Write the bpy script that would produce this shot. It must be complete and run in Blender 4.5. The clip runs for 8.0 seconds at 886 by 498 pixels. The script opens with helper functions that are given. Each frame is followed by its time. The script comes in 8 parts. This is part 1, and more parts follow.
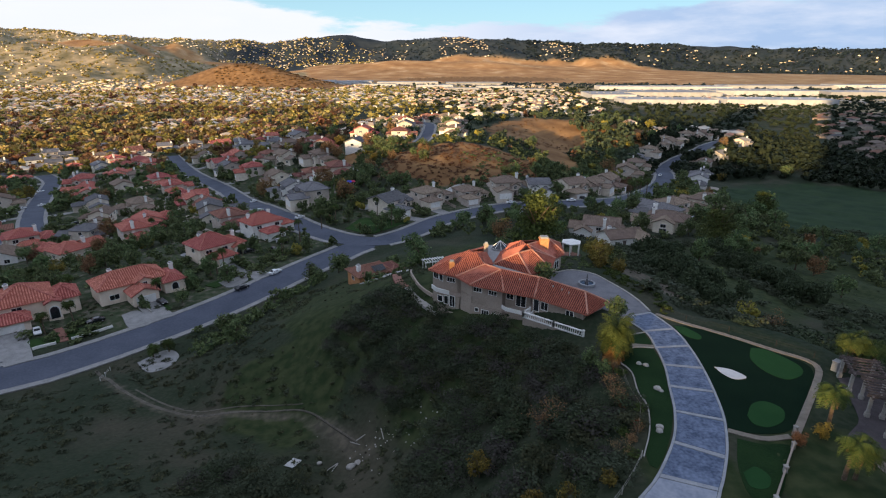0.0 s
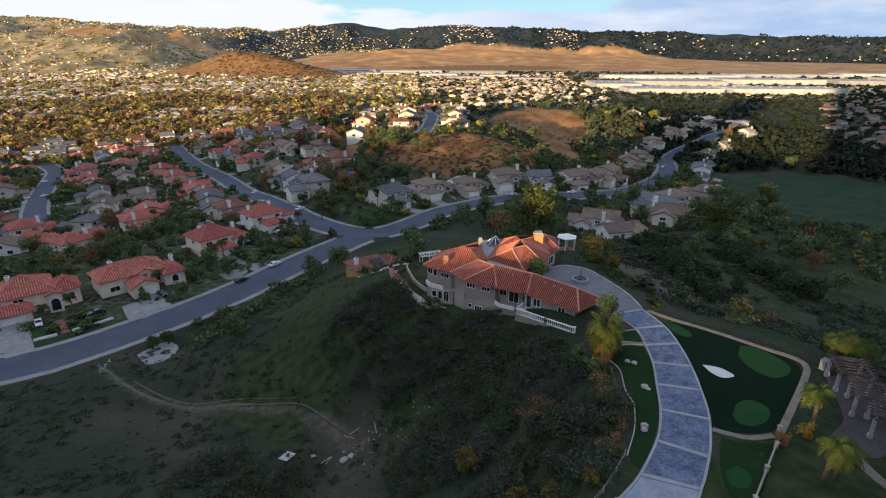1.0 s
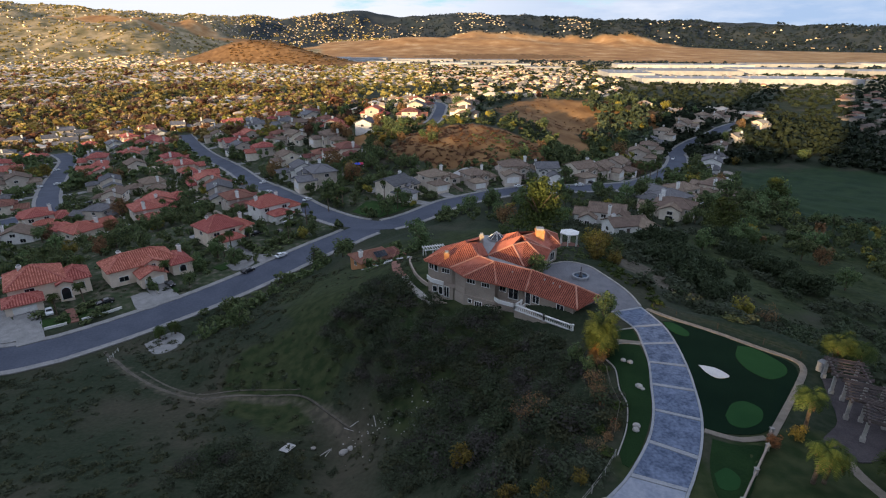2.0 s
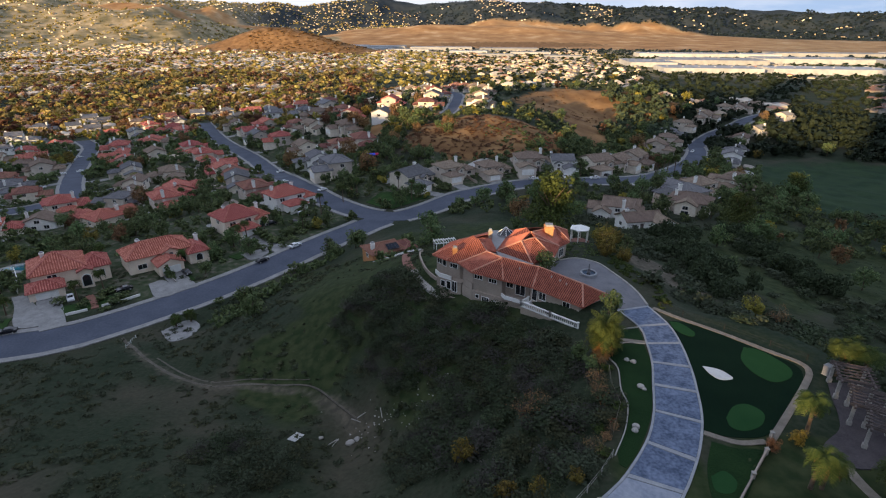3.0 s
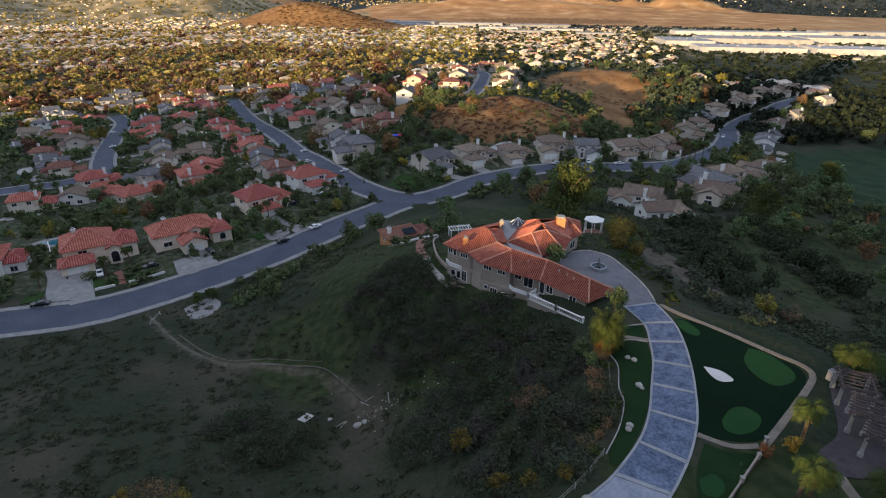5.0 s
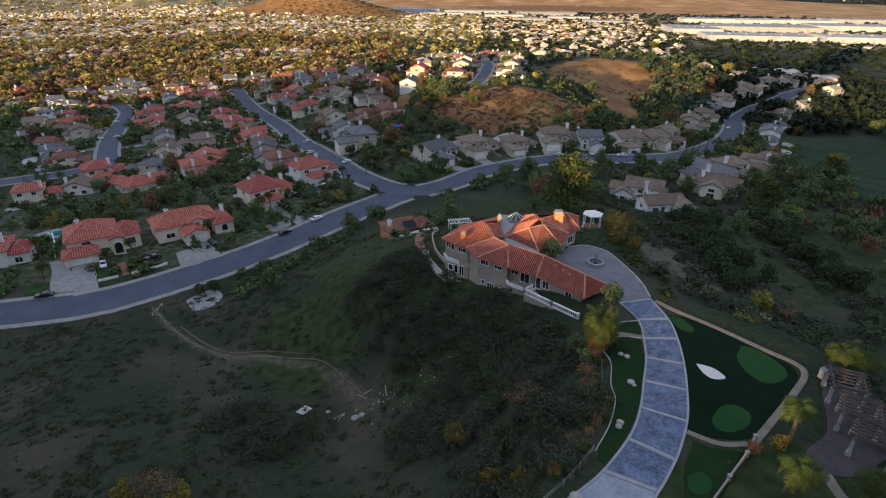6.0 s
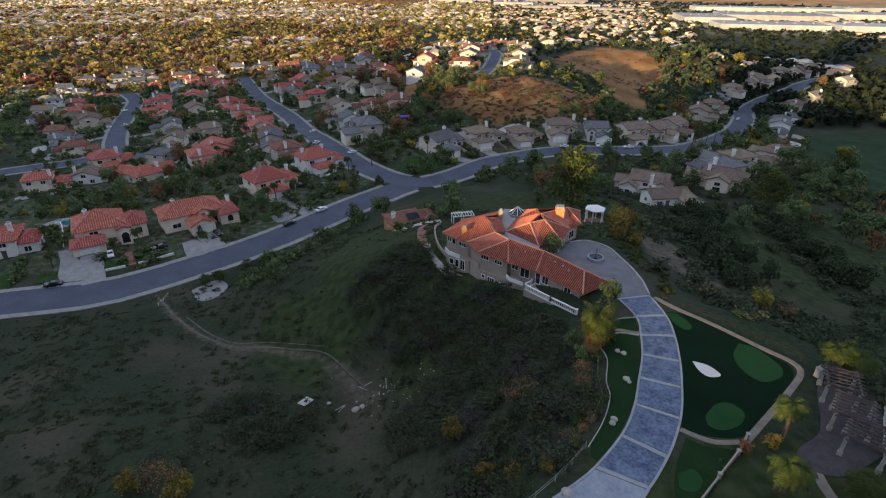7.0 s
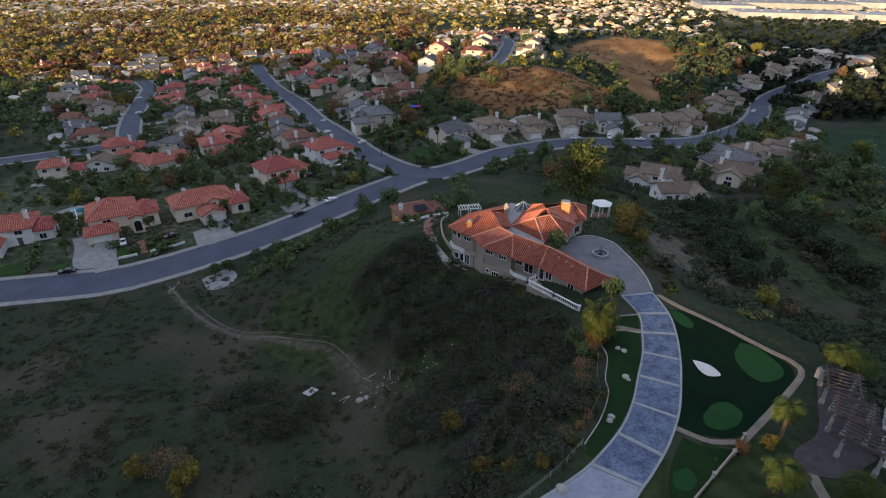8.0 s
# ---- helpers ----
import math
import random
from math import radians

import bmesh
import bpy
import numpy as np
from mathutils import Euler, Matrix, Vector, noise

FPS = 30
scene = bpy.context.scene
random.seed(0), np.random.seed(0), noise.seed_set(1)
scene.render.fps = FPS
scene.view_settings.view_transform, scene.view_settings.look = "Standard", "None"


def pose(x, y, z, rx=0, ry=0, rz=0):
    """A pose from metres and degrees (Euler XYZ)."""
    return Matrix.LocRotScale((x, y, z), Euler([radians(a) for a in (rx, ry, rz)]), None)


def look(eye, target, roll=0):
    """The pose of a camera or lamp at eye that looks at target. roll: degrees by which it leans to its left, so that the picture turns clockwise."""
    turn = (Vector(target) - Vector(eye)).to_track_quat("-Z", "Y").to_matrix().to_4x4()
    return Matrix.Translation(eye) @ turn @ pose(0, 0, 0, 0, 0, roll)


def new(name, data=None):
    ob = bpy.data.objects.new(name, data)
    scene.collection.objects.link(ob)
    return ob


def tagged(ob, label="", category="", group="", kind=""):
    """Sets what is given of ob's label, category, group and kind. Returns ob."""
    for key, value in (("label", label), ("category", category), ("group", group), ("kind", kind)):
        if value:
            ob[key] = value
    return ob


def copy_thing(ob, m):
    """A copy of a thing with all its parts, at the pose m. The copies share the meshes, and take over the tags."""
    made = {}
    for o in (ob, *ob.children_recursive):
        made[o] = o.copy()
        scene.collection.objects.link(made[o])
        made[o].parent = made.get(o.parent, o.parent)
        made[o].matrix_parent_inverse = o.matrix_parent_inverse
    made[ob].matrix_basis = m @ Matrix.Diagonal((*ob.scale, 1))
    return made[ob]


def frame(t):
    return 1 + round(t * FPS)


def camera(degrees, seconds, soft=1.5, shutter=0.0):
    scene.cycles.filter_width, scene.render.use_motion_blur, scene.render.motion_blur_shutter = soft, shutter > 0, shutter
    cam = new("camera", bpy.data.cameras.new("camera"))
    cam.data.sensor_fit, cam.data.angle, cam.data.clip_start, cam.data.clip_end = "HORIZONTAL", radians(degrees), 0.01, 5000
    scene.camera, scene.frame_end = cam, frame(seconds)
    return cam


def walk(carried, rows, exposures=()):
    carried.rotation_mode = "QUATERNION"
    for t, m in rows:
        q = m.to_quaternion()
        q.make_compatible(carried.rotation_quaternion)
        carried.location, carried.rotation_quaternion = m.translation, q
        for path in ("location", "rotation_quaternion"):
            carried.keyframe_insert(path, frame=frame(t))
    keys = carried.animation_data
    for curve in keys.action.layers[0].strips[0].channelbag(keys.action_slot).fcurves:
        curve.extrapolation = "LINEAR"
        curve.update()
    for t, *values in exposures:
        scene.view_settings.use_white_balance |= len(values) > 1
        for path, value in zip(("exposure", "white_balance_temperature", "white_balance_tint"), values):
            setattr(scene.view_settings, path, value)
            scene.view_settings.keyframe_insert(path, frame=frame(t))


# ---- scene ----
# ---------------------------------------------------------------- camera: seconds, place, tilt, roll, yaw
cam = camera(78.62, 8.0, soft=1.15)
PATH = [
    (0, 0.00, 0.00, 37.50, 70.70, 0.00, 0.00),
    (0.5, 0.91, 0.04, 38.06, 70.15, -0.04, 0.21),
    (1, 1.78, 0.06, 38.66, 69.58, -0.00, 0.44),
    (1.5, 2.60, 0.12, 39.24, 69.03, 0.05, 0.83),
    (3, 4.87, -0.03, 41.06, 67.32, 0.18, 3.43),
    (3.5, 5.56, -0.09, 41.68, 66.75, 0.23, 4.31),
    (4, 6.24, -0.11, 42.28, 66.18, 0.31, 5.14),
    (4.5, 6.88, -0.04, 42.80, 65.61, 0.39, 5.83),
    (6, 8.82, 0.26, 44.47, 63.89, 0.38, 6.87),
    (6.5, 9.42, 0.30, 44.98, 63.32, 0.40, 7.12),
    (7, 9.98, 0.33, 45.54, 62.75, 0.42, 7.72),
    (7.5, 10.50, 0.35, 46.12, 62.16, 0.47, 8.45),
    (8, 11.15, 0.45, 46.63, 61.57, 0.48, 9.06),
]
walk(cam, [(t, pose(x, y, z, tilt, 0, yaw) @ pose(0, 0, 0, 0, 0, roll)) for t, x, y, z, tilt, roll, yaw in PATH])

# ---------------------------------------------------------------- light: low evening sun from behind, and the sky
SUN_WAY = Vector((0.55, 0.835, -0.105)).normalized()
world = bpy.data.worlds.new("evening_sky")
scene.world = world
world.use_nodes = True
wn, wl = world.node_tree.nodes, world.node_tree.links
sky = wn.new("ShaderNodeTexSky")
sky.sky_type, sky.sun_disc, sky.sun_elevation, sky.sun_rotation = "NISHITA", False, radians(10), radians(213.4)
sky.altitude, sky.air_density, sky.dust_density, sky.ozone_density = 300, 1.0, 0.4, 3.0
wn["Background"].inputs["Strength"].default_value = 0.054
# broken cloud over the whole sky: white heads and blue-grey banks, with clear gaps
coord, squash = wn.new("ShaderNodeTexCoord"), wn.new("ShaderNodeMapping")
squash.inputs["Scale"].default_value = (1.3, 1.3, 6.0)
squash.inputs["Location"].default_value = (0.35, 0.2, 0.1)
wl.new(coord.outputs["Generated"], squash.inputs["Vector"])


def sky_noise(scale, detail, lo, hi):
    t, r = wn.new("ShaderNodeTexNoise"), wn.new("ShaderNodeMapRange")
    t.inputs["Scale"].default_value, t.inputs["Detail"].default_value, t.inputs["Roughness"].default_value = scale, detail, 0.58
    r.inputs["From Min"].default_value, r.inputs["From Max"].default_value = lo, hi
    wl.new(squash.outputs[0], t.inputs["Vector"])
    wl.new(t.outputs[0], r.inputs["Value"])
    return r.outputs[0]


def sky_mix(factor, a, b, mode="MIX"):
    m = wn.new("ShaderNodeMix")
    m.data_type, m.blend_type = "RGBA", mode
    for key, v in (("Factor", factor), ("A", a), ("B", b)):
        if isinstance(v, (int, float)):
            m.inputs[key].default_value = v
        elif isinstance(v, tuple):
            m.inputs[key].default_value = (*v, 1)
        else:
            wl.new(v, m.inputs[key])
    return m.outputs["Result"]




def sky_ramp(value, lo, hi, to0=0.0, to1=1.0):
    r = wn.new("ShaderNodeMapRange")
    r.interpolation_type = "SMOOTHSTEP"
    for key, v in (("From Min", lo), ("From Max", hi), ("To Min", to0), ("To Max", to1)):
        r.inputs[key].default_value = v
    wl.new(value, r.inputs["Value"])
    return r.outputs[0]


def sky_math(op, a, b):
    m = wn.new("ShaderNodeMath")
    m.operation = op
    for k, v in enumerate((a, b)):
        if isinstance(v, (int, float)):
            m.inputs[k].default_value = v
        else:
            wl.new(v, m.inputs[k])
    return m.outputs[0]


way = wn.new("ShaderNodeSeparateXYZ")
wl.new(coord.outputs["Generated"], way.inputs[0])
east, up = way.outputs["X"], way.outputs["Z"]
clear = sky_mix(1.0, sky.outputs[0], (0.78, 1.0, 1.28), "MULTIPLY")
clouds = sky_mix(sky_noise(2.6, 6, 0.38, 0.62), (5.1, 6.3, 8.9), (8.8, 9.3, 10.8))
upper = sky_mix(sky_math("MULTIPLY", sky_noise(1.2, 7, 0.36, 0.52), sky_ramp(up, 0.10, 0.26)), clear, clouds)
upper = sky_mix(sky_ramp(up, 0.02, 0.30, 0.75, 0.0), upper, (5.4, 8.4, 9.6))
# a low bank of cloud round the horizon: pale in the west, blue-grey in the east, with a ragged top
top = sky_math("ADD", sky_ramp(east, -0.42, -0.12, 0.115, 0.055), sky_ramp(east, 0.12, 0.5, 0.0, 0.042))
top = sky_math("ADD", top, sky_math("MULTIPLY", sky_math("SUBTRACT", sky_noise(5.5, 8, 0.3, 0.7), 0.5), 0.042))
bank_tone = sky_mix(sky_ramp(east, -0.2, 0.42), (8.3, 8.6, 9.4), (3.9, 5.3, 7.7))
bank_tone = sky_mix(sky_math("MULTIPLY", sky_noise(3.4, 6, 0.45, 0.70), 0.6), bank_tone, (8.8, 8.9, 9.6))
edge = sky_math("SUBTRACT", top, up)
wl.new(sky_mix(sky_ramp(edge, -0.006, 0.012), upper, bank_tone), wn["Background"].inputs["Color"])
sun = new("sun", bpy.data.lights.new("sun", "SUN"))
sun.data.energy, sun.data.angle, sun.data.color = 5.0, radians(1.0), (1.0, 0.70, 0.36)
sun.matrix_world = look((0, 0, 300), Vector((0, 0, 300)) + SUN_WAY)
scene.view_settings.exposure = 1.06

# ---------------------------------------------------------------- materials
def material(name, low, high, scale=1.0, rough=0.85, bump=0.3, fine=6.0, metal=0.0, vary=0.0, spec=0.3, world_space=True, stretch=(1, 1, 1)):
    """Two scales of noise between two colours, with fine relief. vary: brightness change from object to object."""
    m = bpy.data.materials.new(name)
    m.use_nodes = True
    n, l = m.node_tree.nodes, m.node_tree.links
    b = n["Principled BSDF"]
    b.inputs["Roughness"].default_value, b.inputs["Metallic"].default_value = rough, metal
    b.inputs["Specular IOR Level"].default_value = spec
    if world_space:
        src = n.new("ShaderNodeNewGeometry").outputs["Position"]
    else:
        src = n.new("ShaderNodeTexCoord").outputs["Object"]
    mp = n.new("ShaderNodeMapping")
    mp.inputs["Scale"].default_value = stretch
    l.new(src, mp.inputs["Vector"])
    big, small = n.new("ShaderNodeTexNoise"), n.new("ShaderNodeTexNoise")
    big.inputs["Scale"].default_value, big.inputs["Detail"].default_value = scale, 5
    small.inputs["Scale"].default_value, small.inputs["Detail"].default_value = scale * fine, 4
    for t in (big, small):
        l.new(mp.outputs[0], t.inputs["Vector"])
    mixn = n.new("ShaderNodeMath")
    mixn.operation = "MULTIPLY_ADD"
    l.new(small.outputs[0], mixn.inputs[0])
    mixn.inputs[1].default_value = 0.45
    half = n.new("ShaderNodeMath")
    half.operation = "MULTIPLY"
    half.inputs[1].default_value = 0.55
    l.new(big.outputs[0], half.inputs[0])
    l.new(half.outputs[0], mixn.inputs[2])
    ramp = n.new("ShaderNodeValToRGB")
    ramp.color_ramp.elements[0].position, ramp.color_ramp.elements[1].position = 0.36, 0.64
    ramp.color_ramp.elements[0].color, ramp.color_ramp.elements[1].color = (*low, 1), (*high, 1)
    l.new(mixn.outputs[0], ramp.inputs[0])
    out = ramp.outputs[0]
    if vary:
        info = n.new("ShaderNodeObjectInfo")
        hsv = n.new("ShaderNodeHueSaturation")
        rng = n.new("ShaderNodeMapRange")
        rng.inputs["To Min"].default_value, rng.inputs["To Max"].default_value = 1 - vary, 1 + vary
        l.new(info.outputs["Random"], rng.inputs["Value"])
        l.new(rng.outputs[0], hsv.inputs["Value"])
        hue = n.new("ShaderNodeMapRange")
        hue.inputs["To Min"].default_value, hue.inputs["To Max"].default_value = 0.5 - vary * 0.06, 0.5 + vary * 0.06
        l.new(info.outputs["Random"], hue.inputs["Value"])
        l.new(hue.outputs[0], hsv.inputs["Hue"])
        l.new(out, hsv.inputs["Color"])
        out = hsv.outputs[0]
    l.new(out, b.inputs["Base Color"])
    if bump:
        bp = n.new("ShaderNodeBump")
        bp.inputs["Strength"].default_value, bp.inputs["Distance"].default_value = bump, 0.15
        l.new(small.outputs[0], bp.inputs["Height"])
        l.new(bp.outputs[0], b.inputs["Normal"])
    return m


def leaf_material(name, low, high, vary=0.25):
    """Foliage: each leaf clump takes its own tone, with some light passing through."""
    m = bpy.data.materials.new(name)
    m.use_nodes = True
    n, l = m.node_tree.nodes, m.node_tree.links
    b = n["Principled BSDF"]
    b.inputs["Roughness"].default_value, b.inputs["Specular IOR Level"].default_value = 0.75, 0.15
    geo, info = n.new("ShaderNodeNewGeometry"), n.new("ShaderNodeObjectInfo")
    ramp = n.new("ShaderNodeValToRGB")
    ramp.color_ramp.elements[0].color, ramp.color_ramp.elements[1].color = (*low, 1), (*high, 1)
    l.new(geo.outputs["Random Per Island"], ramp.inputs[0])
    hsv = n.new("ShaderNodeHueSaturation")
    rng, hue = n.new("ShaderNodeMapRange"), n.new("ShaderNodeMapRange")
    rng.inputs["To Min"].default_value, rng.inputs["To Max"].default_value = 1 - vary, 1 + vary
    hue.inputs["To Min"].default_value, hue.inputs["To Max"].default_value = 0.5 - vary * 0.10, 0.5 + vary * 0.05
    for r in (rng, hue):
        l.new(info.outputs["Random"], r.inputs["Value"])
    l.new(rng.outputs[0], hsv.inputs["Value"])
    l.new(hue.outputs[0], hsv.inputs["Hue"])
    l.new(ramp.outputs[0], hsv.inputs["Color"])
    l.new(hsv.outputs[0], b.inputs["Base Color"])
    tr = n.new("ShaderNodeBsdfTranslucent")
    l.new(hsv.outputs[0], tr.inputs["Color"])
    mx = n.new("ShaderNodeMixShader")
    mx.inputs[0].default_value = 0.25
    l.new(b.outputs[0], mx.inputs[1])
    l.new(tr.outputs[0], mx.inputs[2])
    l.new(mx.outputs[0], n["Material Output"].inputs["Surface"])
    return m


ASPHALT = material("asphalt", (0.050, 0.060, 0.086), (0.082, 0.094, 0.128), 0.15, 0.9, 0.15, 12)
CONCRETE = material("pale_concrete", (0.18, 0.178, 0.176), (0.29, 0.286, 0.28), 0.5, 0.85, 0.2, 8)
SLAB = material("blue_grey_stamped_concrete", (0.042, 0.062, 0.108), (0.150, 0.185, 0.270), 0.7, 0.75, 0.3, 4)
PALE_SLAB = material("pale_grey_concrete_slab", (0.19, 0.215, 0.27), (0.30, 0.32, 0.37), 0.4, 0.8, 0.3, 6)
BAND = material("light_concrete_band", (0.22, 0.23, 0.25), (0.32, 0.33, 0.345), 0.8, 0.8, 0.2, 6)
COURT = material("grey_paver_court", (0.115, 0.115, 0.128), (0.18, 0.18, 0.195), 0.5, 0.85, 0.4, 9)
LAWN = material("lawn_grass", (0.009, 0.024, 0.009), (0.018, 0.040, 0.014), 0.3, 0.95, 0.5, 20, spec=0.05)
TURF = material("putting_turf", (0.0035, 0.0115, 0.006), (0.006, 0.0175, 0.0085), 0.2, 0.95, 0.3, 40, spec=0.05)
GREEN = material("mown_green", (0.014, 0.048, 0.016), (0.021, 0.062, 0.021), 0.25, 0.95, 0.2, 40, spec=0.05)
GRASS = material("watered_front_lawn", (0.020, 0.045, 0.014), (0.036, 0.070, 0.022), 0.3, 0.95, 0.5, 20, spec=0.05)
SAND = material("white_sand", (0.45, 0.45, 0.45), (0.60, 0.59, 0.58), 0.6, 0.95, 0.3, 12)
GRAVEL = material("tan_gravel", (0.15, 0.13, 0.105), (0.25, 0.215, 0.175), 1.2, 0.95, 0.5, 12)
STUCCO = material("cream_stucco", (0.27, 0.22, 0.185), (0.37, 0.31, 0.26), 0.4, 0.9, 0.2, 10)
HOUSE_WALL = material("painted_stucco", (0.50, 0.43, 0.36), (0.68, 0.61, 0.53), 0.5, 0.9, 0.15, 10, vary=0.25)
CREAM = material("warm_cream_stucco", (0.69, 0.57, 0.46), (0.81, 0.70, 0.58), 0.5, 0.9, 0.15, 10)
WHITE = material("white_paint", (0.66, 0.65, 0.62), (0.80, 0.79, 0.77), 0.8, 0.6, 0.1, 8)
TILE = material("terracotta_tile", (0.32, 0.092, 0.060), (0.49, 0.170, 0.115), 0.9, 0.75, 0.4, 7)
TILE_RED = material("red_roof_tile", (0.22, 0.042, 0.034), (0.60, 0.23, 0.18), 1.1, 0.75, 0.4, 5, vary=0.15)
# Pan rows are darker tile with the trough's shade put into the colour.
TILE_PAN_SHADE = material("terracotta_pan_shade", (0.075, 0.020, 0.014), (0.125, 0.036, 0.024), 0.9, 0.85, 0.4, 7)
RED_PAN_SHADE = material("red_pan_shade", (0.19, 0.040, 0.032), (0.29, 0.070, 0.054), 0.8, 0.85, 0.4, 7, vary=0.15)
ROSE_PAN_SHADE = material("rose_pan_shade", (0.10, 0.042, 0.034), (0.15, 0.070, 0.056), 0.8, 0.85, 0.4, 7, vary=0.2)
TILE_CAP = material("pale_ridge_tile", (0.42, 0.19, 0.13), (0.58, 0.30, 0.22), 1.2, 0.8, 0.3, 6)
TILE_BROWN = material("brown_shake_roof", (0.15, 0.112, 0.088), (0.26, 0.195, 0.150), 0.8, 0.85, 0.4, 7, vary=0.2)
TILE_GREY = material("slate_grey_shingle", (0.105, 0.105, 0.115), (0.185, 0.18, 0.185), 0.8, 0.85, 0.4, 7, vary=0.25)
TILE_ROSE = material("faded_rose_roof", (0.18, 0.072, 0.055), (0.28, 0.125, 0.098), 0.8, 0.85, 0.4, 7, vary=0.2)
FLAT_ROOF = material("grey_flat_roof", (0.24, 0.24, 0.245), (0.33, 0.33, 0.33), 0.5, 0.9, 0.2, 8)
GLASS = material("dark_window_glass", (0.012, 0.014, 0.018), (0.02, 0.024, 0.03), 0.6, 0.08, 0.0, 4, spec=0.6)
BARK = material("bark", (0.07, 0.05, 0.035), (0.16, 0.12, 0.085), 2.0, 0.95, 0.6, 5)
WOOD = material("weathered_timber", (0.075, 0.060, 0.056), (0.14, 0.112, 0.104), 1.5, 0.85, 0.4, 6)
STONE = material("pale_stone", (0.26, 0.245, 0.225), (0.40, 0.38, 0.35), 1.0, 0.9, 0.4, 6)
BRICK = material("orange_brick", (0.40, 0.17, 0.07), (0.55, 0.28, 0.13), 1.5, 0.85, 0.4, 6)
PATIO = material("mauve_patio_paving", (0.045, 0.038, 0.042), (0.082, 0.070, 0.072), 1.0, 0.9, 0.4, 8)
PAVING = [material("pale_yard_paving", (0.30, 0.29, 0.28), (0.45, 0.44, 0.42), 0.4, 0.85, 0.2, 8), material("sandy_yard_paving", (0.24, 0.20, 0.17), (0.38, 0.33, 0.28), 0.4, 0.85, 0.2, 8), material("grey_yard_paving", (0.20, 0.20, 0.21), (0.33, 0.33, 0.34), 0.4, 0.85, 0.2, 8)]
TRACK = material("beaten_dirt", (0.055, 0.050, 0.040), (0.125, 0.110, 0.088), 0.5, 0.95, 0.5, 8)
CLAY_WALK = material("red_brick_paving", (0.17, 0.075, 0.055), (0.27, 0.13, 0.10), 1.0, 0.9, 0.4, 8)
POOL = material("pool_water", (0.02, 0.16, 0.22), (0.03, 0.21, 0.28), 0.4, 0.08, 0.05, 6, spec=0.5)
CAR_DARK = material("dark_car_paint", (0.012, 0.013, 0.016), (0.018, 0.019, 0.022), 0.5, 0.25, 0, 4, spec=0.6)
CAR_WHITE = material("white_car_paint", (0.62, 0.63, 0.65), (0.70, 0.71, 0.72), 0.5, 0.25, 0, 4, spec=0.6)
CANOPY_BLUE = material("blue_canvas", (0.03, 0.06, 0.42), (0.04, 0.08, 0.52), 0.5, 0.8, 0.1, 8)
CANOPY_RED = material("red_canvas", (0.30, 0.02, 0.05), (0.38, 0.03, 0.07), 0.5, 0.8, 0.1, 8)
RUBBER = material("tyre_rubber", (0.012, 0.012, 0.012), (0.02, 0.02, 0.02), 3, 0.9, 0.1, 4)
INDUSTRIAL = material("pale_warehouse_roof", (0.25, 0.25, 0.26), (0.38, 0.375, 0.37), 0.02, 0.8, 0.0, 5, vary=0.3)
LEAF_OAK = leaf_material("oak_leaves", (0.048, 0.080, 0.036), (0.155, 0.20, 0.082))
# brightened olive tone that paints golden sun into the western foliage
LEAF_OLIVE_SUNLIT = leaf_material("sunlit_olive_leaves", (0.16, 0.14, 0.048), (0.44, 0.345, 0.115))
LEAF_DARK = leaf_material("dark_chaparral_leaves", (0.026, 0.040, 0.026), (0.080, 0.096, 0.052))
LEAF_PINE = leaf_material("pine_needles", (0.038, 0.056, 0.016), (0.105, 0.125, 0.034), 0.12)
LEAF_YELLOW = leaf_material("yellowing_leaves", (0.11, 0.105, 0.024), (0.27, 0.22, 0.048))
LEAF_RUST = leaf_material("rusty_autumn_leaves", (0.11, 0.063, 0.034), (0.25, 0.145, 0.072))
LEAF_PALM = leaf_material("palm_fronds", (0.024, 0.048, 0.012), (0.080, 0.105, 0.028), 0.15)
LEAF_SCRUB = leaf_material("grey_green_scrub", (0.046, 0.058, 0.036), (0.062, 0.074, 0.044), 0.12)
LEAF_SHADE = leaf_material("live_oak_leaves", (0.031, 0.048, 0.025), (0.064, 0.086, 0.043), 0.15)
LEAF_TWIG = leaf_material("dry_twig_leaves", (0.14, 0.085, 0.042), (0.29, 0.185, 0.09), 0.15)
LEAF_RED = leaf_material("red_shrub_leaves", (0.09, 0.018, 0.012), (0.22, 0.05, 0.03), 0.1)
LEAF_MAUVE = leaf_material("leafless_mauve_branches", (0.17, 0.115, 0.085), (0.33, 0.225, 0.165), 0.2)
# oak tone darkened to stand for shade over the eastern woods
LEAF_DEEP_SHADE = leaf_material("deep_green_oak_leaves", (0.013, 0.022, 0.013), (0.034, 0.045, 0.024), 0.2)
LEAF_BARE = leaf_material("bare_mauve_twigs", (0.046, 0.043, 0.038), (0.066, 0.060, 0.052), 0.12)
LEAF_SAGE = leaf_material("sage_leaves", (0.040, 0.052, 0.026), (0.085, 0.092, 0.048), 0.2)
DEAD_FROND = leaf_material("dry_fronds", (0.26, 0.12, 0.04), (0.48, 0.25, 0.09), 0.1)

# leaf tone with distance haze and shade painted in, for the far hills
LEAF_RIDGE_HAZE = leaf_material("haze_blue_ridge_leaves", (0.014, 0.024, 0.033), (0.036, 0.050, 0.063))
LEAF_DRY = leaf_material("dry_grass", (0.032, 0.032, 0.020), (0.078, 0.068, 0.045), 0.15)

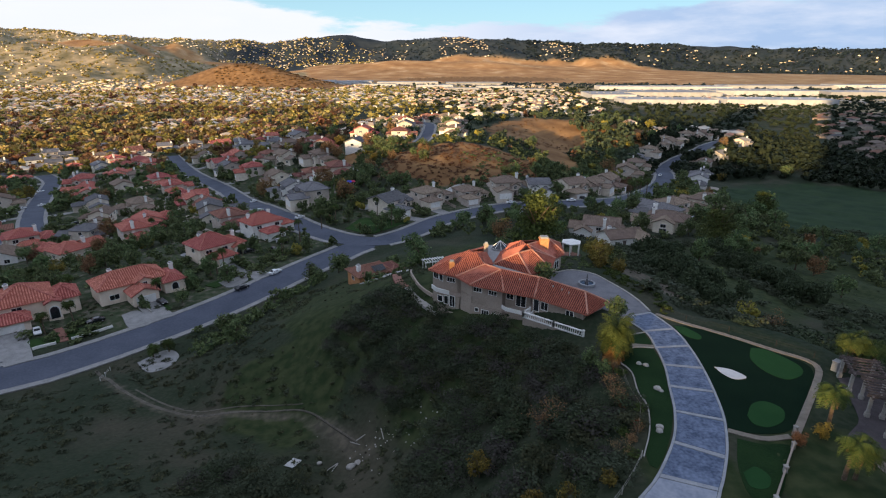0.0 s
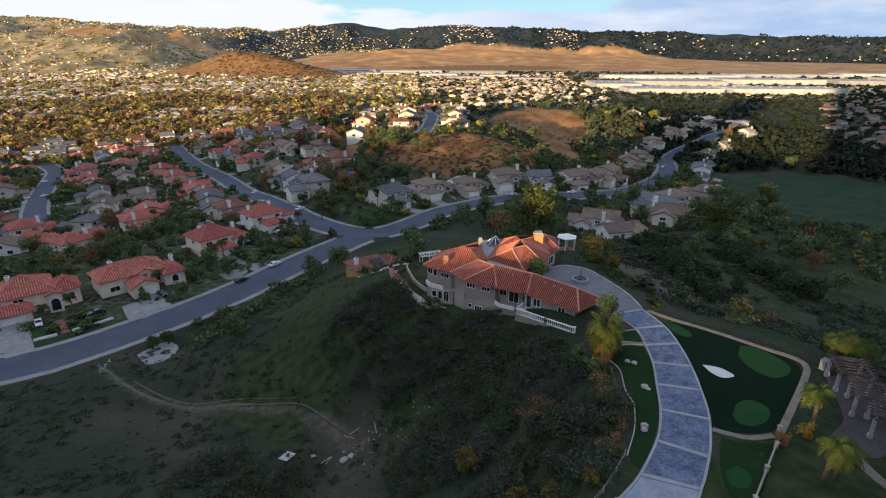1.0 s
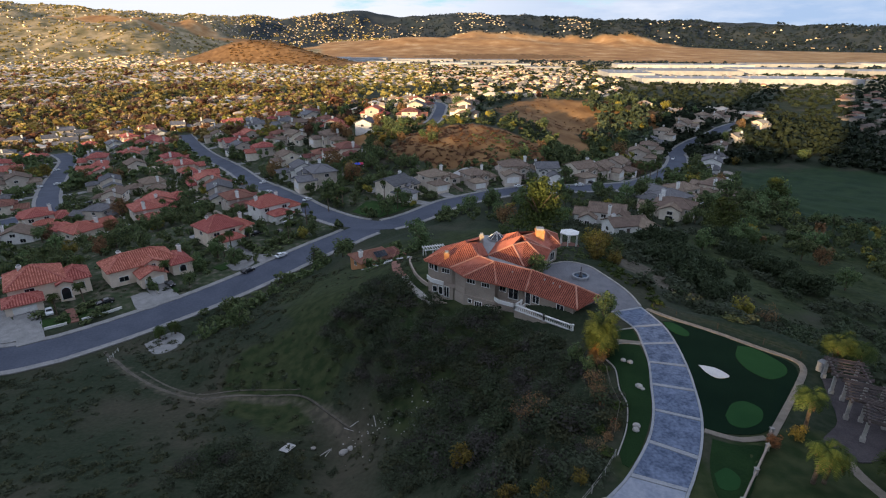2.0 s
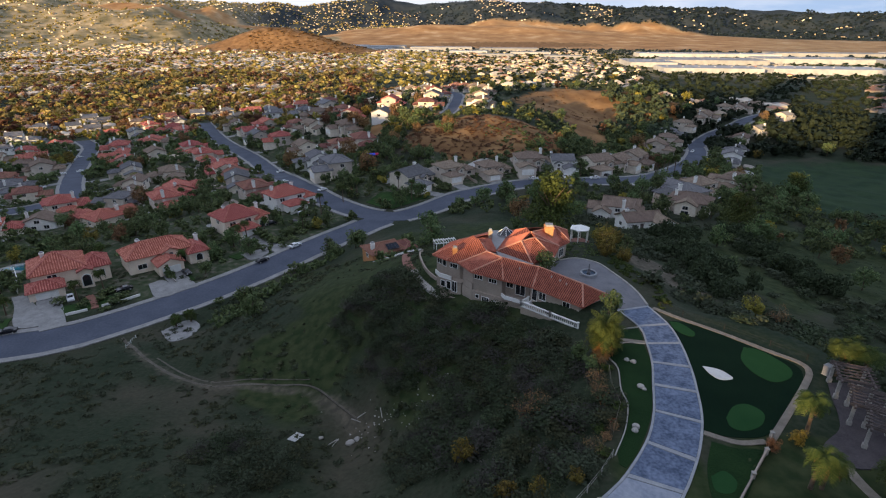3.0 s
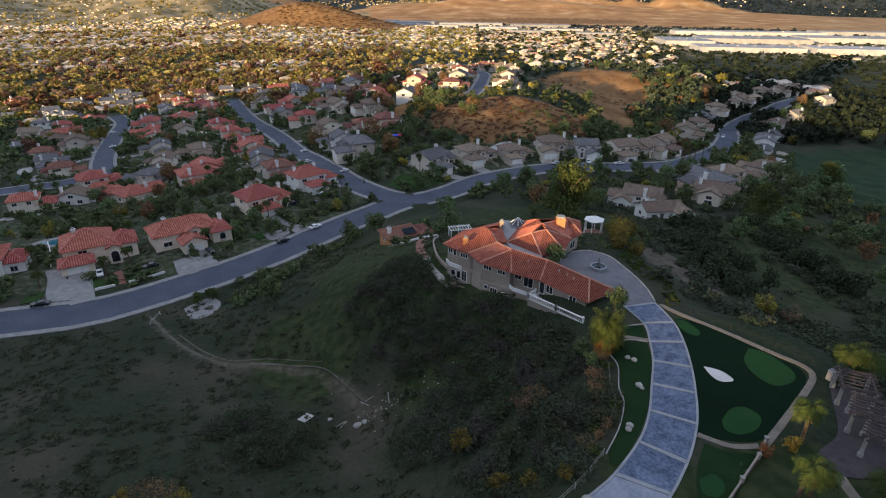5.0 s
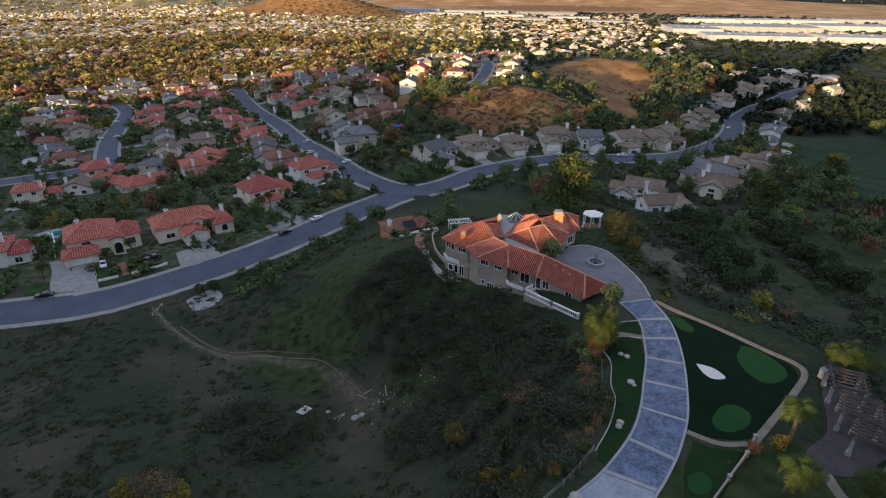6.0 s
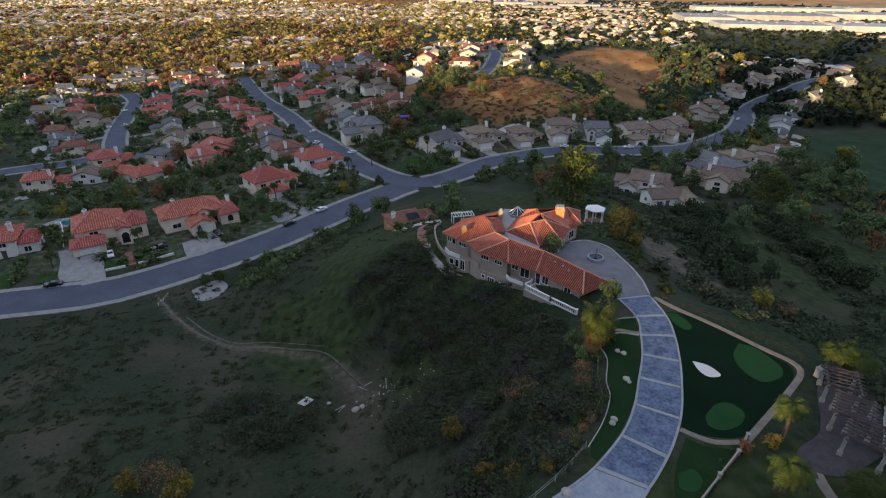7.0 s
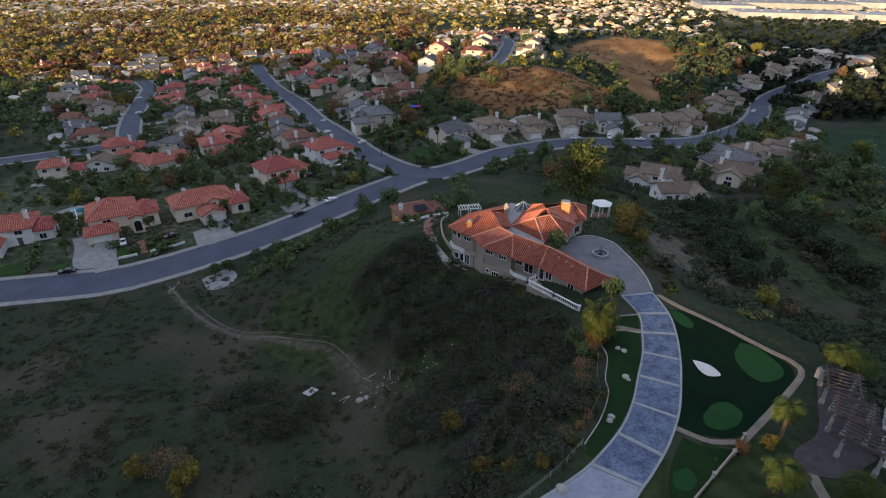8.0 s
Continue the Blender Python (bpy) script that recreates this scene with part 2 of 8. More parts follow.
# ---------------------------------------------------------------- terrain: spot heights of the land, joined smoothly
RIDGE_SPOTS = [
    (30, 47, 0.4), (31, 57, 0.1), (29, 70, -0.5), (33, 82, -0.9), (26, 96, -1.3), (28, 112, -3.2), (45, 66, 0.6),
    (50, 58, 0.7), (37, 47, 0.5), (46, 46, 0.6), (26, 36, 0.6), (18, 20, 1.2), (50, 28, 0.8), (22, 58, -0.2),
    (21, 70, -2.2), (14, 74, -4.6), (9, 79, -4.8), (3, 86, -5.4), (-4, 97, -5.8), (-9, 96.5, -7.4), (-1, 112, -6.5),
    (10, 122, -9.5), (22, 126, -11), (42, 106, -6), (53, 125, -12.4), (55, 85, -7), (64, 62, -5), (17, 48, -2.0),
]
RAVINE_SPOTS = [
    (-17, 154, -22), (-26, 146, -24), (-22, 120, -15), (-45, 103, -24.5), (-48, 157, -30), (-68, 121, -33), (-46, 87, -27),
    (-25, 82, -24), (-13, 72, -22.3), (-23, 68, -21.6), (-40, 59, -18.6), (-80, 108, -31), (-8, 54, -18), (6, 50, -9),
    (-70, 70, -24), (-30, 30, -15), (0, 20, -9), (-95, 85, -30), (80, 100, -14), (100, 140, -21), (90, 40, -4),
    (-4, 80, -12), (60, 150, -16),
]
STREET_SPOTS = [
    (-88, 126, -33), (-64, 165, -33), (-50, 185, -33), (-29, 206, -30), (-8, 238, -30), (-105, 150, -32.5), (-120, 165, -33),
    (-100, 195, -33), (-80, 222, -32), (-160, 217, -44), (-190, 226, -47), (-306, 410, -56.5), (-208, 316, -48.5), (-186, 407, -47.5),
    (-110, 350, -43), (-402, 523, -58), (-40, 248, -29), (7, 264, -28), (40, 257, -27.5), (85, 240, -27), (59, 178, -21),
    (78, 190, -22), (100, 212, -26), (-140, 120, -34), (-140, 60, -33),
]
HILL_SPOTS = [
    (-3, 300, -17.5), (35, 307, -20), (18, 345, -13.5), (62, 426, -21), (101, 477, -27), (95, 516, -17.5), (14, 393, -17.5), (-42, 391, -22),
    (-46, 440, -19), (149, 501, -20), (199, 580, -29), (112, 418, -34), (122, 368, -36), (146, 400, -36), (173, 424, -46), (321, 607, -47),
    (139, 216, -31), (157, 234, -34), (200, 300, -42), (260, 420, -46), (300, 250, -40), (70, 330, -29), (40, 600, -24), (60, 700, -42),
]
FAR_SPOTS = [
    (-600, 1000, -58), (-100, 950, -54), (500, 950, -52), (-900, 350, -60), (900, 500, -50), (0, 1500, -56), (-1000, 1400, -58),
    (1000, 1300, -54), (-700, -300, -50), (0, -500, -30), (700, -200, -40), (-300, -50, -38), (200, -50, -12), (450, 150, -42),
]
SPOTS = np.array(RIDGE_SPOTS + RAVINE_SPOTS + STREET_SPOTS + HILL_SPOTS + FAR_SPOTS, float)


def kernel(d2):
    return 0.5 * d2 * np.log(d2 + 1e-9)


def fit_land():
    p = SPOTS[:, :2] / 100.0
    n = len(p)
    a = np.zeros((n + 3, n + 3))
    a[:n, :n] = kernel(((p[:, None] - p[None]) ** 2).sum(-1)) + 0.0006 * np.eye(n)
    a[:n, n], a[:n, n + 1:] = 1, p
    a[n, :n], a[n + 1:, :n] = 1, p.T
    return p, np.linalg.solve(a, np.r_[SPOTS[:, 2], 0, 0, 0])


LAND_P, LAND_W = fit_land()


def smooth(a, b, v):
    s = np.clip((v - a) / (b - a), 0, 1)
    return s * s * (3 - 2 * s)


def waves(x, y, scale, seed):
    """Cheap rolling relief, about -1 to 1."""
    r = np.random.RandomState(seed)
    z = 0 * x
    for k in range(7):
        ang, ph, f = r.uniform(0, 6.28), r.uniform(0, 6.28), r.uniform(0.6, 2.2) / scale
        z = z + np.sin((x * math.cos(ang) + y * math.sin(ang)) * f * 6.28 + ph) / 3.2
    return z


KNOLLS = ((-735, 2030, 74, 200, 130), (-560, 1940, 34, 200, 90), (-290, 3300, 22, 190, 120), (-60, 3330, 16, 170, 110), (240, 3280, 20, 170, 110), (420, 3200, 10, 150, 100))
CREST_SIDE = [-0.75, -0.649, -0.586, -0.517, -0.441, -0.332, -0.297, -0.242, -0.177, -0.13, -0.082, -0.023, 0.064, 0.16, 0.217, 0.3, 0.386, 0.467, 0.543, 0.611, 0.66]
CREST_TOP = [235, 214, 190, 163, 160, 166, 148, 175, 219, 194, 171, 186, 171, 161, 138, 128, 139, 120, 104, 101, 94]
DRY_BANKS = ((-1750, 2900, 330, 60, 0), (-1330, 3080, 300, 75, -8), (-900, 3150, 330, 90, 0))


def raw_land(x, y):
    """The land without its roads, at arrays of places."""
    x, y = np.asarray(x, float), np.asarray(y, float)
    shape = x.shape
    x, y = x.ravel(), y.ravel()
    z = np.zeros(len(x))
    n = len(LAND_P)
    for s in range(0, len(x), 20000):
        q = np.c_[x[s:s + 20000], y[s:s + 20000]] / 100.0
        z[s:s + 20000] = kernel(((q[:, None] - LAND_P[None]) ** 2).sum(-1)) @ LAND_W[:n] + LAND_W[n] + q @ LAND_W[n + 1:]
    r = np.hypot(x, y - 250)
    z = z * (1 - smooth(800, 1400, r)) - 56 * smooth(800, 1400, r)
    z = z + 0.5 * waves(x, y, 30, 3) * (1 - smooth(500, 900, r)) * smooth(18, 40, np.hypot(x - 28, y - 70))
    # the plain and the far hills
    far = np.hypot(x, y)
    side = np.arctan2(x, y)
    rise = smooth(2500 + 1000 * smooth(-0.45, -0.2, side), 4300, far + 220 * np.sin(side * 9) + 130 * np.sin(side * 23 + 1))
    crest_line = np.interp(side, CREST_SIDE, CREST_TOP) + 5 * np.sin(side * 71) + 3 * np.sin(side * 163 + 2)
    bench = smooth(2420, 3700, far) * np.interp(side, [-0.30, -0.21, -0.09, 0.09, 0.17, 0.33, 0.47, 0.66], [18, 62, 80, 76, 64, 42, 24, 20])
    folds = (30 * waves(x, y, 620, 5) + 14 * waves(x, y, 240, 6)) * 3.2 * rise * (1 - rise)
    z = z + (bench * (1 - rise) + rise * (crest_line + 56) + folds) * (y > -600)
    # bare knolls on the plain
    for kx, ky, h, rx, ry in KNOLLS:
        z = z + h * np.exp(-(((x - kx) / rx) ** 2 + ((y - ky) / ry) ** 2))
    # the ridge that stands behind the camera and keeps the low sun off the ravine
    s, u = 0.55 * x + 0.835 * y, 0.835 * x - 0.55 * y
    # unseen crest, raised and notched to set which places get sun or shade
    crest = 28.4 - 58 * (1 - smooth(-580, -430, u)) + 11 * smooth(-440, -405, u) * (1 - smooth(-335, -310, u)) + 72 * smooth(-126, -104, u) * (1 - smooth(-71, -59.5, u)) + 120 * smooth(9.8, 34, u)
    crest = crest + 1.5 * smooth(-47.5, -44.5, u) * (1 - smooth(-22, -17, u)) + 1.6 * np.exp(-((u + 27) / 7.0) ** 2) - 2.5 * smooth(-21, -16, u) * (1 - smooth(8.4, 10.5, u))
    k = np.exp(-((s + 170) / 70.0) ** 2)
    z = np.where(k > 0.02, z + k * (crest - z), z)
    return z.reshape(shape)

# ---------------------------------------------------------------- mesh helpers
def mesh_of(name, verts, faces, mat=None, smooth_faces=False):
    me = bpy.data.meshes.new(name)
    me.from_pydata([tuple(map(float, v)) for v in verts], [], faces)
    if mat:
        me.materials.append(mat)
    if smooth_faces:
        me.polygons.foreach_set("use_smooth", [True] * len(me.polygons))
    me.update()
    return me


def part(name, data, mat, parent=None, label=""):
    """Links a bmesh or a mesh as one object, under a thing or a part."""
    if isinstance(data, bmesh.types.BMesh):
        me = bpy.data.meshes.new(name)
        data.to_mesh(me)
        data.free()
    else:
        me = data
    if mat and not me.materials:
        me.materials.append(mat)
    ob = new(name, me)
    if parent:
        ob.parent = parent
    if label:
        ob["label"] = label
    return ob


def thing(name, m, label, category, group="", kind=""):
    ob = new(name)
    ob.empty_display_size = 0.3
    ob.matrix_world = m
    return tagged(ob, label, category, group, kind)


def box(bm, x0, y0, z0, x1, y1, z1, bevel=0.0):
    r = bmesh.ops.create_cube(bm, size=1.0, matrix=Matrix.LocRotScale(((x0 + x1) / 2, (y0 + y1) / 2, (z0 + z1) / 2), None, (x1 - x0, y1 - y0, z1 - z0)))
    if bevel:
        es = {e for v in r["verts"] for e in v.link_edges}
        bmesh.ops.bevel(bm, geom=list(es), offset=bevel, segments=1, affect="EDGES")
    return bm


def boxes(*rows, bevel=0.0):
    bm = bmesh.new()
    for r in rows:
        box(bm, *r, bevel=bevel)
    return bm


def curve_points(points, step):
    """A smooth line through plan points, sampled evenly."""
    p = np.array(points, float)
    q = np.vstack([2 * p[0] - p[1], p, 2 * p[-1] - p[-2]])
    out = []
    for k in range(len(p) - 1):
        a, b, c, d = q[k:k + 4]
        n = max(2, int(np.linalg.norm(c - b) / step))
        for t in np.arange(n) / n:
            out.append(0.5 * (2 * b + (c - a) * t + (2 * a - 5 * b + 4 * c - d) * t * t + (3 * b - a - 3 * c + d) * t ** 3))
    out.append(p[-1])
    return np.array(out)


def normals_of(line):
    d = np.gradient(line[:, :2], axis=0)
    d /= np.linalg.norm(d, axis=1)[:, None] + 1e-9
    return np.c_[d[:, 1], -d[:, 0]]


# ---------------------------------------------------------------- roads and pads that the land is cut to
ROAD_LINES = {
    "main": ([(-190, 88), (-150, 95), (-125, 101), (-101, 109), (-91, 117.5), (-81.5, 129), (-71, 142), (-61.5, 155), (-51, 170.5), (-39, 187), (-28, 202)], 12.0),
    "cross": ([(-260, 520), (-220, 455), (-187, 409), (-145, 358), (-98, 279), (-68, 235), (-50, 215), (-35, 204), (-24, 202), (-13, 212), (0, 231), (17, 243), (34, 249), (60, 250),
               (87, 263), (112, 297), (136, 335), (152, 366), (172, 420), (194, 451), (232, 487), (318, 603), (370, 690)], 11.0),
    "left": ([(-345, 462), (-318, 434), (-288, 381), (-258, 331), (-235, 297), (-218, 272), (-226, 258), (-240, 248), (-290, 215)], 11.0),
    "hill": ([(-60, 640), (-30, 560), (-14, 500), (-11, 460), (-13, 409), (-16, 385)], 8.0),
}
DRIVE = curve_points([(10, 24), (18, 34), (22, 38.8), (25.7, 44.6), (27.5, 48.3), (28.9, 52.3), (30.3, 57.3), (31.3, 62.8), (31.8, 68), (31.4, 72.8), (30.1, 76.5)], 0.8)
ROADS = {}
for key, (pts, width) in ROAD_LINES.items():
    line = curve_points(pts, 5.0)
    z = raw_land(line[:, 0], line[:, 1])
    for _ in range(12):
        z[1:-1] = (z[:-2] + 2 * z[1:-1] + z[2:]) / 4
    ROADS[key] = (np.c_[line, z], width)
# the street meets the cross street at one level
main_line, cross_line = ROADS["main"][0], ROADS["cross"][0]
meet_gap, meet_z = np.hypot(main_line[:, :1] - cross_line[:, 0], main_line[:, 1:2] - cross_line[:, 1]).min(1), cross_line[np.hypot(main_line[:, :1] - cross_line[:, 0], main_line[:, 1:2] - cross_line[:, 1]).argmin(1), 2]
main_line[:, 2] += (1 - smooth(8, 60, meet_gap)) * (meet_z - main_line[:, 2])
BLOCK_BOX = {k: (l[:, 0].min() - 40, l[:, 0].max() + 40, l[:, 1].min() - 40, l[:, 1].max() + 40) for k, (l, w) in ROADS.items()}


def near_line(x, y, line):
    """Distance to a line of points, and the line's height there."""
    if len(x) < 40:
        a, ab = line[:-1], np.diff(line, axis=0)
        t = np.clip(((x[:, None] - a[:, 0]) * ab[:, 0] + (y[:, None] - a[:, 1]) * ab[:, 1]) / (ab[:, 0] ** 2 + ab[:, 1] ** 2), 0, 1)
        d = np.hypot(x[:, None] - a[:, 0] - t * ab[:, 0], y[:, None] - a[:, 1] - t * ab[:, 1])
        k, i = d.argmin(1), np.arange(len(x))
        return d[i, k], a[k, 2] + t[i, k] * ab[k, 2]
    best, zz = np.full(len(x), 1e9), np.zeros(len(x))
    for a, b in zip(line[:-1], line[1:]):
        ab = b[:2] - a[:2]
        t = np.clip(((x - a[0]) * ab[0] + (y - a[1]) * ab[1]) / (ab @ ab), 0, 1)
        d = np.hypot(x - a[0] - t * ab[0], y - a[1] - t * ab[1])
        hit = d < best
        best[hit], zz[hit] = d[hit], (a[2] + t * (b[2] - a[2]))[hit]
    return best, zz


def pad_height(y):
    return 0.3 - 0.012 * np.clip(y - 45, 0, 30) - 0.05 * np.clip(y - 75, 0, 22)


def land(x, y):
    """The finished ground height."""
    x, y = np.atleast_1d(np.asarray(x, float)), np.atleast_1d(np.asarray(y, float))
    shape = x.shape
    x, y = x.ravel(), y.ravel()
    z = raw_land(x, y)
    for key, (line, width) in ROADS.items():
        x0, x1, y0, y1 = BLOCK_BOX[key]
        k = np.nonzero((x > x0) & (x < x1) & (y > y0) & (y < y1))[0]
        if len(k):
            d, zz = near_line(x[k], y[k], line)
            w = 1 - smooth(width / 2 + 4, width / 2 + 15, d)
            z[k] += w * (zz - z[k])
    # the drive, the motor court and the putting lawn
    k = np.nonzero((np.abs(x - 32) < 45) & (np.abs(y - 62) < 60))[0]
    if len(k):
        d, _ = near_line(x[k], y[k], np.c_[DRIVE[::4], 0 * DRIVE[::4, 0]])
        w = (1 - smooth(5.0, 10.0, d)) * (1 - smooth(68, 71, y[k]) * (1 - smooth(21.5, 26, x[k])))
        c = np.hypot((x[k] - 26.5) / 1.0, (y[k] - 87) / 1.15)
        w = np.maximum(w, 1 - smooth(10.5, 14, c))
        g = np.hypot((x[k] - 40) / 1.0, (y[k] - 59) / 1.1)
        w = np.maximum(w, 1 - smooth(13, 18, g))
        z[k] += w * (pad_height(y[k]) - z[k])
    # the mansion's terrace
    return z.reshape(shape)


def height(x, y):
    return float(land(x, y)[0])


# ---------------------------------------------------------------- the ground: one sheet to the horizon
def ground_sheet():
    n = 470
    gx = 10 + 60 * np.sinh(np.linspace(-5.1, 5.1, n))
    gy = 110 + 60 * np.sinh(np.linspace(-math.asinh(760 / 60), math.asinh(4830 / 60), n))
    X, Y = np.meshgrid(gx, gy)
    Z = land(X, Y)
    verts = np.c_[X.ravel(), Y.ravel(), Z.ravel()]
    i = np.arange(n * n).reshape(n, n)
    faces = np.c_[i[:-1, :-1].ravel(), i[:-1, 1:].ravel(), i[1:, 1:].ravel(), i[1:, :-1].ravel()]
    me = bpy.data.meshes.new("ground")
    me.vertices.add(len(verts))
    me.vertices.foreach_set("co", verts.astype(np.float32).ravel())
    me.loops.add(faces.size)
    me.loops.foreach_set("vertex_index", faces.ravel().astype(np.int32))
    me.polygons.add(len(faces))
    me.polygons.foreach_set("loop_start", np.arange(0, faces.size, 4, dtype=np.int32))
    me.update(calc_edges=True)
    me.polygons.foreach_set("use_smooth", [True] * len(faces))
    x, y = verts[:, 0], verts[:, 1]
    far = np.hypot(x, y)

    def blob(cx, cy, rx, ry, rot=0.0, soft=0.25):
        c, s = math.cos(radians(rot)), math.sin(radians(rot))
        u, v = ((x - cx) * c + (y - cy) * s) / rx, (-(x - cx) * s + (y - cy) * c) / ry
        return 1 - smooth(1 - soft, 1 + soft, np.hypot(u, v) + 0.12 * waves(x, y, 25, 11))

    green = np.maximum.reduce([blob(-24, 118, 15, 34, 25), blob(230, 270, 75, 110, -20), blob(-30, 90, 12, 16, 20), blob(0, 100, 10, 20) * 0.8, blob(2, 76, 13, 12) * 0.75, blob(40, 41, 10, 8), blob(24, 40, 6, 6) * 0.7, blob(33, 302, 15, 8), blob(110, 130, 30, 45, -30) * 0.6, blob(45, 110, 14, 22, -20) * 0.35, blob(25, 152, 60, 28) * 0.75, blob(75, 118, 32, 50, -20) * 0.4, blob(71, 132, 10, 34, 0) * 0.9, blob(108, 155, 26, 40, -15)])
    meadow = blob(230, 270, 80, 115, -20)
    dry = np.maximum.reduce([blob(10, 318, 45, 40, 20), blob(80, 470, 42, 65, -15), blob(150, 500, 40, 40), blob(-42, 380, 35, 25), blob(60, 330, 14, 30, -40), blob(82, 395, 13, 70), blob(190, 2640, 390, 130, 0, 0.08), blob(-690, 2000, 330, 190), blob(-450, 1900, 160, 90)])
    side = np.arctan2(x, y)
    field = smooth(2350, 2450, far) * (1 - smooth(3480, 3650, far)) * smooth(-0.25, -0.22, side) * (1 - smooth(0.74, 0.80, side))
    ploughed = blob(190, 2640, 390, 130, 0, 0.08)
    field = field * (1 - 0.9 * ploughed) * (1 - 0.4 * smooth(0.25, 0.5, side))
    tan = np.maximum.reduce([field] + [blob(kx, ky, rx * 1.5, ry * 1.8) for kx, ky, h, rx, ry in KNOLLS[2:]] + [blob(*b) for b in DRY_BANKS])
    # far hills take a dark haze-blue ground tone, stronger to the east
    chaparral_haze = smooth(2900, 3500, far) * (0.05 + 0.95 * smooth(-0.5, -0.25, side)) * (1 - field)
    plain = smooth(900, 1500, far)
    yard = np.zeros(len(x))
    k = np.nonzero((far < 620) & (y > 100))[0]
    for hx, hy in HOUSE_SPOTS:
        if hx > -40 and hy < 215 or hx > 90:
            continue
        yard[k] = np.maximum(yard[k], 1 - smooth(14, 34, np.hypot(x[k] - hx, y[k] - hy)))
    yard = np.maximum(yard, blob(-140, 190, 95, 60))
    track = np.zeros(len(x))
    for pts, w in (([(-79, 108), (-70, 100), (-58, 92), (-46, 87.5), (-35, 85.5), (-25, 82), (-17, 76), (-12, 71)], 0.65), ([(-24, 80), (-19, 76), (-14, 71)], 0.5)):
        k = np.nonzero(far < 200)[0]
        d, _ = near_line(x[k], y[k], np.c_[curve_points(pts, 2.0), np.zeros(len(curve_points(pts, 2.0)))])
        track[k] = np.maximum(track[k], 0.6 - 0.6 * smooth(w * 0.3, w * 4.0, d))
    track = np.maximum(track, 0.95 * blob(43, 106, 6.5, 17, 14, 0.5))
    for name, v in (("green", green), ("meadow", meadow), ("dry", dry), ("tan", tan), ("plain", plain), ("chaparral_haze", chaparral_haze), ("yard", yard), ("track", track)):
        a = me.attributes.new(name, "FLOAT", "POINT")
        a.data.foreach_set("value", v.astype(np.float32))
    me.materials.append(ground_material())
    return tagged(new("ground", me), "scrubby hillside ground with grass, dry slopes and dirt tracks", "ground", kind="structure")


def ground_material():
    m = bpy.data.materials.new("hillside_ground")
    m.use_nodes = True
    n, l = m.node_tree.nodes, m.node_tree.links
    b = n["Principled BSDF"]
    b.inputs["Roughness"].default_value, b.inputs["Specular IOR Level"].default_value = 0.95, 0.1
    pos = n.new("ShaderNodeNewGeometry").outputs["Position"]

    def noise_at(scale, detail=6):
        t = n.new("ShaderNodeTexNoise")
        t.inputs["Scale"].default_value, t.inputs["Detail"].default_value = scale, detail
        l.new(pos, t.inputs["Vector"])
        return t.outputs[0]

    def ramp(src, stops):
        r = n.new("ShaderNodeValToRGB")
        while len(r.color_ramp.elements) < len(stops):
            r.color_ramp.elements.new(0.5)
        for e, (p, c) in zip(r.color_ramp.elements, stops):
            e.position, e.color = p, (*c, 1)
        l.new(src, r.inputs[0])
        return r.outputs[0]

    def mix(f, a, c):
        x = n.new("ShaderNodeMix")
        x.data_type = "RGBA"
        l.new(f, x.inputs["Factor"])
        l.new(a, x.inputs["A"])
        l.new(c, x.inputs["B"])
        return x.outputs["Result"]

    def mask(name):
        a = n.new("ShaderNodeAttribute")
        a.attribute_name = name
        s = n.new("ShaderNodeMath")
        s.operation = "MULTIPLY_ADD"
        l.new(noise_at(0.35), s.inputs[0])
        s.inputs[1].default_value = 0.9
        o = n.new("ShaderNodeMath")
        o.operation = "ADD"
        l.new(a.outputs["Fac"], o.inputs[0])
        o.inputs[1].default_value = -0.45
        l.new(o.outputs[0], s.inputs[2])
        r = n.new("ShaderNodeMapRange")
        r.inputs["From Min"].default_value, r.inputs["From Max"].default_value = 0.30, 0.72
        l.new(s.outputs[0], r.inputs["Value"])
        return r.outputs[0]

    base = ramp(noise_at(0.05), [(0.32, (0.014, 0.027, 0.013)), (0.50, (0.031, 0.040, 0.023)), (0.68, (0.080, 0.067, 0.050))])
    speck = ramp(noise_at(1.4), [(0.35, (0.012, 0.022, 0.011)), (0.65, (0.046, 0.051, 0.034))])
    half = n.new("ShaderNodeValue")
    half.outputs[0].default_value = 0.45
    col = mix(half.outputs[0], base, speck)
    col = mix(mask("green"), col, ramp(noise_at(0.5), [(0.35, (0.018, 0.031, 0.011)), (0.65, (0.044, 0.054, 0.023))]))
    col = mix(mask("meadow"), col, ramp(noise_at(0.12), [(0.35, (0.013, 0.031, 0.013)), (0.65, (0.028, 0.050, 0.021))]))
    col = mix(mask("plain"), col, ramp(noise_at(0.02), [(0.35, (0.15, 0.13, 0.07)), (0.5, (0.26, 0.21, 0.12)), (0.65, (0.38, 0.30, 0.19))]))
    # dark blue ramp painting haze and shade over the far hills
    col = mix(mask("chaparral_haze"), col, ramp(noise_at(0.01), [(0.35, (0.018, 0.028, 0.035)), (0.65, (0.046, 0.054, 0.056))]))
    col = mix(mask("yard"), col, ramp(noise_at(0.45, 5), [(0.34, (0.028, 0.046, 0.020)), (0.50, (0.052, 0.066, 0.036)), (0.60, (0.090, 0.088, 0.062)), (0.72, (0.16, 0.145, 0.12))]))
    col = mix(mask("dry"), col, ramp(noise_at(0.06), [(0.3, (0.13, 0.068, 0.030)), (0.7, (0.27, 0.155, 0.070))]))
    col = mix(mask("tan"), col, ramp(noise_at(0.012), [(0.3, (0.24, 0.125, 0.055)), (0.55, (0.38, 0.22, 0.10)), (0.7, (0.50, 0.34, 0.19))]))
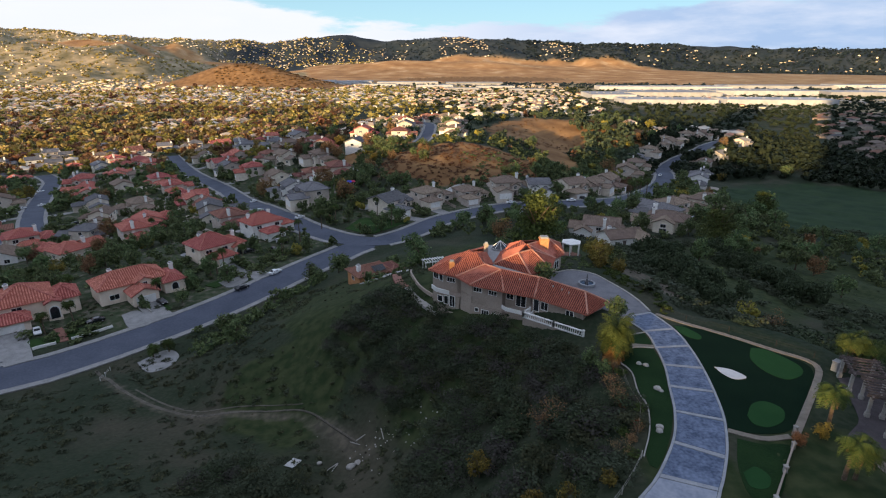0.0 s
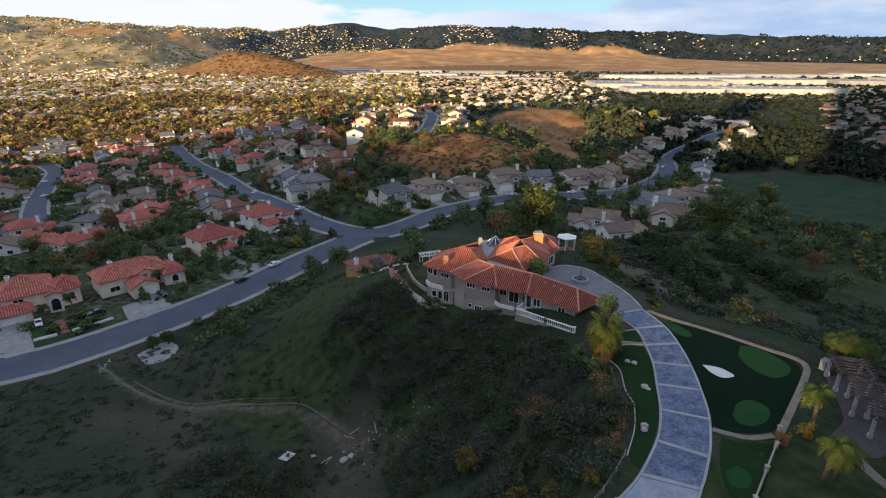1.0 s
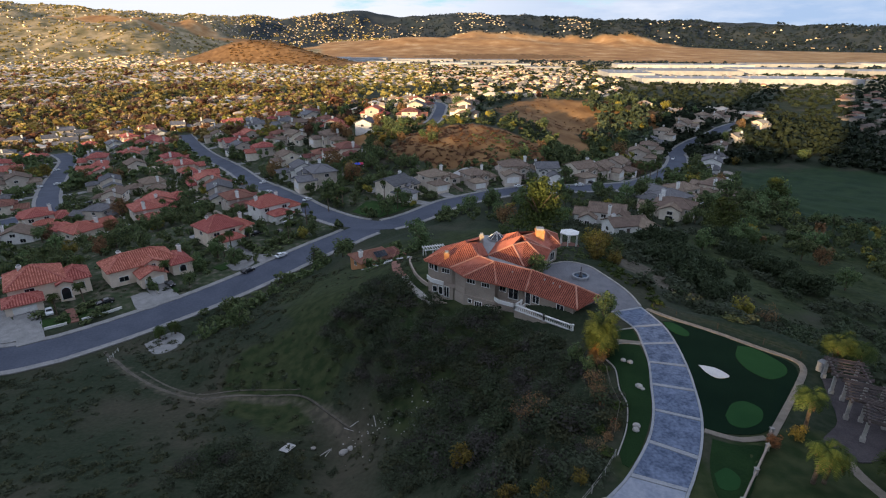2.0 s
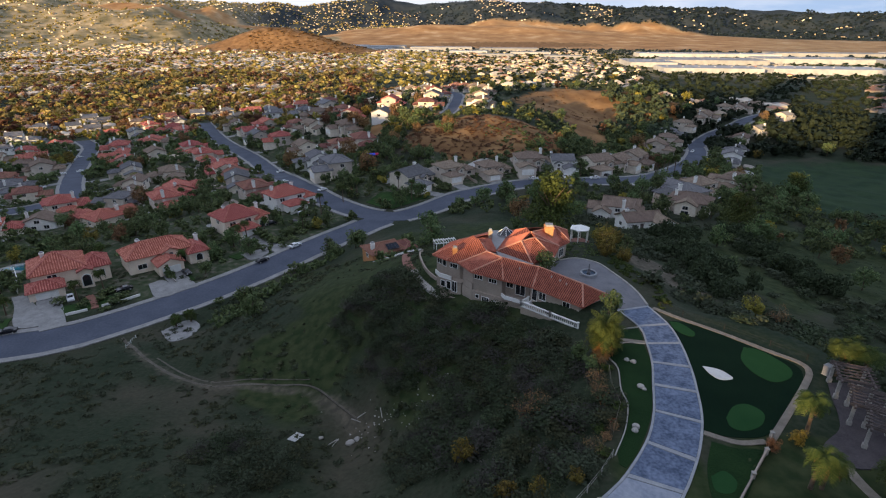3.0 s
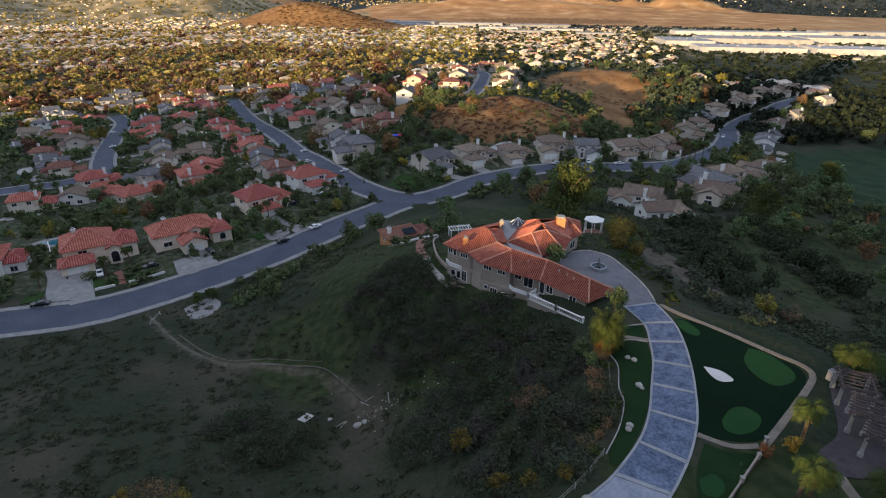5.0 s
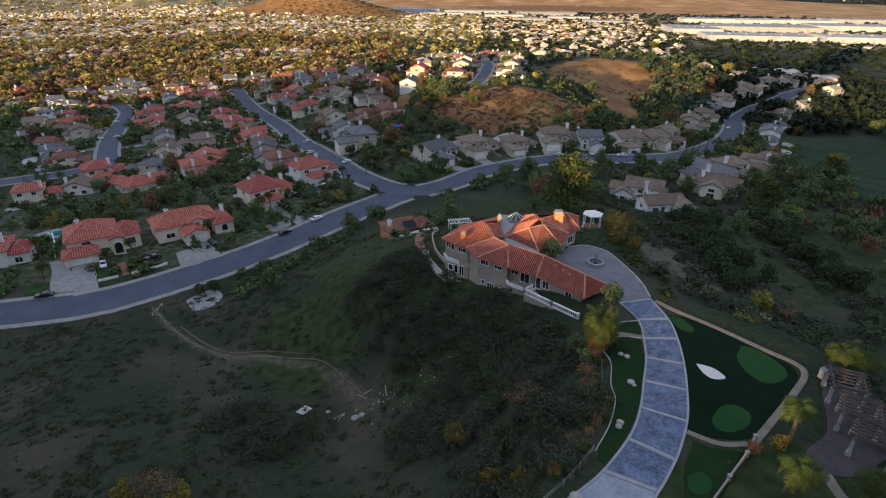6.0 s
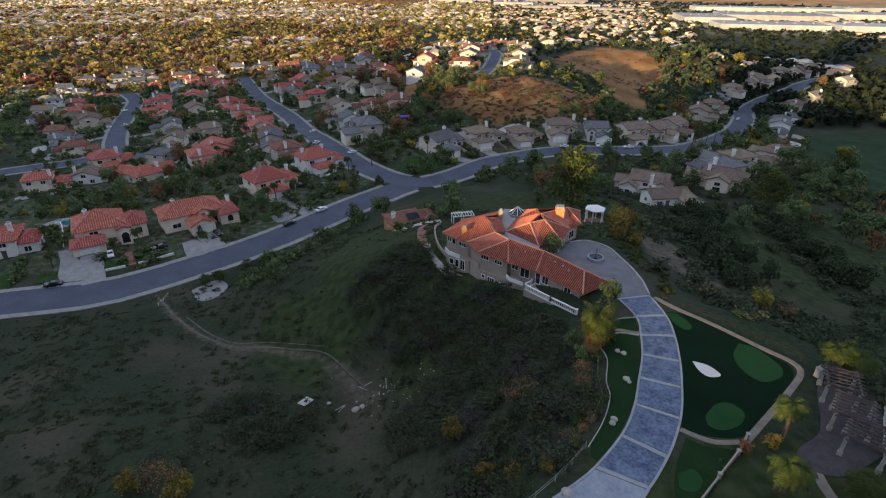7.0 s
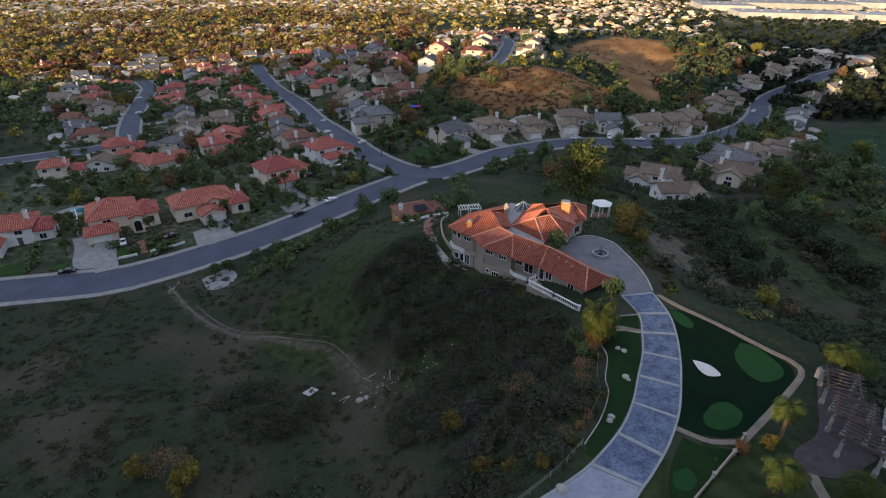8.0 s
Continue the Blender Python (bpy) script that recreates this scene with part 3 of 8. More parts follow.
    col = mix(mask("track"), col, ramp(noise_at(0.8), [(0.35, (0.065, 0.058, 0.045)), (0.65, (0.13, 0.112, 0.085))]))
    l.new(col, b.inputs["Base Color"])
    bp = n.new("ShaderNodeBump")
    bp.inputs["Strength"].default_value, bp.inputs["Distance"].default_value = 0.45, 0.4
    l.new(noise_at(0.9, 8), bp.inputs["Height"])
    l.new(bp.outputs[0], b.inputs["Normal"])
    return m



# ---------------------------------------------------------------- streets with kerbs and pavements
def ribbon(line, left, right, lift, thick, z=None):
    """A strip along a line between two offsets, with sides."""
    nrm = normals_of(line)
    a, c = line[:, :2] + nrm * left, line[:, :2] + nrm * right
    if z is None:
        za = zb = line[:, 2] + lift
    else:
        za, zb = z(a[:, 0], a[:, 1]) + lift, z(c[:, 0], c[:, 1]) + lift
    n = len(line)
    v = np.vstack([np.c_[a, za], np.c_[c, zb], np.c_[a, za - thick], np.c_[c, zb - thick]])
    f = []
    for k in range(n - 1):
        f += [(k, k + 1, n + k + 1, n + k), (2 * n + k, 2 * n + k + 1, k + 1, k), (n + k, n + k + 1, 3 * n + k + 1, 3 * n + k)]
    f += [(0, n, 3 * n, 2 * n), (n - 1, 3 * n - 1, 4 * n - 1, 2 * n - 1)]
    return v, f


for key, (line, width) in ROADS.items():
    h = width / 2
    v, f = ribbon(line, -h, h, 0.14, 0.5)
    tagged(part("road", mesh_of("road", v, f, ASPHALT), None), "grey asphalt residential street winding between houses", "road", kind="structure")
    for side in (-1, 1):
        nrm = normals_of(line)
        mid = line[:, :2] + nrm * side * (h + 1.0)
        gap = np.full(len(line), 1e9)
        for other, (l2, w2) in ROADS.items():
            if other != key:
                gap = np.minimum(gap, near_line(mid[:, 0], mid[:, 1], l2)[0] - w2 / 2)
        runs, cur = [], []
        for k in range(len(line)):
            if gap[k] > 0.3:
                cur.append(k)
            elif cur:
                runs.append(cur)
                cur = []
        if cur:
            runs.append(cur)
        vs, fs = [], []
        for run in runs:
            if len(run) > 2:
                v, f = ribbon(line[run], side * h, side * (h + 1.9), 0.28, 0.6)
                if side < 0:
                    f = [tuple(reversed(q)) for q in f]
                fs += [tuple(i + len(vs) for i in q) for q in f]
                vs += [tuple(q) for q in v]
        v, f = vs, fs
        tagged(part("pavement", mesh_of("pavement", v, f, CONCRETE), None), "pale concrete pavement with raised kerb beside the street", "pavement", kind="structure")

# ---------------------------------------------------------------- roofs
def hip_faces(x0, y0, x1, y1, z, rise, over=0.6):
    x0, y0, x1, y1 = x0 - over, y0 - over, x1 + over, y1 + over
    if x1 - x0 >= y1 - y0:
        h = (y1 - y0) / 2
        a, b = (x0 + h, (y0 + y1) / 2, z + rise), (x1 - h, (y0 + y1) / 2, z + rise)
        if b[0] - a[0] < 0.3:
            a, b = ((x0 + x1) / 2 - 0.15, a[1], a[2]), ((x0 + x1) / 2 + 0.15, a[1], a[2])
        return [[(x0, y0, z), (x1, y0, z), b, a], [(x1, y0, z), (x1, y1, z), b], [(x1, y1, z), (x0, y1, z), a, b], [(x0, y1, z), (x0, y0, z), a]]
    h = (x1 - x0) / 2
    a, b = ((x0 + x1) / 2, y0 + h, z + rise), ((x0 + x1) / 2, y1 - h, z + rise)
    return [[(x0, y0, z), (x1, y0, z), a], [(x1, y0, z), (x1, y1, z), b, a], [(x1, y1, z), (x0, y1, z), b], [(x0, y1, z), (x0, y0, z), a, b]]


def gable_faces(x0, y0, x1, y1, z, rise, over=0.5, along="x"):
    x0, y0, x1, y1 = x0 - over, y0 - over, x1 + over, y1 + over
    if along == "x":
        m = (y0 + y1) / 2
        return [[(x0, y0, z), (x1, y0, z), (x1, m, z + rise), (x0, m, z + rise)], [(x1, y1, z), (x0, y1, z), (x0, m, z + rise), (x1, m, z + rise)]]
    m = (x0 + x1) / 2
    return [[(x1, y0, z), (x1, y1, z), (m, y1, z + rise), (m, y0, z + rise)], [(x0, y1, z), (x0, y0, z), (m, y0, z + rise), (m, y1, z + rise)]]


def tile_sheet(faces, pitch=0.5, amp=0.07, edge=0.22):
    """Rows of half-round tiles running down each slope, with a fascia along the rim. Returns verts and faces."""
    verts, out, pans = [], [], []
    for poly in faces:
        p = [Vector(q) for q in poly]
        if (p[1] - p[0]).cross(p[2] - p[0]).z < 0:
            p = [p[1], p[0]] + p[:1:-1]
        e = (p[1] - p[0])
        ulen = e.length
        u = e / ulen
        nrm = (p[1] - p[0]).cross(p[2] - p[0]).normalized()
        v = nrm.cross(u)
        flat = [((q - p[0]).dot(u), (q - p[0]).dot(v)) for q in p]
        lo, hi = min(f[0] for f in flat), max(f[0] for f in flat)
        n = max(2, int((hi - lo) / pitch)) * 3
        row = []
        for k in range(n + 1):
            s = lo + (hi - lo) * min(max((k + (0.45 if k % 3 == 1 else -0.0)) / n, 1e-4), 1 - 1e-4)
            cuts = []
            for (a0, a1), (b0, b1) in zip(flat, flat[1:] + flat[:1]):
                if (a0 - s) * (b0 - s) <= 0 and abs(a0 - b0) > 1e-9:
                    cuts.append(a1 + (b1 - a1) * (s - a0) / (b0 - a0))
            c0, c1 = min(cuts), max(cuts)
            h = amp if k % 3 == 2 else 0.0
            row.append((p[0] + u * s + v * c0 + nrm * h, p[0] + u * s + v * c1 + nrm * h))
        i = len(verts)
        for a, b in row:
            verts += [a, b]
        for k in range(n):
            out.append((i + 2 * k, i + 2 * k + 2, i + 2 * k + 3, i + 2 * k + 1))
            # trough faces take the darker colour that paints their shade
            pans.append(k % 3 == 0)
        # solid under-layer and rim
        i = len(verts)
        down = Vector((0, 0, -edge))
        m = len(p)
        verts += [q - nrm * 0.01 for q in p] + [q + down for q in p]
        out.append(tuple(range(i, i + m)))
        out.append(tuple(reversed(range(i + m, i + 2 * m))))
        out += [(i + k, i + m + k, i + m + (k + 1) % m, i + (k + 1) % m) for k in range(m)]
        pans += [False] * (m + 2)
    return verts, out, pans


# roof tile to the shade-darkened colour of its troughs
PAN_SHADE_OF = {TILE: TILE_PAN_SHADE, TILE_RED: RED_PAN_SHADE, TILE_ROSE: ROSE_PAN_SHADE}


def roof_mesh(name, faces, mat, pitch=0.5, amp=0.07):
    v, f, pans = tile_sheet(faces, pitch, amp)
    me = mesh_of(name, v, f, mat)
    me.materials.append(PAN_SHADE_OF.get(mat, mat))
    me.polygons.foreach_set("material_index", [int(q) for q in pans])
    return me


def ridge_caps(faces, size=0.16):
    """Half-round cap tiles along the upper edges of the slopes."""
    bm = bmesh.new()
    seen = set()
    for poly in faces:
        zs = min(q[2] for q in poly)
        for a, b in zip(poly, poly[1:] + poly[:1]):
            if max(a[2], b[2]) < zs + 0.05:
                continue
            key = tuple(sorted((tuple(round(c, 2) for c in a), tuple(round(c, 2) for c in b))))
            if key in seen:
                continue
            seen.add(key)
            a, b = Vector(a), Vector(b)
            d = b - a
            if d.length < 0.3:
                continue
            m = Matrix.Translation((a + b) / 2 + Vector((0, 0, 0.05))) @ d.to_track_quat("Z", "Y").to_matrix().to_4x4()
            bmesh.ops.create_cone(bm, cap_ends=True, segments=6, radius1=size, radius2=size, depth=d.length, matrix=m)
    return bm


def window(parent, x, y, z, w, h, face="y-", frame_mat=None, bars=1):
    """A framed window set on a wall: face names the way it looks. The pane lies in the frame."""
    t, d = 0.09, 0.08
    xs = [-w / 2 - t, -w / 2]
    for k in range(bars):
        c = -w / 2 + w * (k + 1) / (bars + 1)
        xs += [c - 0.035, c + 0.035]
    xs += [w / 2, w / 2 + t]
    zs = [-t, 0, h, h + t]
    bm = bmesh.new()
    grid = {(i, j, k): bm.verts.new((xx, yy, zz)) for i, xx in enumerate(xs) for j, zz in enumerate(zs) for k, yy in enumerate((-d, 0.05))}
    solid = {(i, j) for i in range(len(xs) - 1) for j in range(3) if j != 1 or i % 2 == 0}
    for i, j in solid:
        bm.faces.new([grid[c] for c in ((i, j, 0), (i + 1, j, 0), (i + 1, j + 1, 0), (i, j + 1, 0))])
        bm.faces.new([grid[c] for c in ((i, j + 1, 1), (i + 1, j + 1, 1), (i + 1, j, 1), (i, j, 1))])
        for (a, b), e, f in (((i - 1, j), (i, j), (i, j + 1)), ((i + 1, j), (i + 1, j + 1), (i + 1, j)), ((i, j - 1), (i + 1, j), (i, j)), ((i, j + 1), (i, j + 1), (i + 1, j + 1))):
            if (a, b) not in solid:
                bm.faces.new([grid[c] for c in ((*e, 0), (*f, 0), (*f, 1), (*e, 1))])
    bmesh.ops.delete(bm, geom=[v for v in bm.verts if not v.link_faces], context="VERTS")
    bmesh.ops.recalc_face_normals(bm, faces=bm.faces)
    turn = {"y-": 0, "x+": 90, "y+": 180, "x-": -90}[face]
    fr = part("window", bm, frame_mat or WHITE, parent)
    fr.matrix_local = pose(x, y, z, 0, 0, turn)
    pane = part("pane", boxes((-w / 2, -0.025, 0, w / 2, 0.04, h)), GLASS, fr)
    return fr


def chimney(parent, x, y, z0, z1, mat, w=0.9):
    bm = boxes((x - w / 2, y - w / 2, z0, x + w / 2, y + w / 2, z1), (x - w / 2 - 0.12, y - w / 2 - 0.12, z1 - 0.35, x + w / 2 + 0.12, y + w / 2 + 0.12, z1 - 0.12))
    c = part("chimney", bm, mat, parent)
    part("chimney_cap", boxes((x - w / 2 + 0.1, y - w / 2 + 0.1, z1, x + w / 2 - 0.1, y + w / 2 - 0.1, z1 + 0.3)), FLAT_ROOF, c)
    return c


def wing_wall(x0, y0, x1, y1, h, kind, rise):
    """The walls of one wing, up into its gables."""
    if kind == "hip":
        return boxes((x0, y0, -1.6, x1, y1, h))
    bm = bmesh.new()
    if kind == "gy":
        rows = [[(x0, y, -1.6), (x1, y, -1.6), (x1, y, h), ((x0 + x1) / 2, y, h + rise - 0.12), (x0, y, h)] for y in (y0, y1)]
    else:
        rows = [[(x, y0, -1.6), (x, y1, -1.6), (x, y1, h), (x, (y0 + y1) / 2, h + rise - 0.12), (x, y0, h)] for x in (x0, x1)]
    a, b = [[bm.verts.new(c) for c in r] for r in rows]
    bm.faces.new(a)
    bm.faces.new(list(reversed(b)))
    for k in range(5):
        j = (k + 1) % 5
        bm.faces.new((a[k], b[k], b[j], a[j]))
    bmesh.ops.recalc_face_normals(bm, faces=bm.faces)
    return bm


def wing_house(at, wings, garage, door, wins, stacks, roof_mat, wall_mat, label, category="house", group="houses along the streets"):
    """A house put together from wings: x0, y0, x1, y1, wall height, roof kind, rise. Its street side looks towards -y."""
    ob = thing("house", at, label, category, group)
    for row in wings:
        part("wall", wing_wall(*row), wall_mat, ob)
    caps = []
    for x0, y0, x1, y1, h, kind, rise in wings:
        fs = hip_faces(x0, y0, x1, y1, h, rise, 0.55) if kind == "hip" else gable_faces(x0, y0, x1, y1, h, rise, 0.45, kind[1])
        caps += fs
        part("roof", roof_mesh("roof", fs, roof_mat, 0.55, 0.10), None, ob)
    part("ridge_tiles", ridge_caps(caps, 0.15), roof_mat, ob)
    for x, y, z0, z1 in stacks:
        chimney(ob, x, y, z0, z1, WHITE, 0.95)
    gx, gy, gw = garage
    part("garage_door", boxes((gx - gw / 2, gy - 0.06, 0, gx + gw / 2, gy + 0.1, 2.2), *[(gx - gw / 2, gy - 0.09, 0.55 * k + 0.03, gx + gw / 2, gy, 0.55 * k + 0.5) for k in range(4)]), WHITE, ob)
    dx, dy = door
    part("front_door", boxes((dx - 0.55, dy - 0.06, 0, dx + 0.55, dy + 0.1, 2.1), (dx - 0.7, dy - 0.1, 2.1, dx + 0.7, dy + 0.1, 2.3)), WOOD, ob)
    for w in wins:
        window(ob, *w)
    return ob


def arch(parent, x, y, z, w, h, name="entry_arch"):
    """A round-headed opening with a pale surround, on a wall that looks towards -y."""
    def outline(half, top):
        return [(-half, 0), (half, 0)] + [(half * math.cos(a), top - half + half * math.sin(a)) for a in [math.pi * k / 8 for k in range(9)]]

    for half, top, depth, mat, nm in ((w / 2 + 0.22, h + 0.22, 0.12, WHITE, name), (w / 2, h, 0.17, GLASS, "arch_opening")):
        bm = bmesh.new()
        f = [bm.verts.new((x + a, y - depth, z + b)) for a, b in outline(half, top)]
        g = [bm.verts.new((x + a, y + 0.05, z + b)) for a, b in outline(half, top)]
        bm.faces.new(f)
        for k in range(len(f)):
            j = (k + 1) % len(f)
            bm.faces.new((f[k], g[k], g[j], f[j]))
        bmesh.ops.remove_doubles(bm, verts=bm.verts, dist=0.001)
        bmesh.ops.recalc_face_normals(bm, faces=bm.faces)
        part(nm, bm, mat, parent)


def suburb_house(at, roof_mat, wall_mat, seed, label):
    """A tract house with a two-storey heart, a low wing, a garage and a porch gable."""
    r = random.Random(seed)
    f = r.choice((-1, 1))

    def wing(x0, y0, x1, y1, h, kind, rise):
        return (min(x0 * f, x1 * f), y0, max(x0 * f, x1 * f), y1, h, kind, rise)

    mw, md = r.uniform(9, 11), r.uniform(8.5, 10)
    hh = r.choice((5.0, 5.2, 5.3, 3.2))
    lw, gd = r.uniform(4.5, 6.5), r.uniform(5, 6.5)
    roof = r.choice(("hip", "hip", "gx"))
    wings = [wing(-mw / 2, -md / 2, mw / 2, md / 2, hh, roof, md * 0.22), wing(mw / 2 - 0.3, -md / 2 + 1, mw / 2 + lw, md / 2 - 0.5, 2.9, r.choice(("hip", "gx")), 1.7),
             wing(-mw / 2 - 0.6, -md / 2 - gd, -mw / 2 + 5.8, -md / 2 + 0.6, 2.8, r.choice(("hip", "gy")), 1.5), wing(0.9, -md / 2 - 1.5, 4.0, -md / 2 + 1.2, hh * 0.8, "gy", 1.0)]
    if r.random() < 0.5:
        wings.append(wing(-2, md / 2 - 0.5, 4.5, md / 2 + 3.2, 2.8, "hip", 1.2))
    gx, gy = f * (-mw / 2 + 2.6), -md / 2 - gd
    up = 3.3 if hh > 4 else 1.0
    wins = [(f * (mw / 2 + lw / 2), -md / 2 + 1, 0.9, 1.8, 1.2, "y-"), (f * -2.6, -md / 2, up, 1.7, 1.1, "y-"), (f * 2.45, -md / 2 - 1.5, up - 0.4, 1.0, 1.1, "y-"),
            (-f * mw / 2, 0.5, up, 1.5, 1.1, "x-" if f > 0 else "x+"), (f * (mw / 2 + lw), 0.4, 0.9, 1.4, 1.1, "x+" if f > 0 else "x-"), (f * -2.5, md / 2, up, 1.6, 1.2, "y+"), (f * 2.2, md / 2 if hh > 4 else md / 2 + 3.2, up, 1.5, 1.2, "y+")]
    stacks = [(f * (mw / 2 - 0.3), 1.5, 1.5, hh + md * 0.22 + 0.7)]
    ob = wing_house(at, wings, (gx, gy, 4.9), (f * 2.45, -md / 2 - 1.5), wins, stacks, roof_mat, wall_mat, label)
    return ob, gx, gy, md


HOUSE_SPOTS = []


def near_any(x, y, spots, gap):
    return any((x - a) ** 2 + (y - b) ** 2 < gap * gap for a, b in spots)


def road_gap(x, y):
    return min(near_line(np.array([float(x)]), np.array([float(y)]), l)[0][0] - w / 2 for l, w in ROADS.values())


RED_LABEL = "two-storey stucco house with a red clay tile roof and garage"
BROWN_LABEL = "two-storey stucco house with a grey-brown shingle roof and white garage"
ROSE_LABEL = "pale stucco house with a faded rose tile roof and white chimney"
GREY_LABEL = "stucco tract house with a slate-grey shingle roof and garage"
WHITE_LABEL = "white-walled house with a slate-grey shingle roof and white chimney"
STYLES = {}


def place_house(x, y, face, style, variant):
    """A house at a plan place whose street side looks towards the angle face (degrees from +x)."""
    z = height(x, y)
    m = pose(x, y, z, 0, 0, face + 90) @ Matrix.Scale(1.16 if x < -60 else 1.06, 4)
    key = (style, variant)
    if key in STYLES:
        src, gx, gy = STYLES[key]
        ob = copy_thing(src, m)
    else:
        roof_mat, wall, label = {"red": (TILE_RED, HOUSE_WALL, RED_LABEL), "brown": (TILE_BROWN, HOUSE_WALL, BROWN_LABEL), "rose": (TILE_ROSE, HOUSE_WALL, ROSE_LABEL),
                                  "grey": (TILE_GREY, HOUSE_WALL, GREY_LABEL), "white": (TILE_GREY, WHITE, WHITE_LABEL)}[style]
        ob, gx, gy, d = suburb_house(m, roof_mat, wall, variant * 7 + {"red": 1, "brown": 2, "rose": 3, "grey": 4, "white": 5}[style], label)
        STYLES[key] = (ob, gx, gy)
    HOUSE_SPOTS.append((x, y))
    GARDENS.append(m)
    house_drive(m, gx, gy)
    return ob


GARDENS = []


def house_drive(m, gx, gy):
    """The concrete apron from a garage down to the street."""
    a = m @ Vector((gx, gy, 0))
    way = (m.to_3x3() @ Vector((0, -1, 0)))
    reach = 2.0
    while reach < 27 and road_gap(a.x + way.x * reach, a.y + way.y * reach) > 0.15:
        reach += 0.5
    if reach > 26:
        return
    n = 6
    verts, faces = [], []
    for k in range(n + 1):
        c = a + way * (reach * k / n)
        for s in (-2.6, 2.6):
            q = c + Vector((-way.y, way.x, 0)) * s
            verts.append((q.x, q.y, height(q.x, q.y) + 0.2 + 0.12 * (k > n - 2)))
        if k:
            faces.append((2 * k - 2, 2 * k - 1, 2 * k + 1, 2 * k))
    me = mesh_of("driveway", verts, faces, CONCRETE)
    bm = bmesh.new()
    bm.from_mesh(me)
    bmesh.ops.recalc_face_normals(bm, faces=bm.faces)
    ret = bmesh.ops.extrude_face_region(bm, geom=list(bm.faces))
    bmesh.ops.translate(bm, vec=(0, 0, -0.5), verts=[g for g in ret["geom"] if isinstance(g, bmesh.types.BMVert)])
    bmesh.ops.recalc_face_normals(bm, faces=bm.faces)
    bm.to_mesh(me)
    bm.free()
    tagged(part("driveway", me, None), "pale concrete driveway from the garage to the street", "driveway", kind="structure")


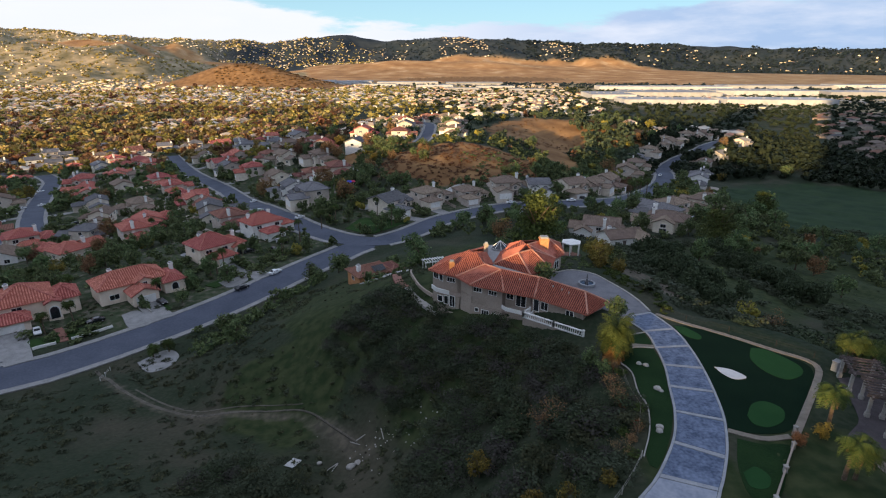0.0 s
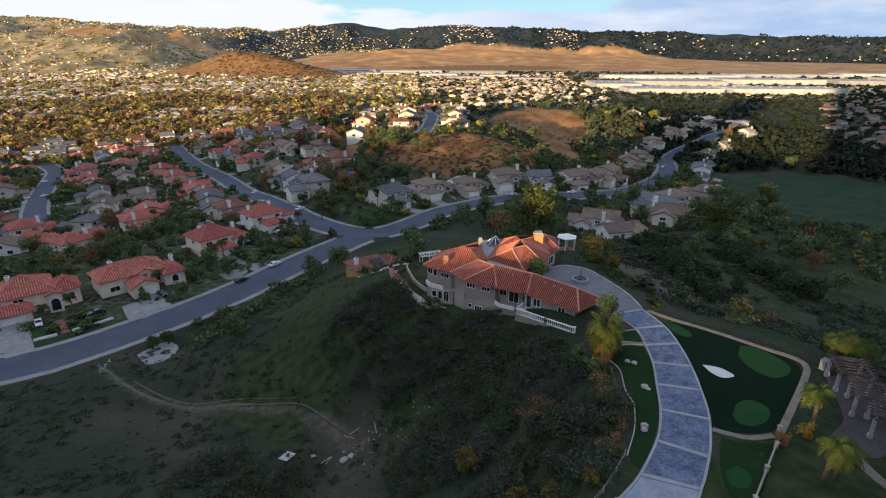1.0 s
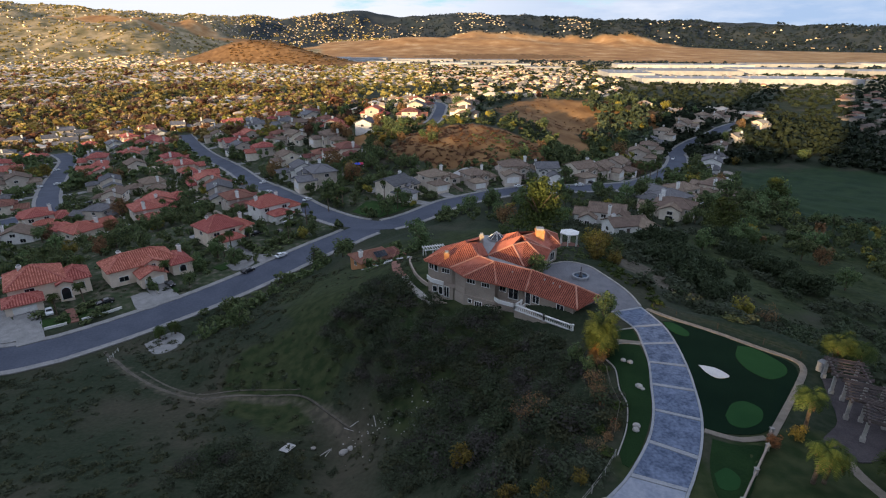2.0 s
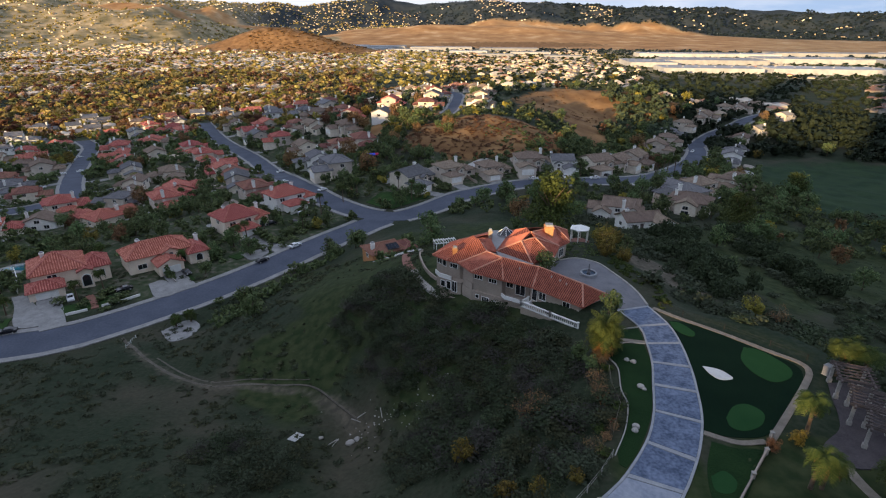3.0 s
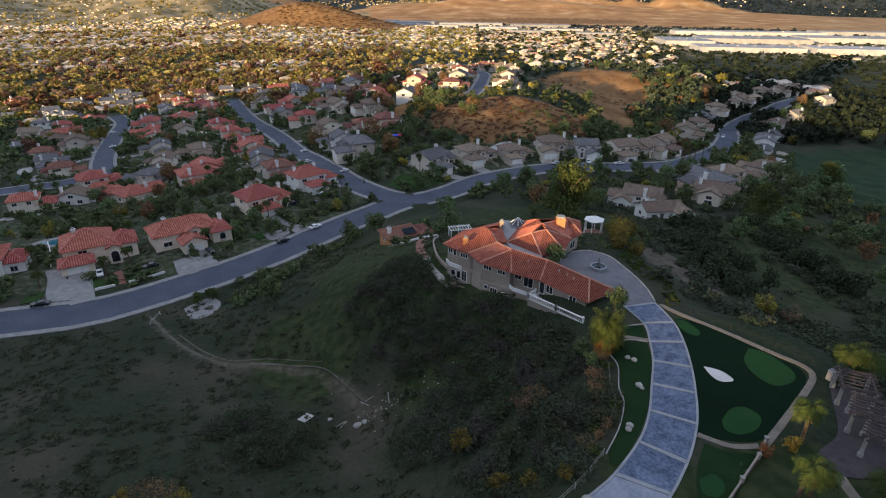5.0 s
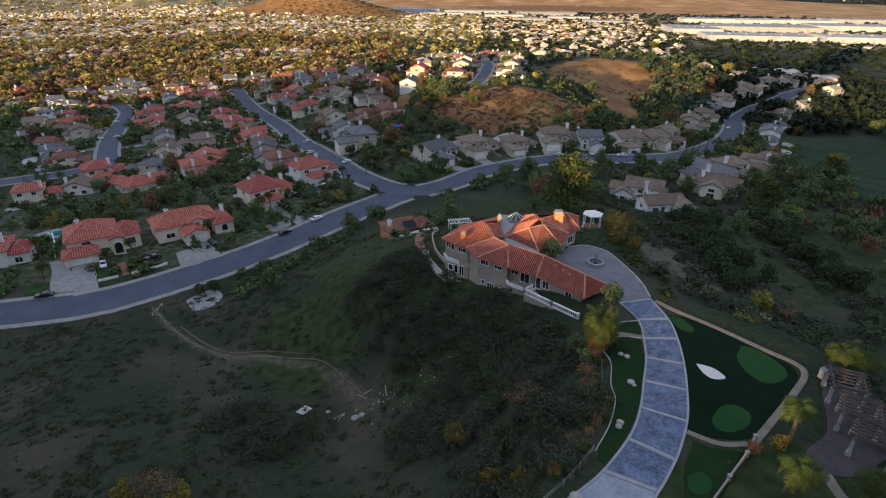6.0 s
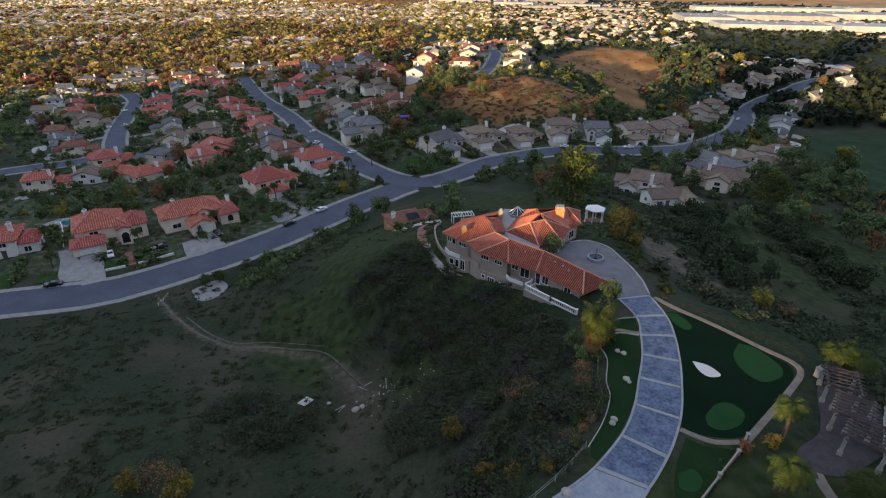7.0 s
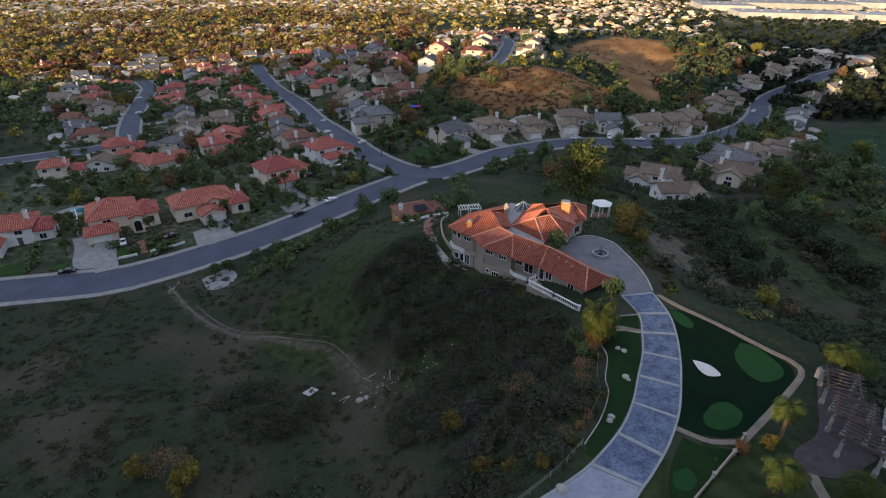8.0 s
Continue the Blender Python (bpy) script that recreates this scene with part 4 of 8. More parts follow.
# lots chosen one by one beside the nearest street, then rows along the others
VILLAS = (
    (-118.5, 142.5, -50, TILE_RED, CREAM, "large stucco villa with a mottled red hip roof and arched entry",
     [(-8, -4, 4, 8, 4.9, "hip", 3.5), (3.5, -3, 9.5, 5, 3.8, "hip", 2.4), (-9, -9.5, -1.5, -3.6, 2.8, "hip", 1.5), (2.2, -5.8, 5.2, -2, 4.2, "gy", 0.9)], (-5.2, -9.5, 4.8), (3.7, -5.8),
     [(-3.5, -4, 3.2, 2.0, 1.0, "y-"), (7.2, -3, 0.9, 1.8, 1.7, "y-"), (9.5, 1.5, 1.0, 1.6, 1.3, "x+"), (-8, 1, 3.2, 1.5, 1.2, "x-"), (-2, 7, 3.2, 1.6, 1.2, "y+"), (2, 7, 0.8, 2.2, 1.9, "y+")], [(-4.5, 3.5, 3, 8.2)]),
    (-97.6, 158.2, -45, TILE_RED, CREAM, "wide stucco house with a red hip roof and projecting garage",
     [(-9.5, -3.5, 7.5, 6, 4.4, "hip", 2.9), (-3.5, -9.5, 3, -3, 2.8, "gy", 1.7), (5.5, -6.5, 11, 3, 3.3, "hip", 1.6), (-1, -5, 3.6, 0, 4.7, "gy", 1.2)], (-0.3, -9.5, 4.8), (4.3, -3.5),
     [(-6.2, -3.5, 1.0, 2.2, 1.3, "y-"), (1.3, -5, 3.4, 0.9, 1.0, "y-"), (8.4, -6.5, 0.9, 1.7, 1.3, "y-"), (11, -1.5, 0.9, 1.5, 1.3, "x+"), (-5, 5, 2.6, 1.6, 1.2, "y+")], [(-5, 2.5, 3, 7.6), (10.2, 1.0, 1, 6.0)]),
    (-86, 192, -40, TILE_RED, CREAM, "cream villa with a red tile roof, arched porch and garden walls",
     [(-6.5, -4, 5.5, 6.5, 5.2, "hip", 3.4), (4.5, -2, 10, 6, 3.6, "hip", 1.8), (-4.5, -9.5, 2.5, -3.6, 2.8, "hip", 1.5), (4.2, -5.4, 7.4, -1.6, 3.6, "gy", 1.0)], (-1.2, -9.5, 4.8), (5.8, -5.4),
     [(-3.8, -4, 3.2, 1.9, 1.1, "y-"), (1.6, -4, 3.2, 1.9, 1.1, "y-"), (8.6, -2, 0.9, 1.4, 1.8, "y-"), (10, 2, 0.9, 1.6, 1.6, "x+"), (-6.5, 1, 3.2, 1.5, 1.2, "x-")], [(-3, 3, 3, 8.1), (9.2, 4.4, 2, 6.4)]),
    (-74.5, 218, -42, TILE_RED, WHITE, "white two-storey house with a red roof and upper deck",
     [(-7, -3.5, 5, 6, 5.2, "hip", 3.0), (-4.5, -9, 2.5, -3, 2.8, "hip", 1.4), (4.5, -4.5, 9, 4, 3.4, "hip", 1.4)], (-1, -9, 4.8), (3.6, -3.5),
     [(-4.5, -3.5, 3.3, 1.7, 1.1, "y-"), (2.6, -3.5, 3.3, 1.7, 1.1, "y-"), (6.8, -4.5, 0.8, 1.6, 1.4, "y-"), (9, 0, 0.8, 1.6, 1.3, "x+"), (-7, 1, 3.3, 1.4, 1.2, "x-")], [(-5.2, 2.5, 3, 8.0), (3.6, 3.6, 3, 7.8)]),
    (-147, 130, -58, TILE_RED, WHITE, "white stucco villa with a red tile roof and arched windows",
     [(-7, -4, 5, 6.5, 5.0, "hip", 2.4), (-8.5, -9.5, -1.5, -3.5, 2.8, "hip", 1.5), (4.5, -3, 9.5, 5, 3.4, "hip", 1.6)], (-5, -9.5, 4.8), (1.8, -4),
     [(-3.5, -4, 3.3, 1.8, 1.1, "y-"), (2, -4, 3.3, 1.7, 1.1, "y-"), (7, -3, 0.8, 1.6, 1.4, "y-"), (9.5, 1, 0.9, 1.5, 1.3, "x+"), (5, 0, 3.4, 1.4, 1.1, "x+")], [(3.6, 1.0, 3, 8.2)]),
    (-195, 225, -70, TILE_BROWN, WHITE, "white gabled house with a grey-brown shingle roof above a lawn",
     [(-7, -4, 6, 5, 3.4, "gy", 2.6), (5.5, -3, 10.5, 4, 3.0, "gx", 1.7)], (8, -3, 4.4), (-4.5, -4), [(-0.5, -4, 3.3, 1.8, 1.2, "y-"), (2.5, -4, 0.9, 1.8, 1.4, "y-"), (-2, -4, 0.9, 1.6, 1.2, "y-"), (-7, 0, 0.9, 1.4, 1.2, "x-")], [(-5.6, 2, 2, 6.6)]),
    (-21, 143, 125, TILE_ROSE, BRICK, "low terracotta-coloured house with rusty roofs below the hilltop",
     [(-5, -3.5, 5, 4, 2.9, "hip", 1.6), (-8.5, -2, -4.6, 5, 2.6, "hip", 1.2)], (-6.5, -2, 2.6), (1, -3.5), [(2.8, -3.5, 0.9, 1.5, 1.2, "y-"), (2.5, 4, 0.9, 1.6, 1.2, "y+"), (-2.5, 4, 0.9, 1.6, 1.2, "y+"), (5, 0, 0.9, 1.4, 1.1, "x+")], [(3.8, 1.2, 2, 5.3)]),
    (57, 186, 70, TILE_BROWN, WHITE, "white-gabled house with grey-brown shingle roofs below the ridge",
     [(-6, -4, 6, 5, 4.9, "gx", 2.3), (-7.5, 2, -1.5, 9, 4.6, "gy", 1.9), (3, 3, 8.5, 8.5, 3.2, "gy", 1.8), (5.5, -3, 11, 4, 3.0, "gx", 1.8)], (3, -4, 4.8), (-2, -4),
     [(-4.5, 9, 3.0, 1.4, 1.3, "y+"), (-4.5, 9, 0.6, 1.6, 1.4, "y+"), (5.8, 8.5, 0.9, 1.5, 1.3, "y+"), (0.8, 5, 3.1, 1.5, 1.1, "y+"), (-7.5, 5, 3.0, 1.2, 1.2, "x-"), (11, 0, 0.9, 1.4, 1.2, "x+")], [(-1.2, 7.6, 2, 8.4)]),
    (84, 197, 62, TILE_BROWN, HOUSE_WALL, "large tan house with grey-brown shingle roofs and gables",
     [(-8, -4, 6, 6, 5.0, "hip", 2.5), (-4, 4, 3, 9.5, 4.6, "gy", 1.8), (5, -2, 11, 7, 3.2, "gx", 2.0)], (7.5, -4.1, 4.8), (0, -4),
     [(-0.5, 9.5, 3.0, 1.8, 1.2, "y+"), (-0.5, 9.5, 0.6, 2.4, 1.9, "y+"), (-6, 6, 3.2, 1.5, 1.1, "y+"), (8, 7, 0.8, 2, 1.5, "y+"), (-8, 1, 3.2, 1.4, 1.1, "x-")], [(4, 3.5, 3, 8.6)]),
    (58, 164, -75, TILE_BROWN, WHITE, "white house with a grey-brown gabled roof stepping down the slope",
     [(-7, -3, 5, 4.5, 3.1, "gx", 1.9), (1.5, -7, 7, 0, 3.0, "gy", 1.8)], (4.3, -7, 3.6), (-2, -3), [(-4.5, -3, 0.9, 1.6, 1.2, "y-"), (-1, 4.5, 0.9, 1.6, 1.2, "y+"), (7, -3, 0.9, 1.3, 1.1, "x+"), (-7, 1, 0.9, 1.3, 1.1, "x-")], [(-5, 1.5, 2, 5.8)]),
)
for x, y, face, roof_mat, wall_mat, label, wings, garage, door, wins, stacks in VILLAS:
    m = pose(x, y, height(x, y), 0, 0, face + 90)
    if x < -55:
        m = m @ Matrix.Scale(1.14, 4)
    house = wing_house(m, wings, garage, door, wins, stacks, roof_mat, wall_mat, label)
    HOUSE_SPOTS.append((x, y))
    if wall_mat is CREAM:
        arch(house, door[0], door[1] - 0.02, 0, 1.9, 3.1)
        for wing in wings[2:4]:
            wx = (wing[0] + wing[2]) / 2
            if abs(wx - garage[0]) > 1.5 and abs(wx - door[0]) > 1.5:
                arch(house, wx, wing[1], 0.7, 1.6, 1.9, "arched_window")
    if wall_mat is BRICK:
        for k in range(4):
            solar = part("solar_panel", boxes((-3.2 + 0.92 * k, 0.9, 0, -2.34 + 0.92 * k, 3.4, 0.08), bevel=0.02), GLASS, house, "dark blue rooftop solar panel")
            solar.matrix_local = pose(0, 1.2, 4.75, -21)
    GARDENS.append(m)
    if y > 100 and face < 0 and x < -50:
        house_drive(m, garage[0], garage[1])


def row_of_houses(key, side, start, end, step, style, setback=11.5):
    line, width = ROADS[key]
    nrm = normals_of(line)
    run = np.r_[0, np.cumsum(np.linalg.norm(np.diff(line[:, :2], axis=0), axis=1))]
    rnd = random.Random(hash((side, len(key), int(start))) % 1000)
    s = start
    while s < min(end, run[-1] - 5):
        k = int(np.searchsorted(run, s))
        off = side * (width / 2 + setback + 5)
        x, y = line[k, 0] + nrm[k, 0] * off, line[k, 1] + nrm[k, 1] * off
        if road_gap(x, y) > 11 and not near_any(x, y, HOUSE_SPOTS, 17):
            way = -side * nrm[k]
            st = style if isinstance(style, str) else rnd.choice(style)
            place_house(x + rnd.uniform(-2, 2), y + rnd.uniform(-2, 2), math.degrees(math.atan2(way[1], way[0])) + rnd.uniform(-12, 12), st, rnd.randint(1, 6))
        s += step * rnd.uniform(0.95, 1.1)


def nearest_road_way(x, y):
    """The angle from a lot to the nearest point of a street."""
    best = min(((l[:, 0] - x) ** 2 + (l[:, 1] - y) ** 2).min() for l, w in ROADS.values())
    for l, w in ROADS.values():
        d = (l[:, 0] - x) ** 2 + (l[:, 1] - y) ** 2
        if d.min() == best:
            k = int(d.argmin())
            return math.degrees(math.atan2(l[k, 1] - y, l[k, 0] - x))


LOTS = {
    "red": ((-352, 407), (-347, 447), (-325, 475), (-209, 211), (-260, 384), (-234, 350), (-250, 462), (-264, 436), (-206, 388), (-185, 363), (-167, 340), (-147, 313), (-479, 506), (-177, 468), (-140, 396), (-160, 116)),
    "rose": ((-241, 274), (-140, 436), (-290, 313), (-128, 292)),
    "brown": ((12, 263), (80, 284), (139, 384), (-316, 358), (-188, 288), (-208, 472), (-236, 414), (-114, 368), (-8, 257), (32, 266), (95, 303), (122, 359), (178, 452), (200, 480), (105, 241), (130, 262), (211, 436), (66, 274), (230, 520), (262, 560), (290, 600), (315, 650)),
    "grey": ((-374, 538), (-324, 334), (-211, 321), (-178, 258), (-337, 550), (-167, 414), (-120, 270), (-66, 268), (-26, 245), (160, 415), (92, 221), (233, 458), (280, 535)),
    "white": ((-272, 511), (-84, 297), (48, 267), (178, 374), (196, 405), (150, 330), (163, 352)),
}
turn_rnd = random.Random(8)
for style, lots in LOTS.items():
    for k, (x, y) in enumerate(lots):
        face = nearest_road_way(x, y)
        back = max(0.0, 15.0 - road_gap(x, y))
        x, y = x - back * math.cos(radians(face)), y - back * math.sin(radians(face))
        if not near_any(x, y, HOUSE_SPOTS, 13):
            place_house(x, y, face + turn_rnd.uniform(-9, 9), style, (k * 5 + len(style)) % 6 + 1)
row_of_houses("hill", 1, 0, 300, 33, ("brown", "rose", "grey", "brown"))
row_of_houses("hill", -1, 0, 300, 31, ("brown", "rose", "brown"))

# houses filling the blocks behind the streets
fill = random.Random(17)
made = 0
for _ in range(4000):
    if made >= 34:
        break
    x, y = fill.uniform(-420, -40), fill.uniform(330, 560)
    if x / y < -0.95 or road_gap(x, y) < 12 or near_any(x, y, HOUSE_SPOTS, 27) or (x > -130 and y > 300):
        continue
    place_house(x, y, fill.choice((-55, 125, 35)) + fill.uniform(-12, 12), fill.choice(("red", "rose", "grey", "white", "brown")), fill.randint(1, 6))
    made += 1

made = 0
for _ in range(5000):
    if made >= 16:
        break
    x, y = fill.uniform(-330, -60), fill.uniform(225, 470)
    if x / y < -0.92 or road_gap(x, y) < 13 or near_any(x, y, HOUSE_SPOTS, 24):
        continue
    place_house(x, y, nearest_road_way(x, y) + fill.uniform(-10, 10), fill.choice(("red", "rose", "brown", "brown", "white")), fill.randint(1, 6))
    made += 1

ground_sheet()

# ---------------------------------------------------------------- the estate on the ridge: drive, court, putting lawn
def plate(name, outline, lift, mat, thick=0.25, parent=None, label=""):
    """A flat-laid area with sides, following the ground at its rim and middle."""
    pts = np.array(outline, float)
    c = pts.mean(0)
    z = land(pts[:, 0], pts[:, 1]) + lift
    zc = float(land(c[0], c[1])[0]) + lift
    n = len(pts)
    rings = [1.0, 0.66, 0.33]
    verts = []
    for s in rings:
        q = c + (pts - c) * s
        zz = land(q[:, 0], q[:, 1]) + lift
        verts += [(a, b, h) for (a, b), h in zip(q, zz)]
    verts.append((c[0], c[1], zc))
    base = len(verts)
    verts += [(a, b, h - thick) for (a, b), h in zip(pts, z)]
    faces = []
    for k in range(n):
        j = (k + 1) % n
        for r in range(2):
            faces.append((r * n + k, r * n + j, (r + 1) * n + j, (r + 1) * n + k))
        faces.append((2 * n + k, 2 * n + j, 3 * n))
        faces.append((base + k, base + j, j, k))
    me = mesh_of(name, verts, faces, mat)
    bm = bmesh.new()
    bm.from_mesh(me)
    bmesh.ops.recalc_face_normals(bm, faces=bm.faces)
    bm.to_mesh(me)
    bm.free()
    if sum(p.normal.z * p.area for p in me.polygons) < 0:
        me.flip_normals()
    return part(name, me, None, parent, label)


def closed_curve(points, step=0.6):
    p = [tuple(q) for q in points]
    line = curve_points(p + [p[0]], step)
    return line[:-1]


def kerb(name, points, w, h, mat, label, category="kerb", parent=None, step=0.7):
    line = curve_points(points, step)
    line = np.c_[line, land(line[:, 0], line[:, 1])]
    v, f = ribbon(line, -w / 2, w / 2, h, h + 0.4)
    me = mesh_of(name, v, f, mat)
    bm = bmesh.new()
    bm.from_mesh(me)
    bmesh.ops.recalc_face_normals(bm, faces=bm.faces)
    bm.to_mesh(me)
    bm.free()
    ob = part(name, me, None, parent)
    if parent:
        return ob
    return tagged(ob, label, category, kind="structure")


drive = thing("driveway", pose(0, 0, 0), "curving blue-grey stamped concrete drive with paler cross bands", "driveway", kind="structure")
LEFT = curve_points([(9.1, 30.3), (14.1, 35.3), (18.0, 38.9), (20.4, 41.5), (23.8, 46.5), (25.8, 51.1), (27.2, 56.1), (28.5, 61.0), (29.15, 65.6), (29.4, 70.3), (27.4, 75.5)], 0.08)
RIGHT = curve_points([(17.5, 28), (22.0, 33.6), (25.0, 38.6), (26.6, 41.0), (29.0, 45.2), (31.1, 50.2), (32.4, 55.2), (33.4, 60.2), (34.1, 66.0), (34.1, 71.2), (32.7, 77.4)], 0.08)


# where the cross bands meet the two edges
BAND_ENDS = [((20.1, 41.1), (25.4, 39.1)), ((23.5, 45.9), (28.0, 43.3)), ((25.8, 51.2), (30.7, 49.3)), ((27.2, 56.1), (32.3, 54.8)), ((28.6, 61.1), (33.4, 60.1)), ((29.15, 65.6), (34.1, 66.0)), ((29.4, 70.4), (34.0, 71.2)), ((27.5, 75.4), (32.7, 77.3))]
KNOTS = [(0.0, 0.0)]
for pa, pb in BAND_ENDS:
    KNOTS.append((float(np.hypot(*(LEFT - pa).T).argmin()) / (len(LEFT) - 1), float(np.hypot(*(RIGHT - pb).T).argmin()) / (len(RIGHT) - 1)))


def across(s):
    """The two edges of the drive; s counts cross bands."""
    k = min(int(s), len(KNOTS) - 2)
    (a0, b0), (a1, b1) = KNOTS[k], KNOTS[k + 1]
    t = s - k
    return LEFT[int((a0 + (a1 - a0) * t) * (len(LEFT) - 1))], RIGHT[int((b0 + (b1 - b0) * t) * (len(RIGHT) - 1))]


def drive_piece(name, s0, s1, e0, e1, lift, mat, n=8):
    verts = []
    for k in range(n + 1):
        a, b = across(s0 + (s1 - s0) * k / n)
        for e in (e0, (e0 + e1) / 2, e1):
            q = a + (b - a) * e
            verts.append((q[0], q[1], height(q[0], q[1]) + lift))
    faces = []
    for k in range(n):
        for j in (0, 1):
            i = 3 * k + j
            faces.append((i, i + 1, i + 4, i + 3))
    m = len(verts)
    rim = [0, 1, 2] + [3 * k + 2 for k in range(1, n + 1)] + [3 * n + 1, 3 * n] + [3 * k for k in range(n - 1, 0, -1)]
    verts += [(verts[i][0], verts[i][1], verts[i][2] - 0.3) for i in rim]
    for k in range(len(rim)):
        j = (k + 1) % len(rim)
        faces.append((rim[k], m + k, m + j, rim[j]))
    return part(name, mesh_of(name, verts, faces, mat), None, drive)


drive_piece("pale_slab", 0.0, 0.46, 0.055, 0.945, 0.10, PALE_SLAB)
drive_piece("pale_slab", 0.465, 0.995, 0.055, 0.945, 0.10, PALE_SLAB)
for k in range(1, 8):
    drive_piece("slab", k + 0.10, k + 0.995, 0.055, 0.945, 0.10, SLAB, 6)
    drive_piece("cross_band", k + 0.0, k + 0.095, 0.055, 0.945, 0.112, BAND, 2)
drive_piece("cross_band", 7.93, 8.0, 0.055, 0.945, 0.125, BAND, 2)
for e0, e1 in ((0.0, 0.05), (0.95, 1.0)):
    drive_piece("edge_band", 0.0, 8.0, e0, e1, 0.12, BAND, 60)

court_line = closed_curve([(27.8, 75.7), (32.6, 77.6), (32.4, 82), (31.6, 86.3), (30.2, 91), (28.4, 95.5), (25, 97.6), (21.5, 96.3), (18.5, 91.5), (17.5, 87.5), (22, 82), (25.5, 78.6)], 0.8)
court = plate("motor_court", court_line, 0.11, COURT)
tagged(court, "grey paved motor court in front of the mansion", "paving", kind="structure")
kerb("court_kerb", [(32.7, 77.5), (32.5, 82), (31.7, 86.3), (30.3, 91), (28.5, 95.6), (25, 97.7), (21.6, 96.5)], 0.3, 0.22, STONE, "low pale stone kerb round the motor court")

turf = plate("putting_lawn", closed_curve([(34.4, 72.5), (37, 72), (41, 68.6), (45, 64.2), (47.2, 61.5), (46.4, 58.6), (43.5, 55.2), (39.5, 50.3), (36.2, 47.6), (32, 47.5), (30.3, 48.2), (31.0, 50), (32.4, 55), (33.4, 60.2), (34.1, 66)], 0.8), 0.05, TURF)
tagged(turf, "dark green artificial putting lawn beside the drive", "lawn", kind="structure")
for pts in ([(34.4, 72.3), (35.9, 71.8), (37.0, 69.3), (36.3, 68.1), (35.1, 68.8), (34.4, 70.4)], [(42.3, 65.7), (44.1, 65.0), (45.7, 62.2), (45.9, 60.2), (44.6, 58.5), (42.3, 57.8), (40.8, 59.8), (40.7, 62.8)],
            [(33.7, 50.5), (35.4, 52.6), (37.2, 53.1), (38.3, 51.6), (37.1, 49.5), (34.9, 48.4), (33.6, 49.0)]):
    tagged(plate("putting_green", closed_curve(pts, 0.3), 0.085, GREEN, 0.12), "bright mown putting green on the dark lawn", "putting green", "putting greens", kind="structure")
tagged(plate("sand_bunker", closed_curve([(34.9, 60.7), (36.0, 60.4), (37.0, 59.8), (37.75, 58.3), (36.9, 57.8), (35.9, 57.9), (35.2, 59.0)], 0.2), 0.09, SAND, 0.12), "white sand bunker in the putting lawn", "bunker", kind="structure")
kerb("lawn_path", [(33.3, 76.6), (35.7, 73.9), (40.6, 69.6), (45, 65.2), (47.9, 62.4), (48.0, 60.2), (45.3, 56.6), (40.7, 51.3), (36.9, 47.0)], 0.78, 0.09, GRAVEL, "narrow tan gravel path round the putting lawn", "path")
kerb("lawn_path", [(30.3, 47.9), (31.8, 47.1), (33.6, 46.5), (36.3, 46.9)], 0.7, 0.09, GRAVEL, "narrow tan gravel path round the putting lawn", "path")
tagged(plate("near_lawn", closed_curve([(30.6, 46.6), (33, 45.6), (35.4, 45.6), (33, 42), (30, 38.2), (27.8, 38.6), (28.6, 42.5)], 0.8), 0.04, LAWN), "dark green lawn below the gravel path", "lawn", kind="structure")
tagged(plate("putting_green", closed_curve([(28.6, 41.6), (30.2, 42.4), (30.8, 41.0), (29.8, 39.6), (28.4, 39.8)], 0.3), 0.075, GREEN, 0.12), "small mown green half hidden by the drive", "putting green", kind="structure")
tagged(plate("side_lawn", closed_curve([(28.8, 65.4), (26.4, 65.6), (24.3, 64.6), (23.6, 62.8), (24.0, 59.6), (23.4, 55.0), (23.4, 52.3), (22.2, 48.2), (20.2, 44.2), (20.6, 42.2), (23.6, 46.6), (25.8, 51.4), (27.2, 56.4), (28.5, 61)], 0.7), 0.05, LAWN), "dark green side lawn with pale edging", "lawn", kind="structure")
tagged(plate("side_lawn", closed_curve([(29.2, 70.0), (26.4, 69.0), (25.0, 66.9), (28.8, 66.6)], 0.5), 0.05, LAWN), "dark green side lawn with pale edging", "lawn", kind="structure")
kerb("lawn_edging", [(29.0, 65.7), (26.4, 65.9), (24.2, 64.9), (23.4, 62.8), (23.9, 59.6), (23.2, 55.0), (23.3, 52.3), (22.0, 48.0), (19.9, 43.8)], 0.13, 0.12, STONE, "pale concrete edging of the side lawn", "edging")
kerb("lawn_edging", [(29.3, 70.3), (26.3, 69.2), (24.8, 66.9)], 0.13, 0.12, STONE, "pale concrete edging of the side lawn", "edging")
kerb("garden_walk", [(24.2, 66.3), (26.0, 66.6), (29.2, 66.1)], 0.7, 0.07, GRAVEL, "short gravel walk between the side lawns", "path")


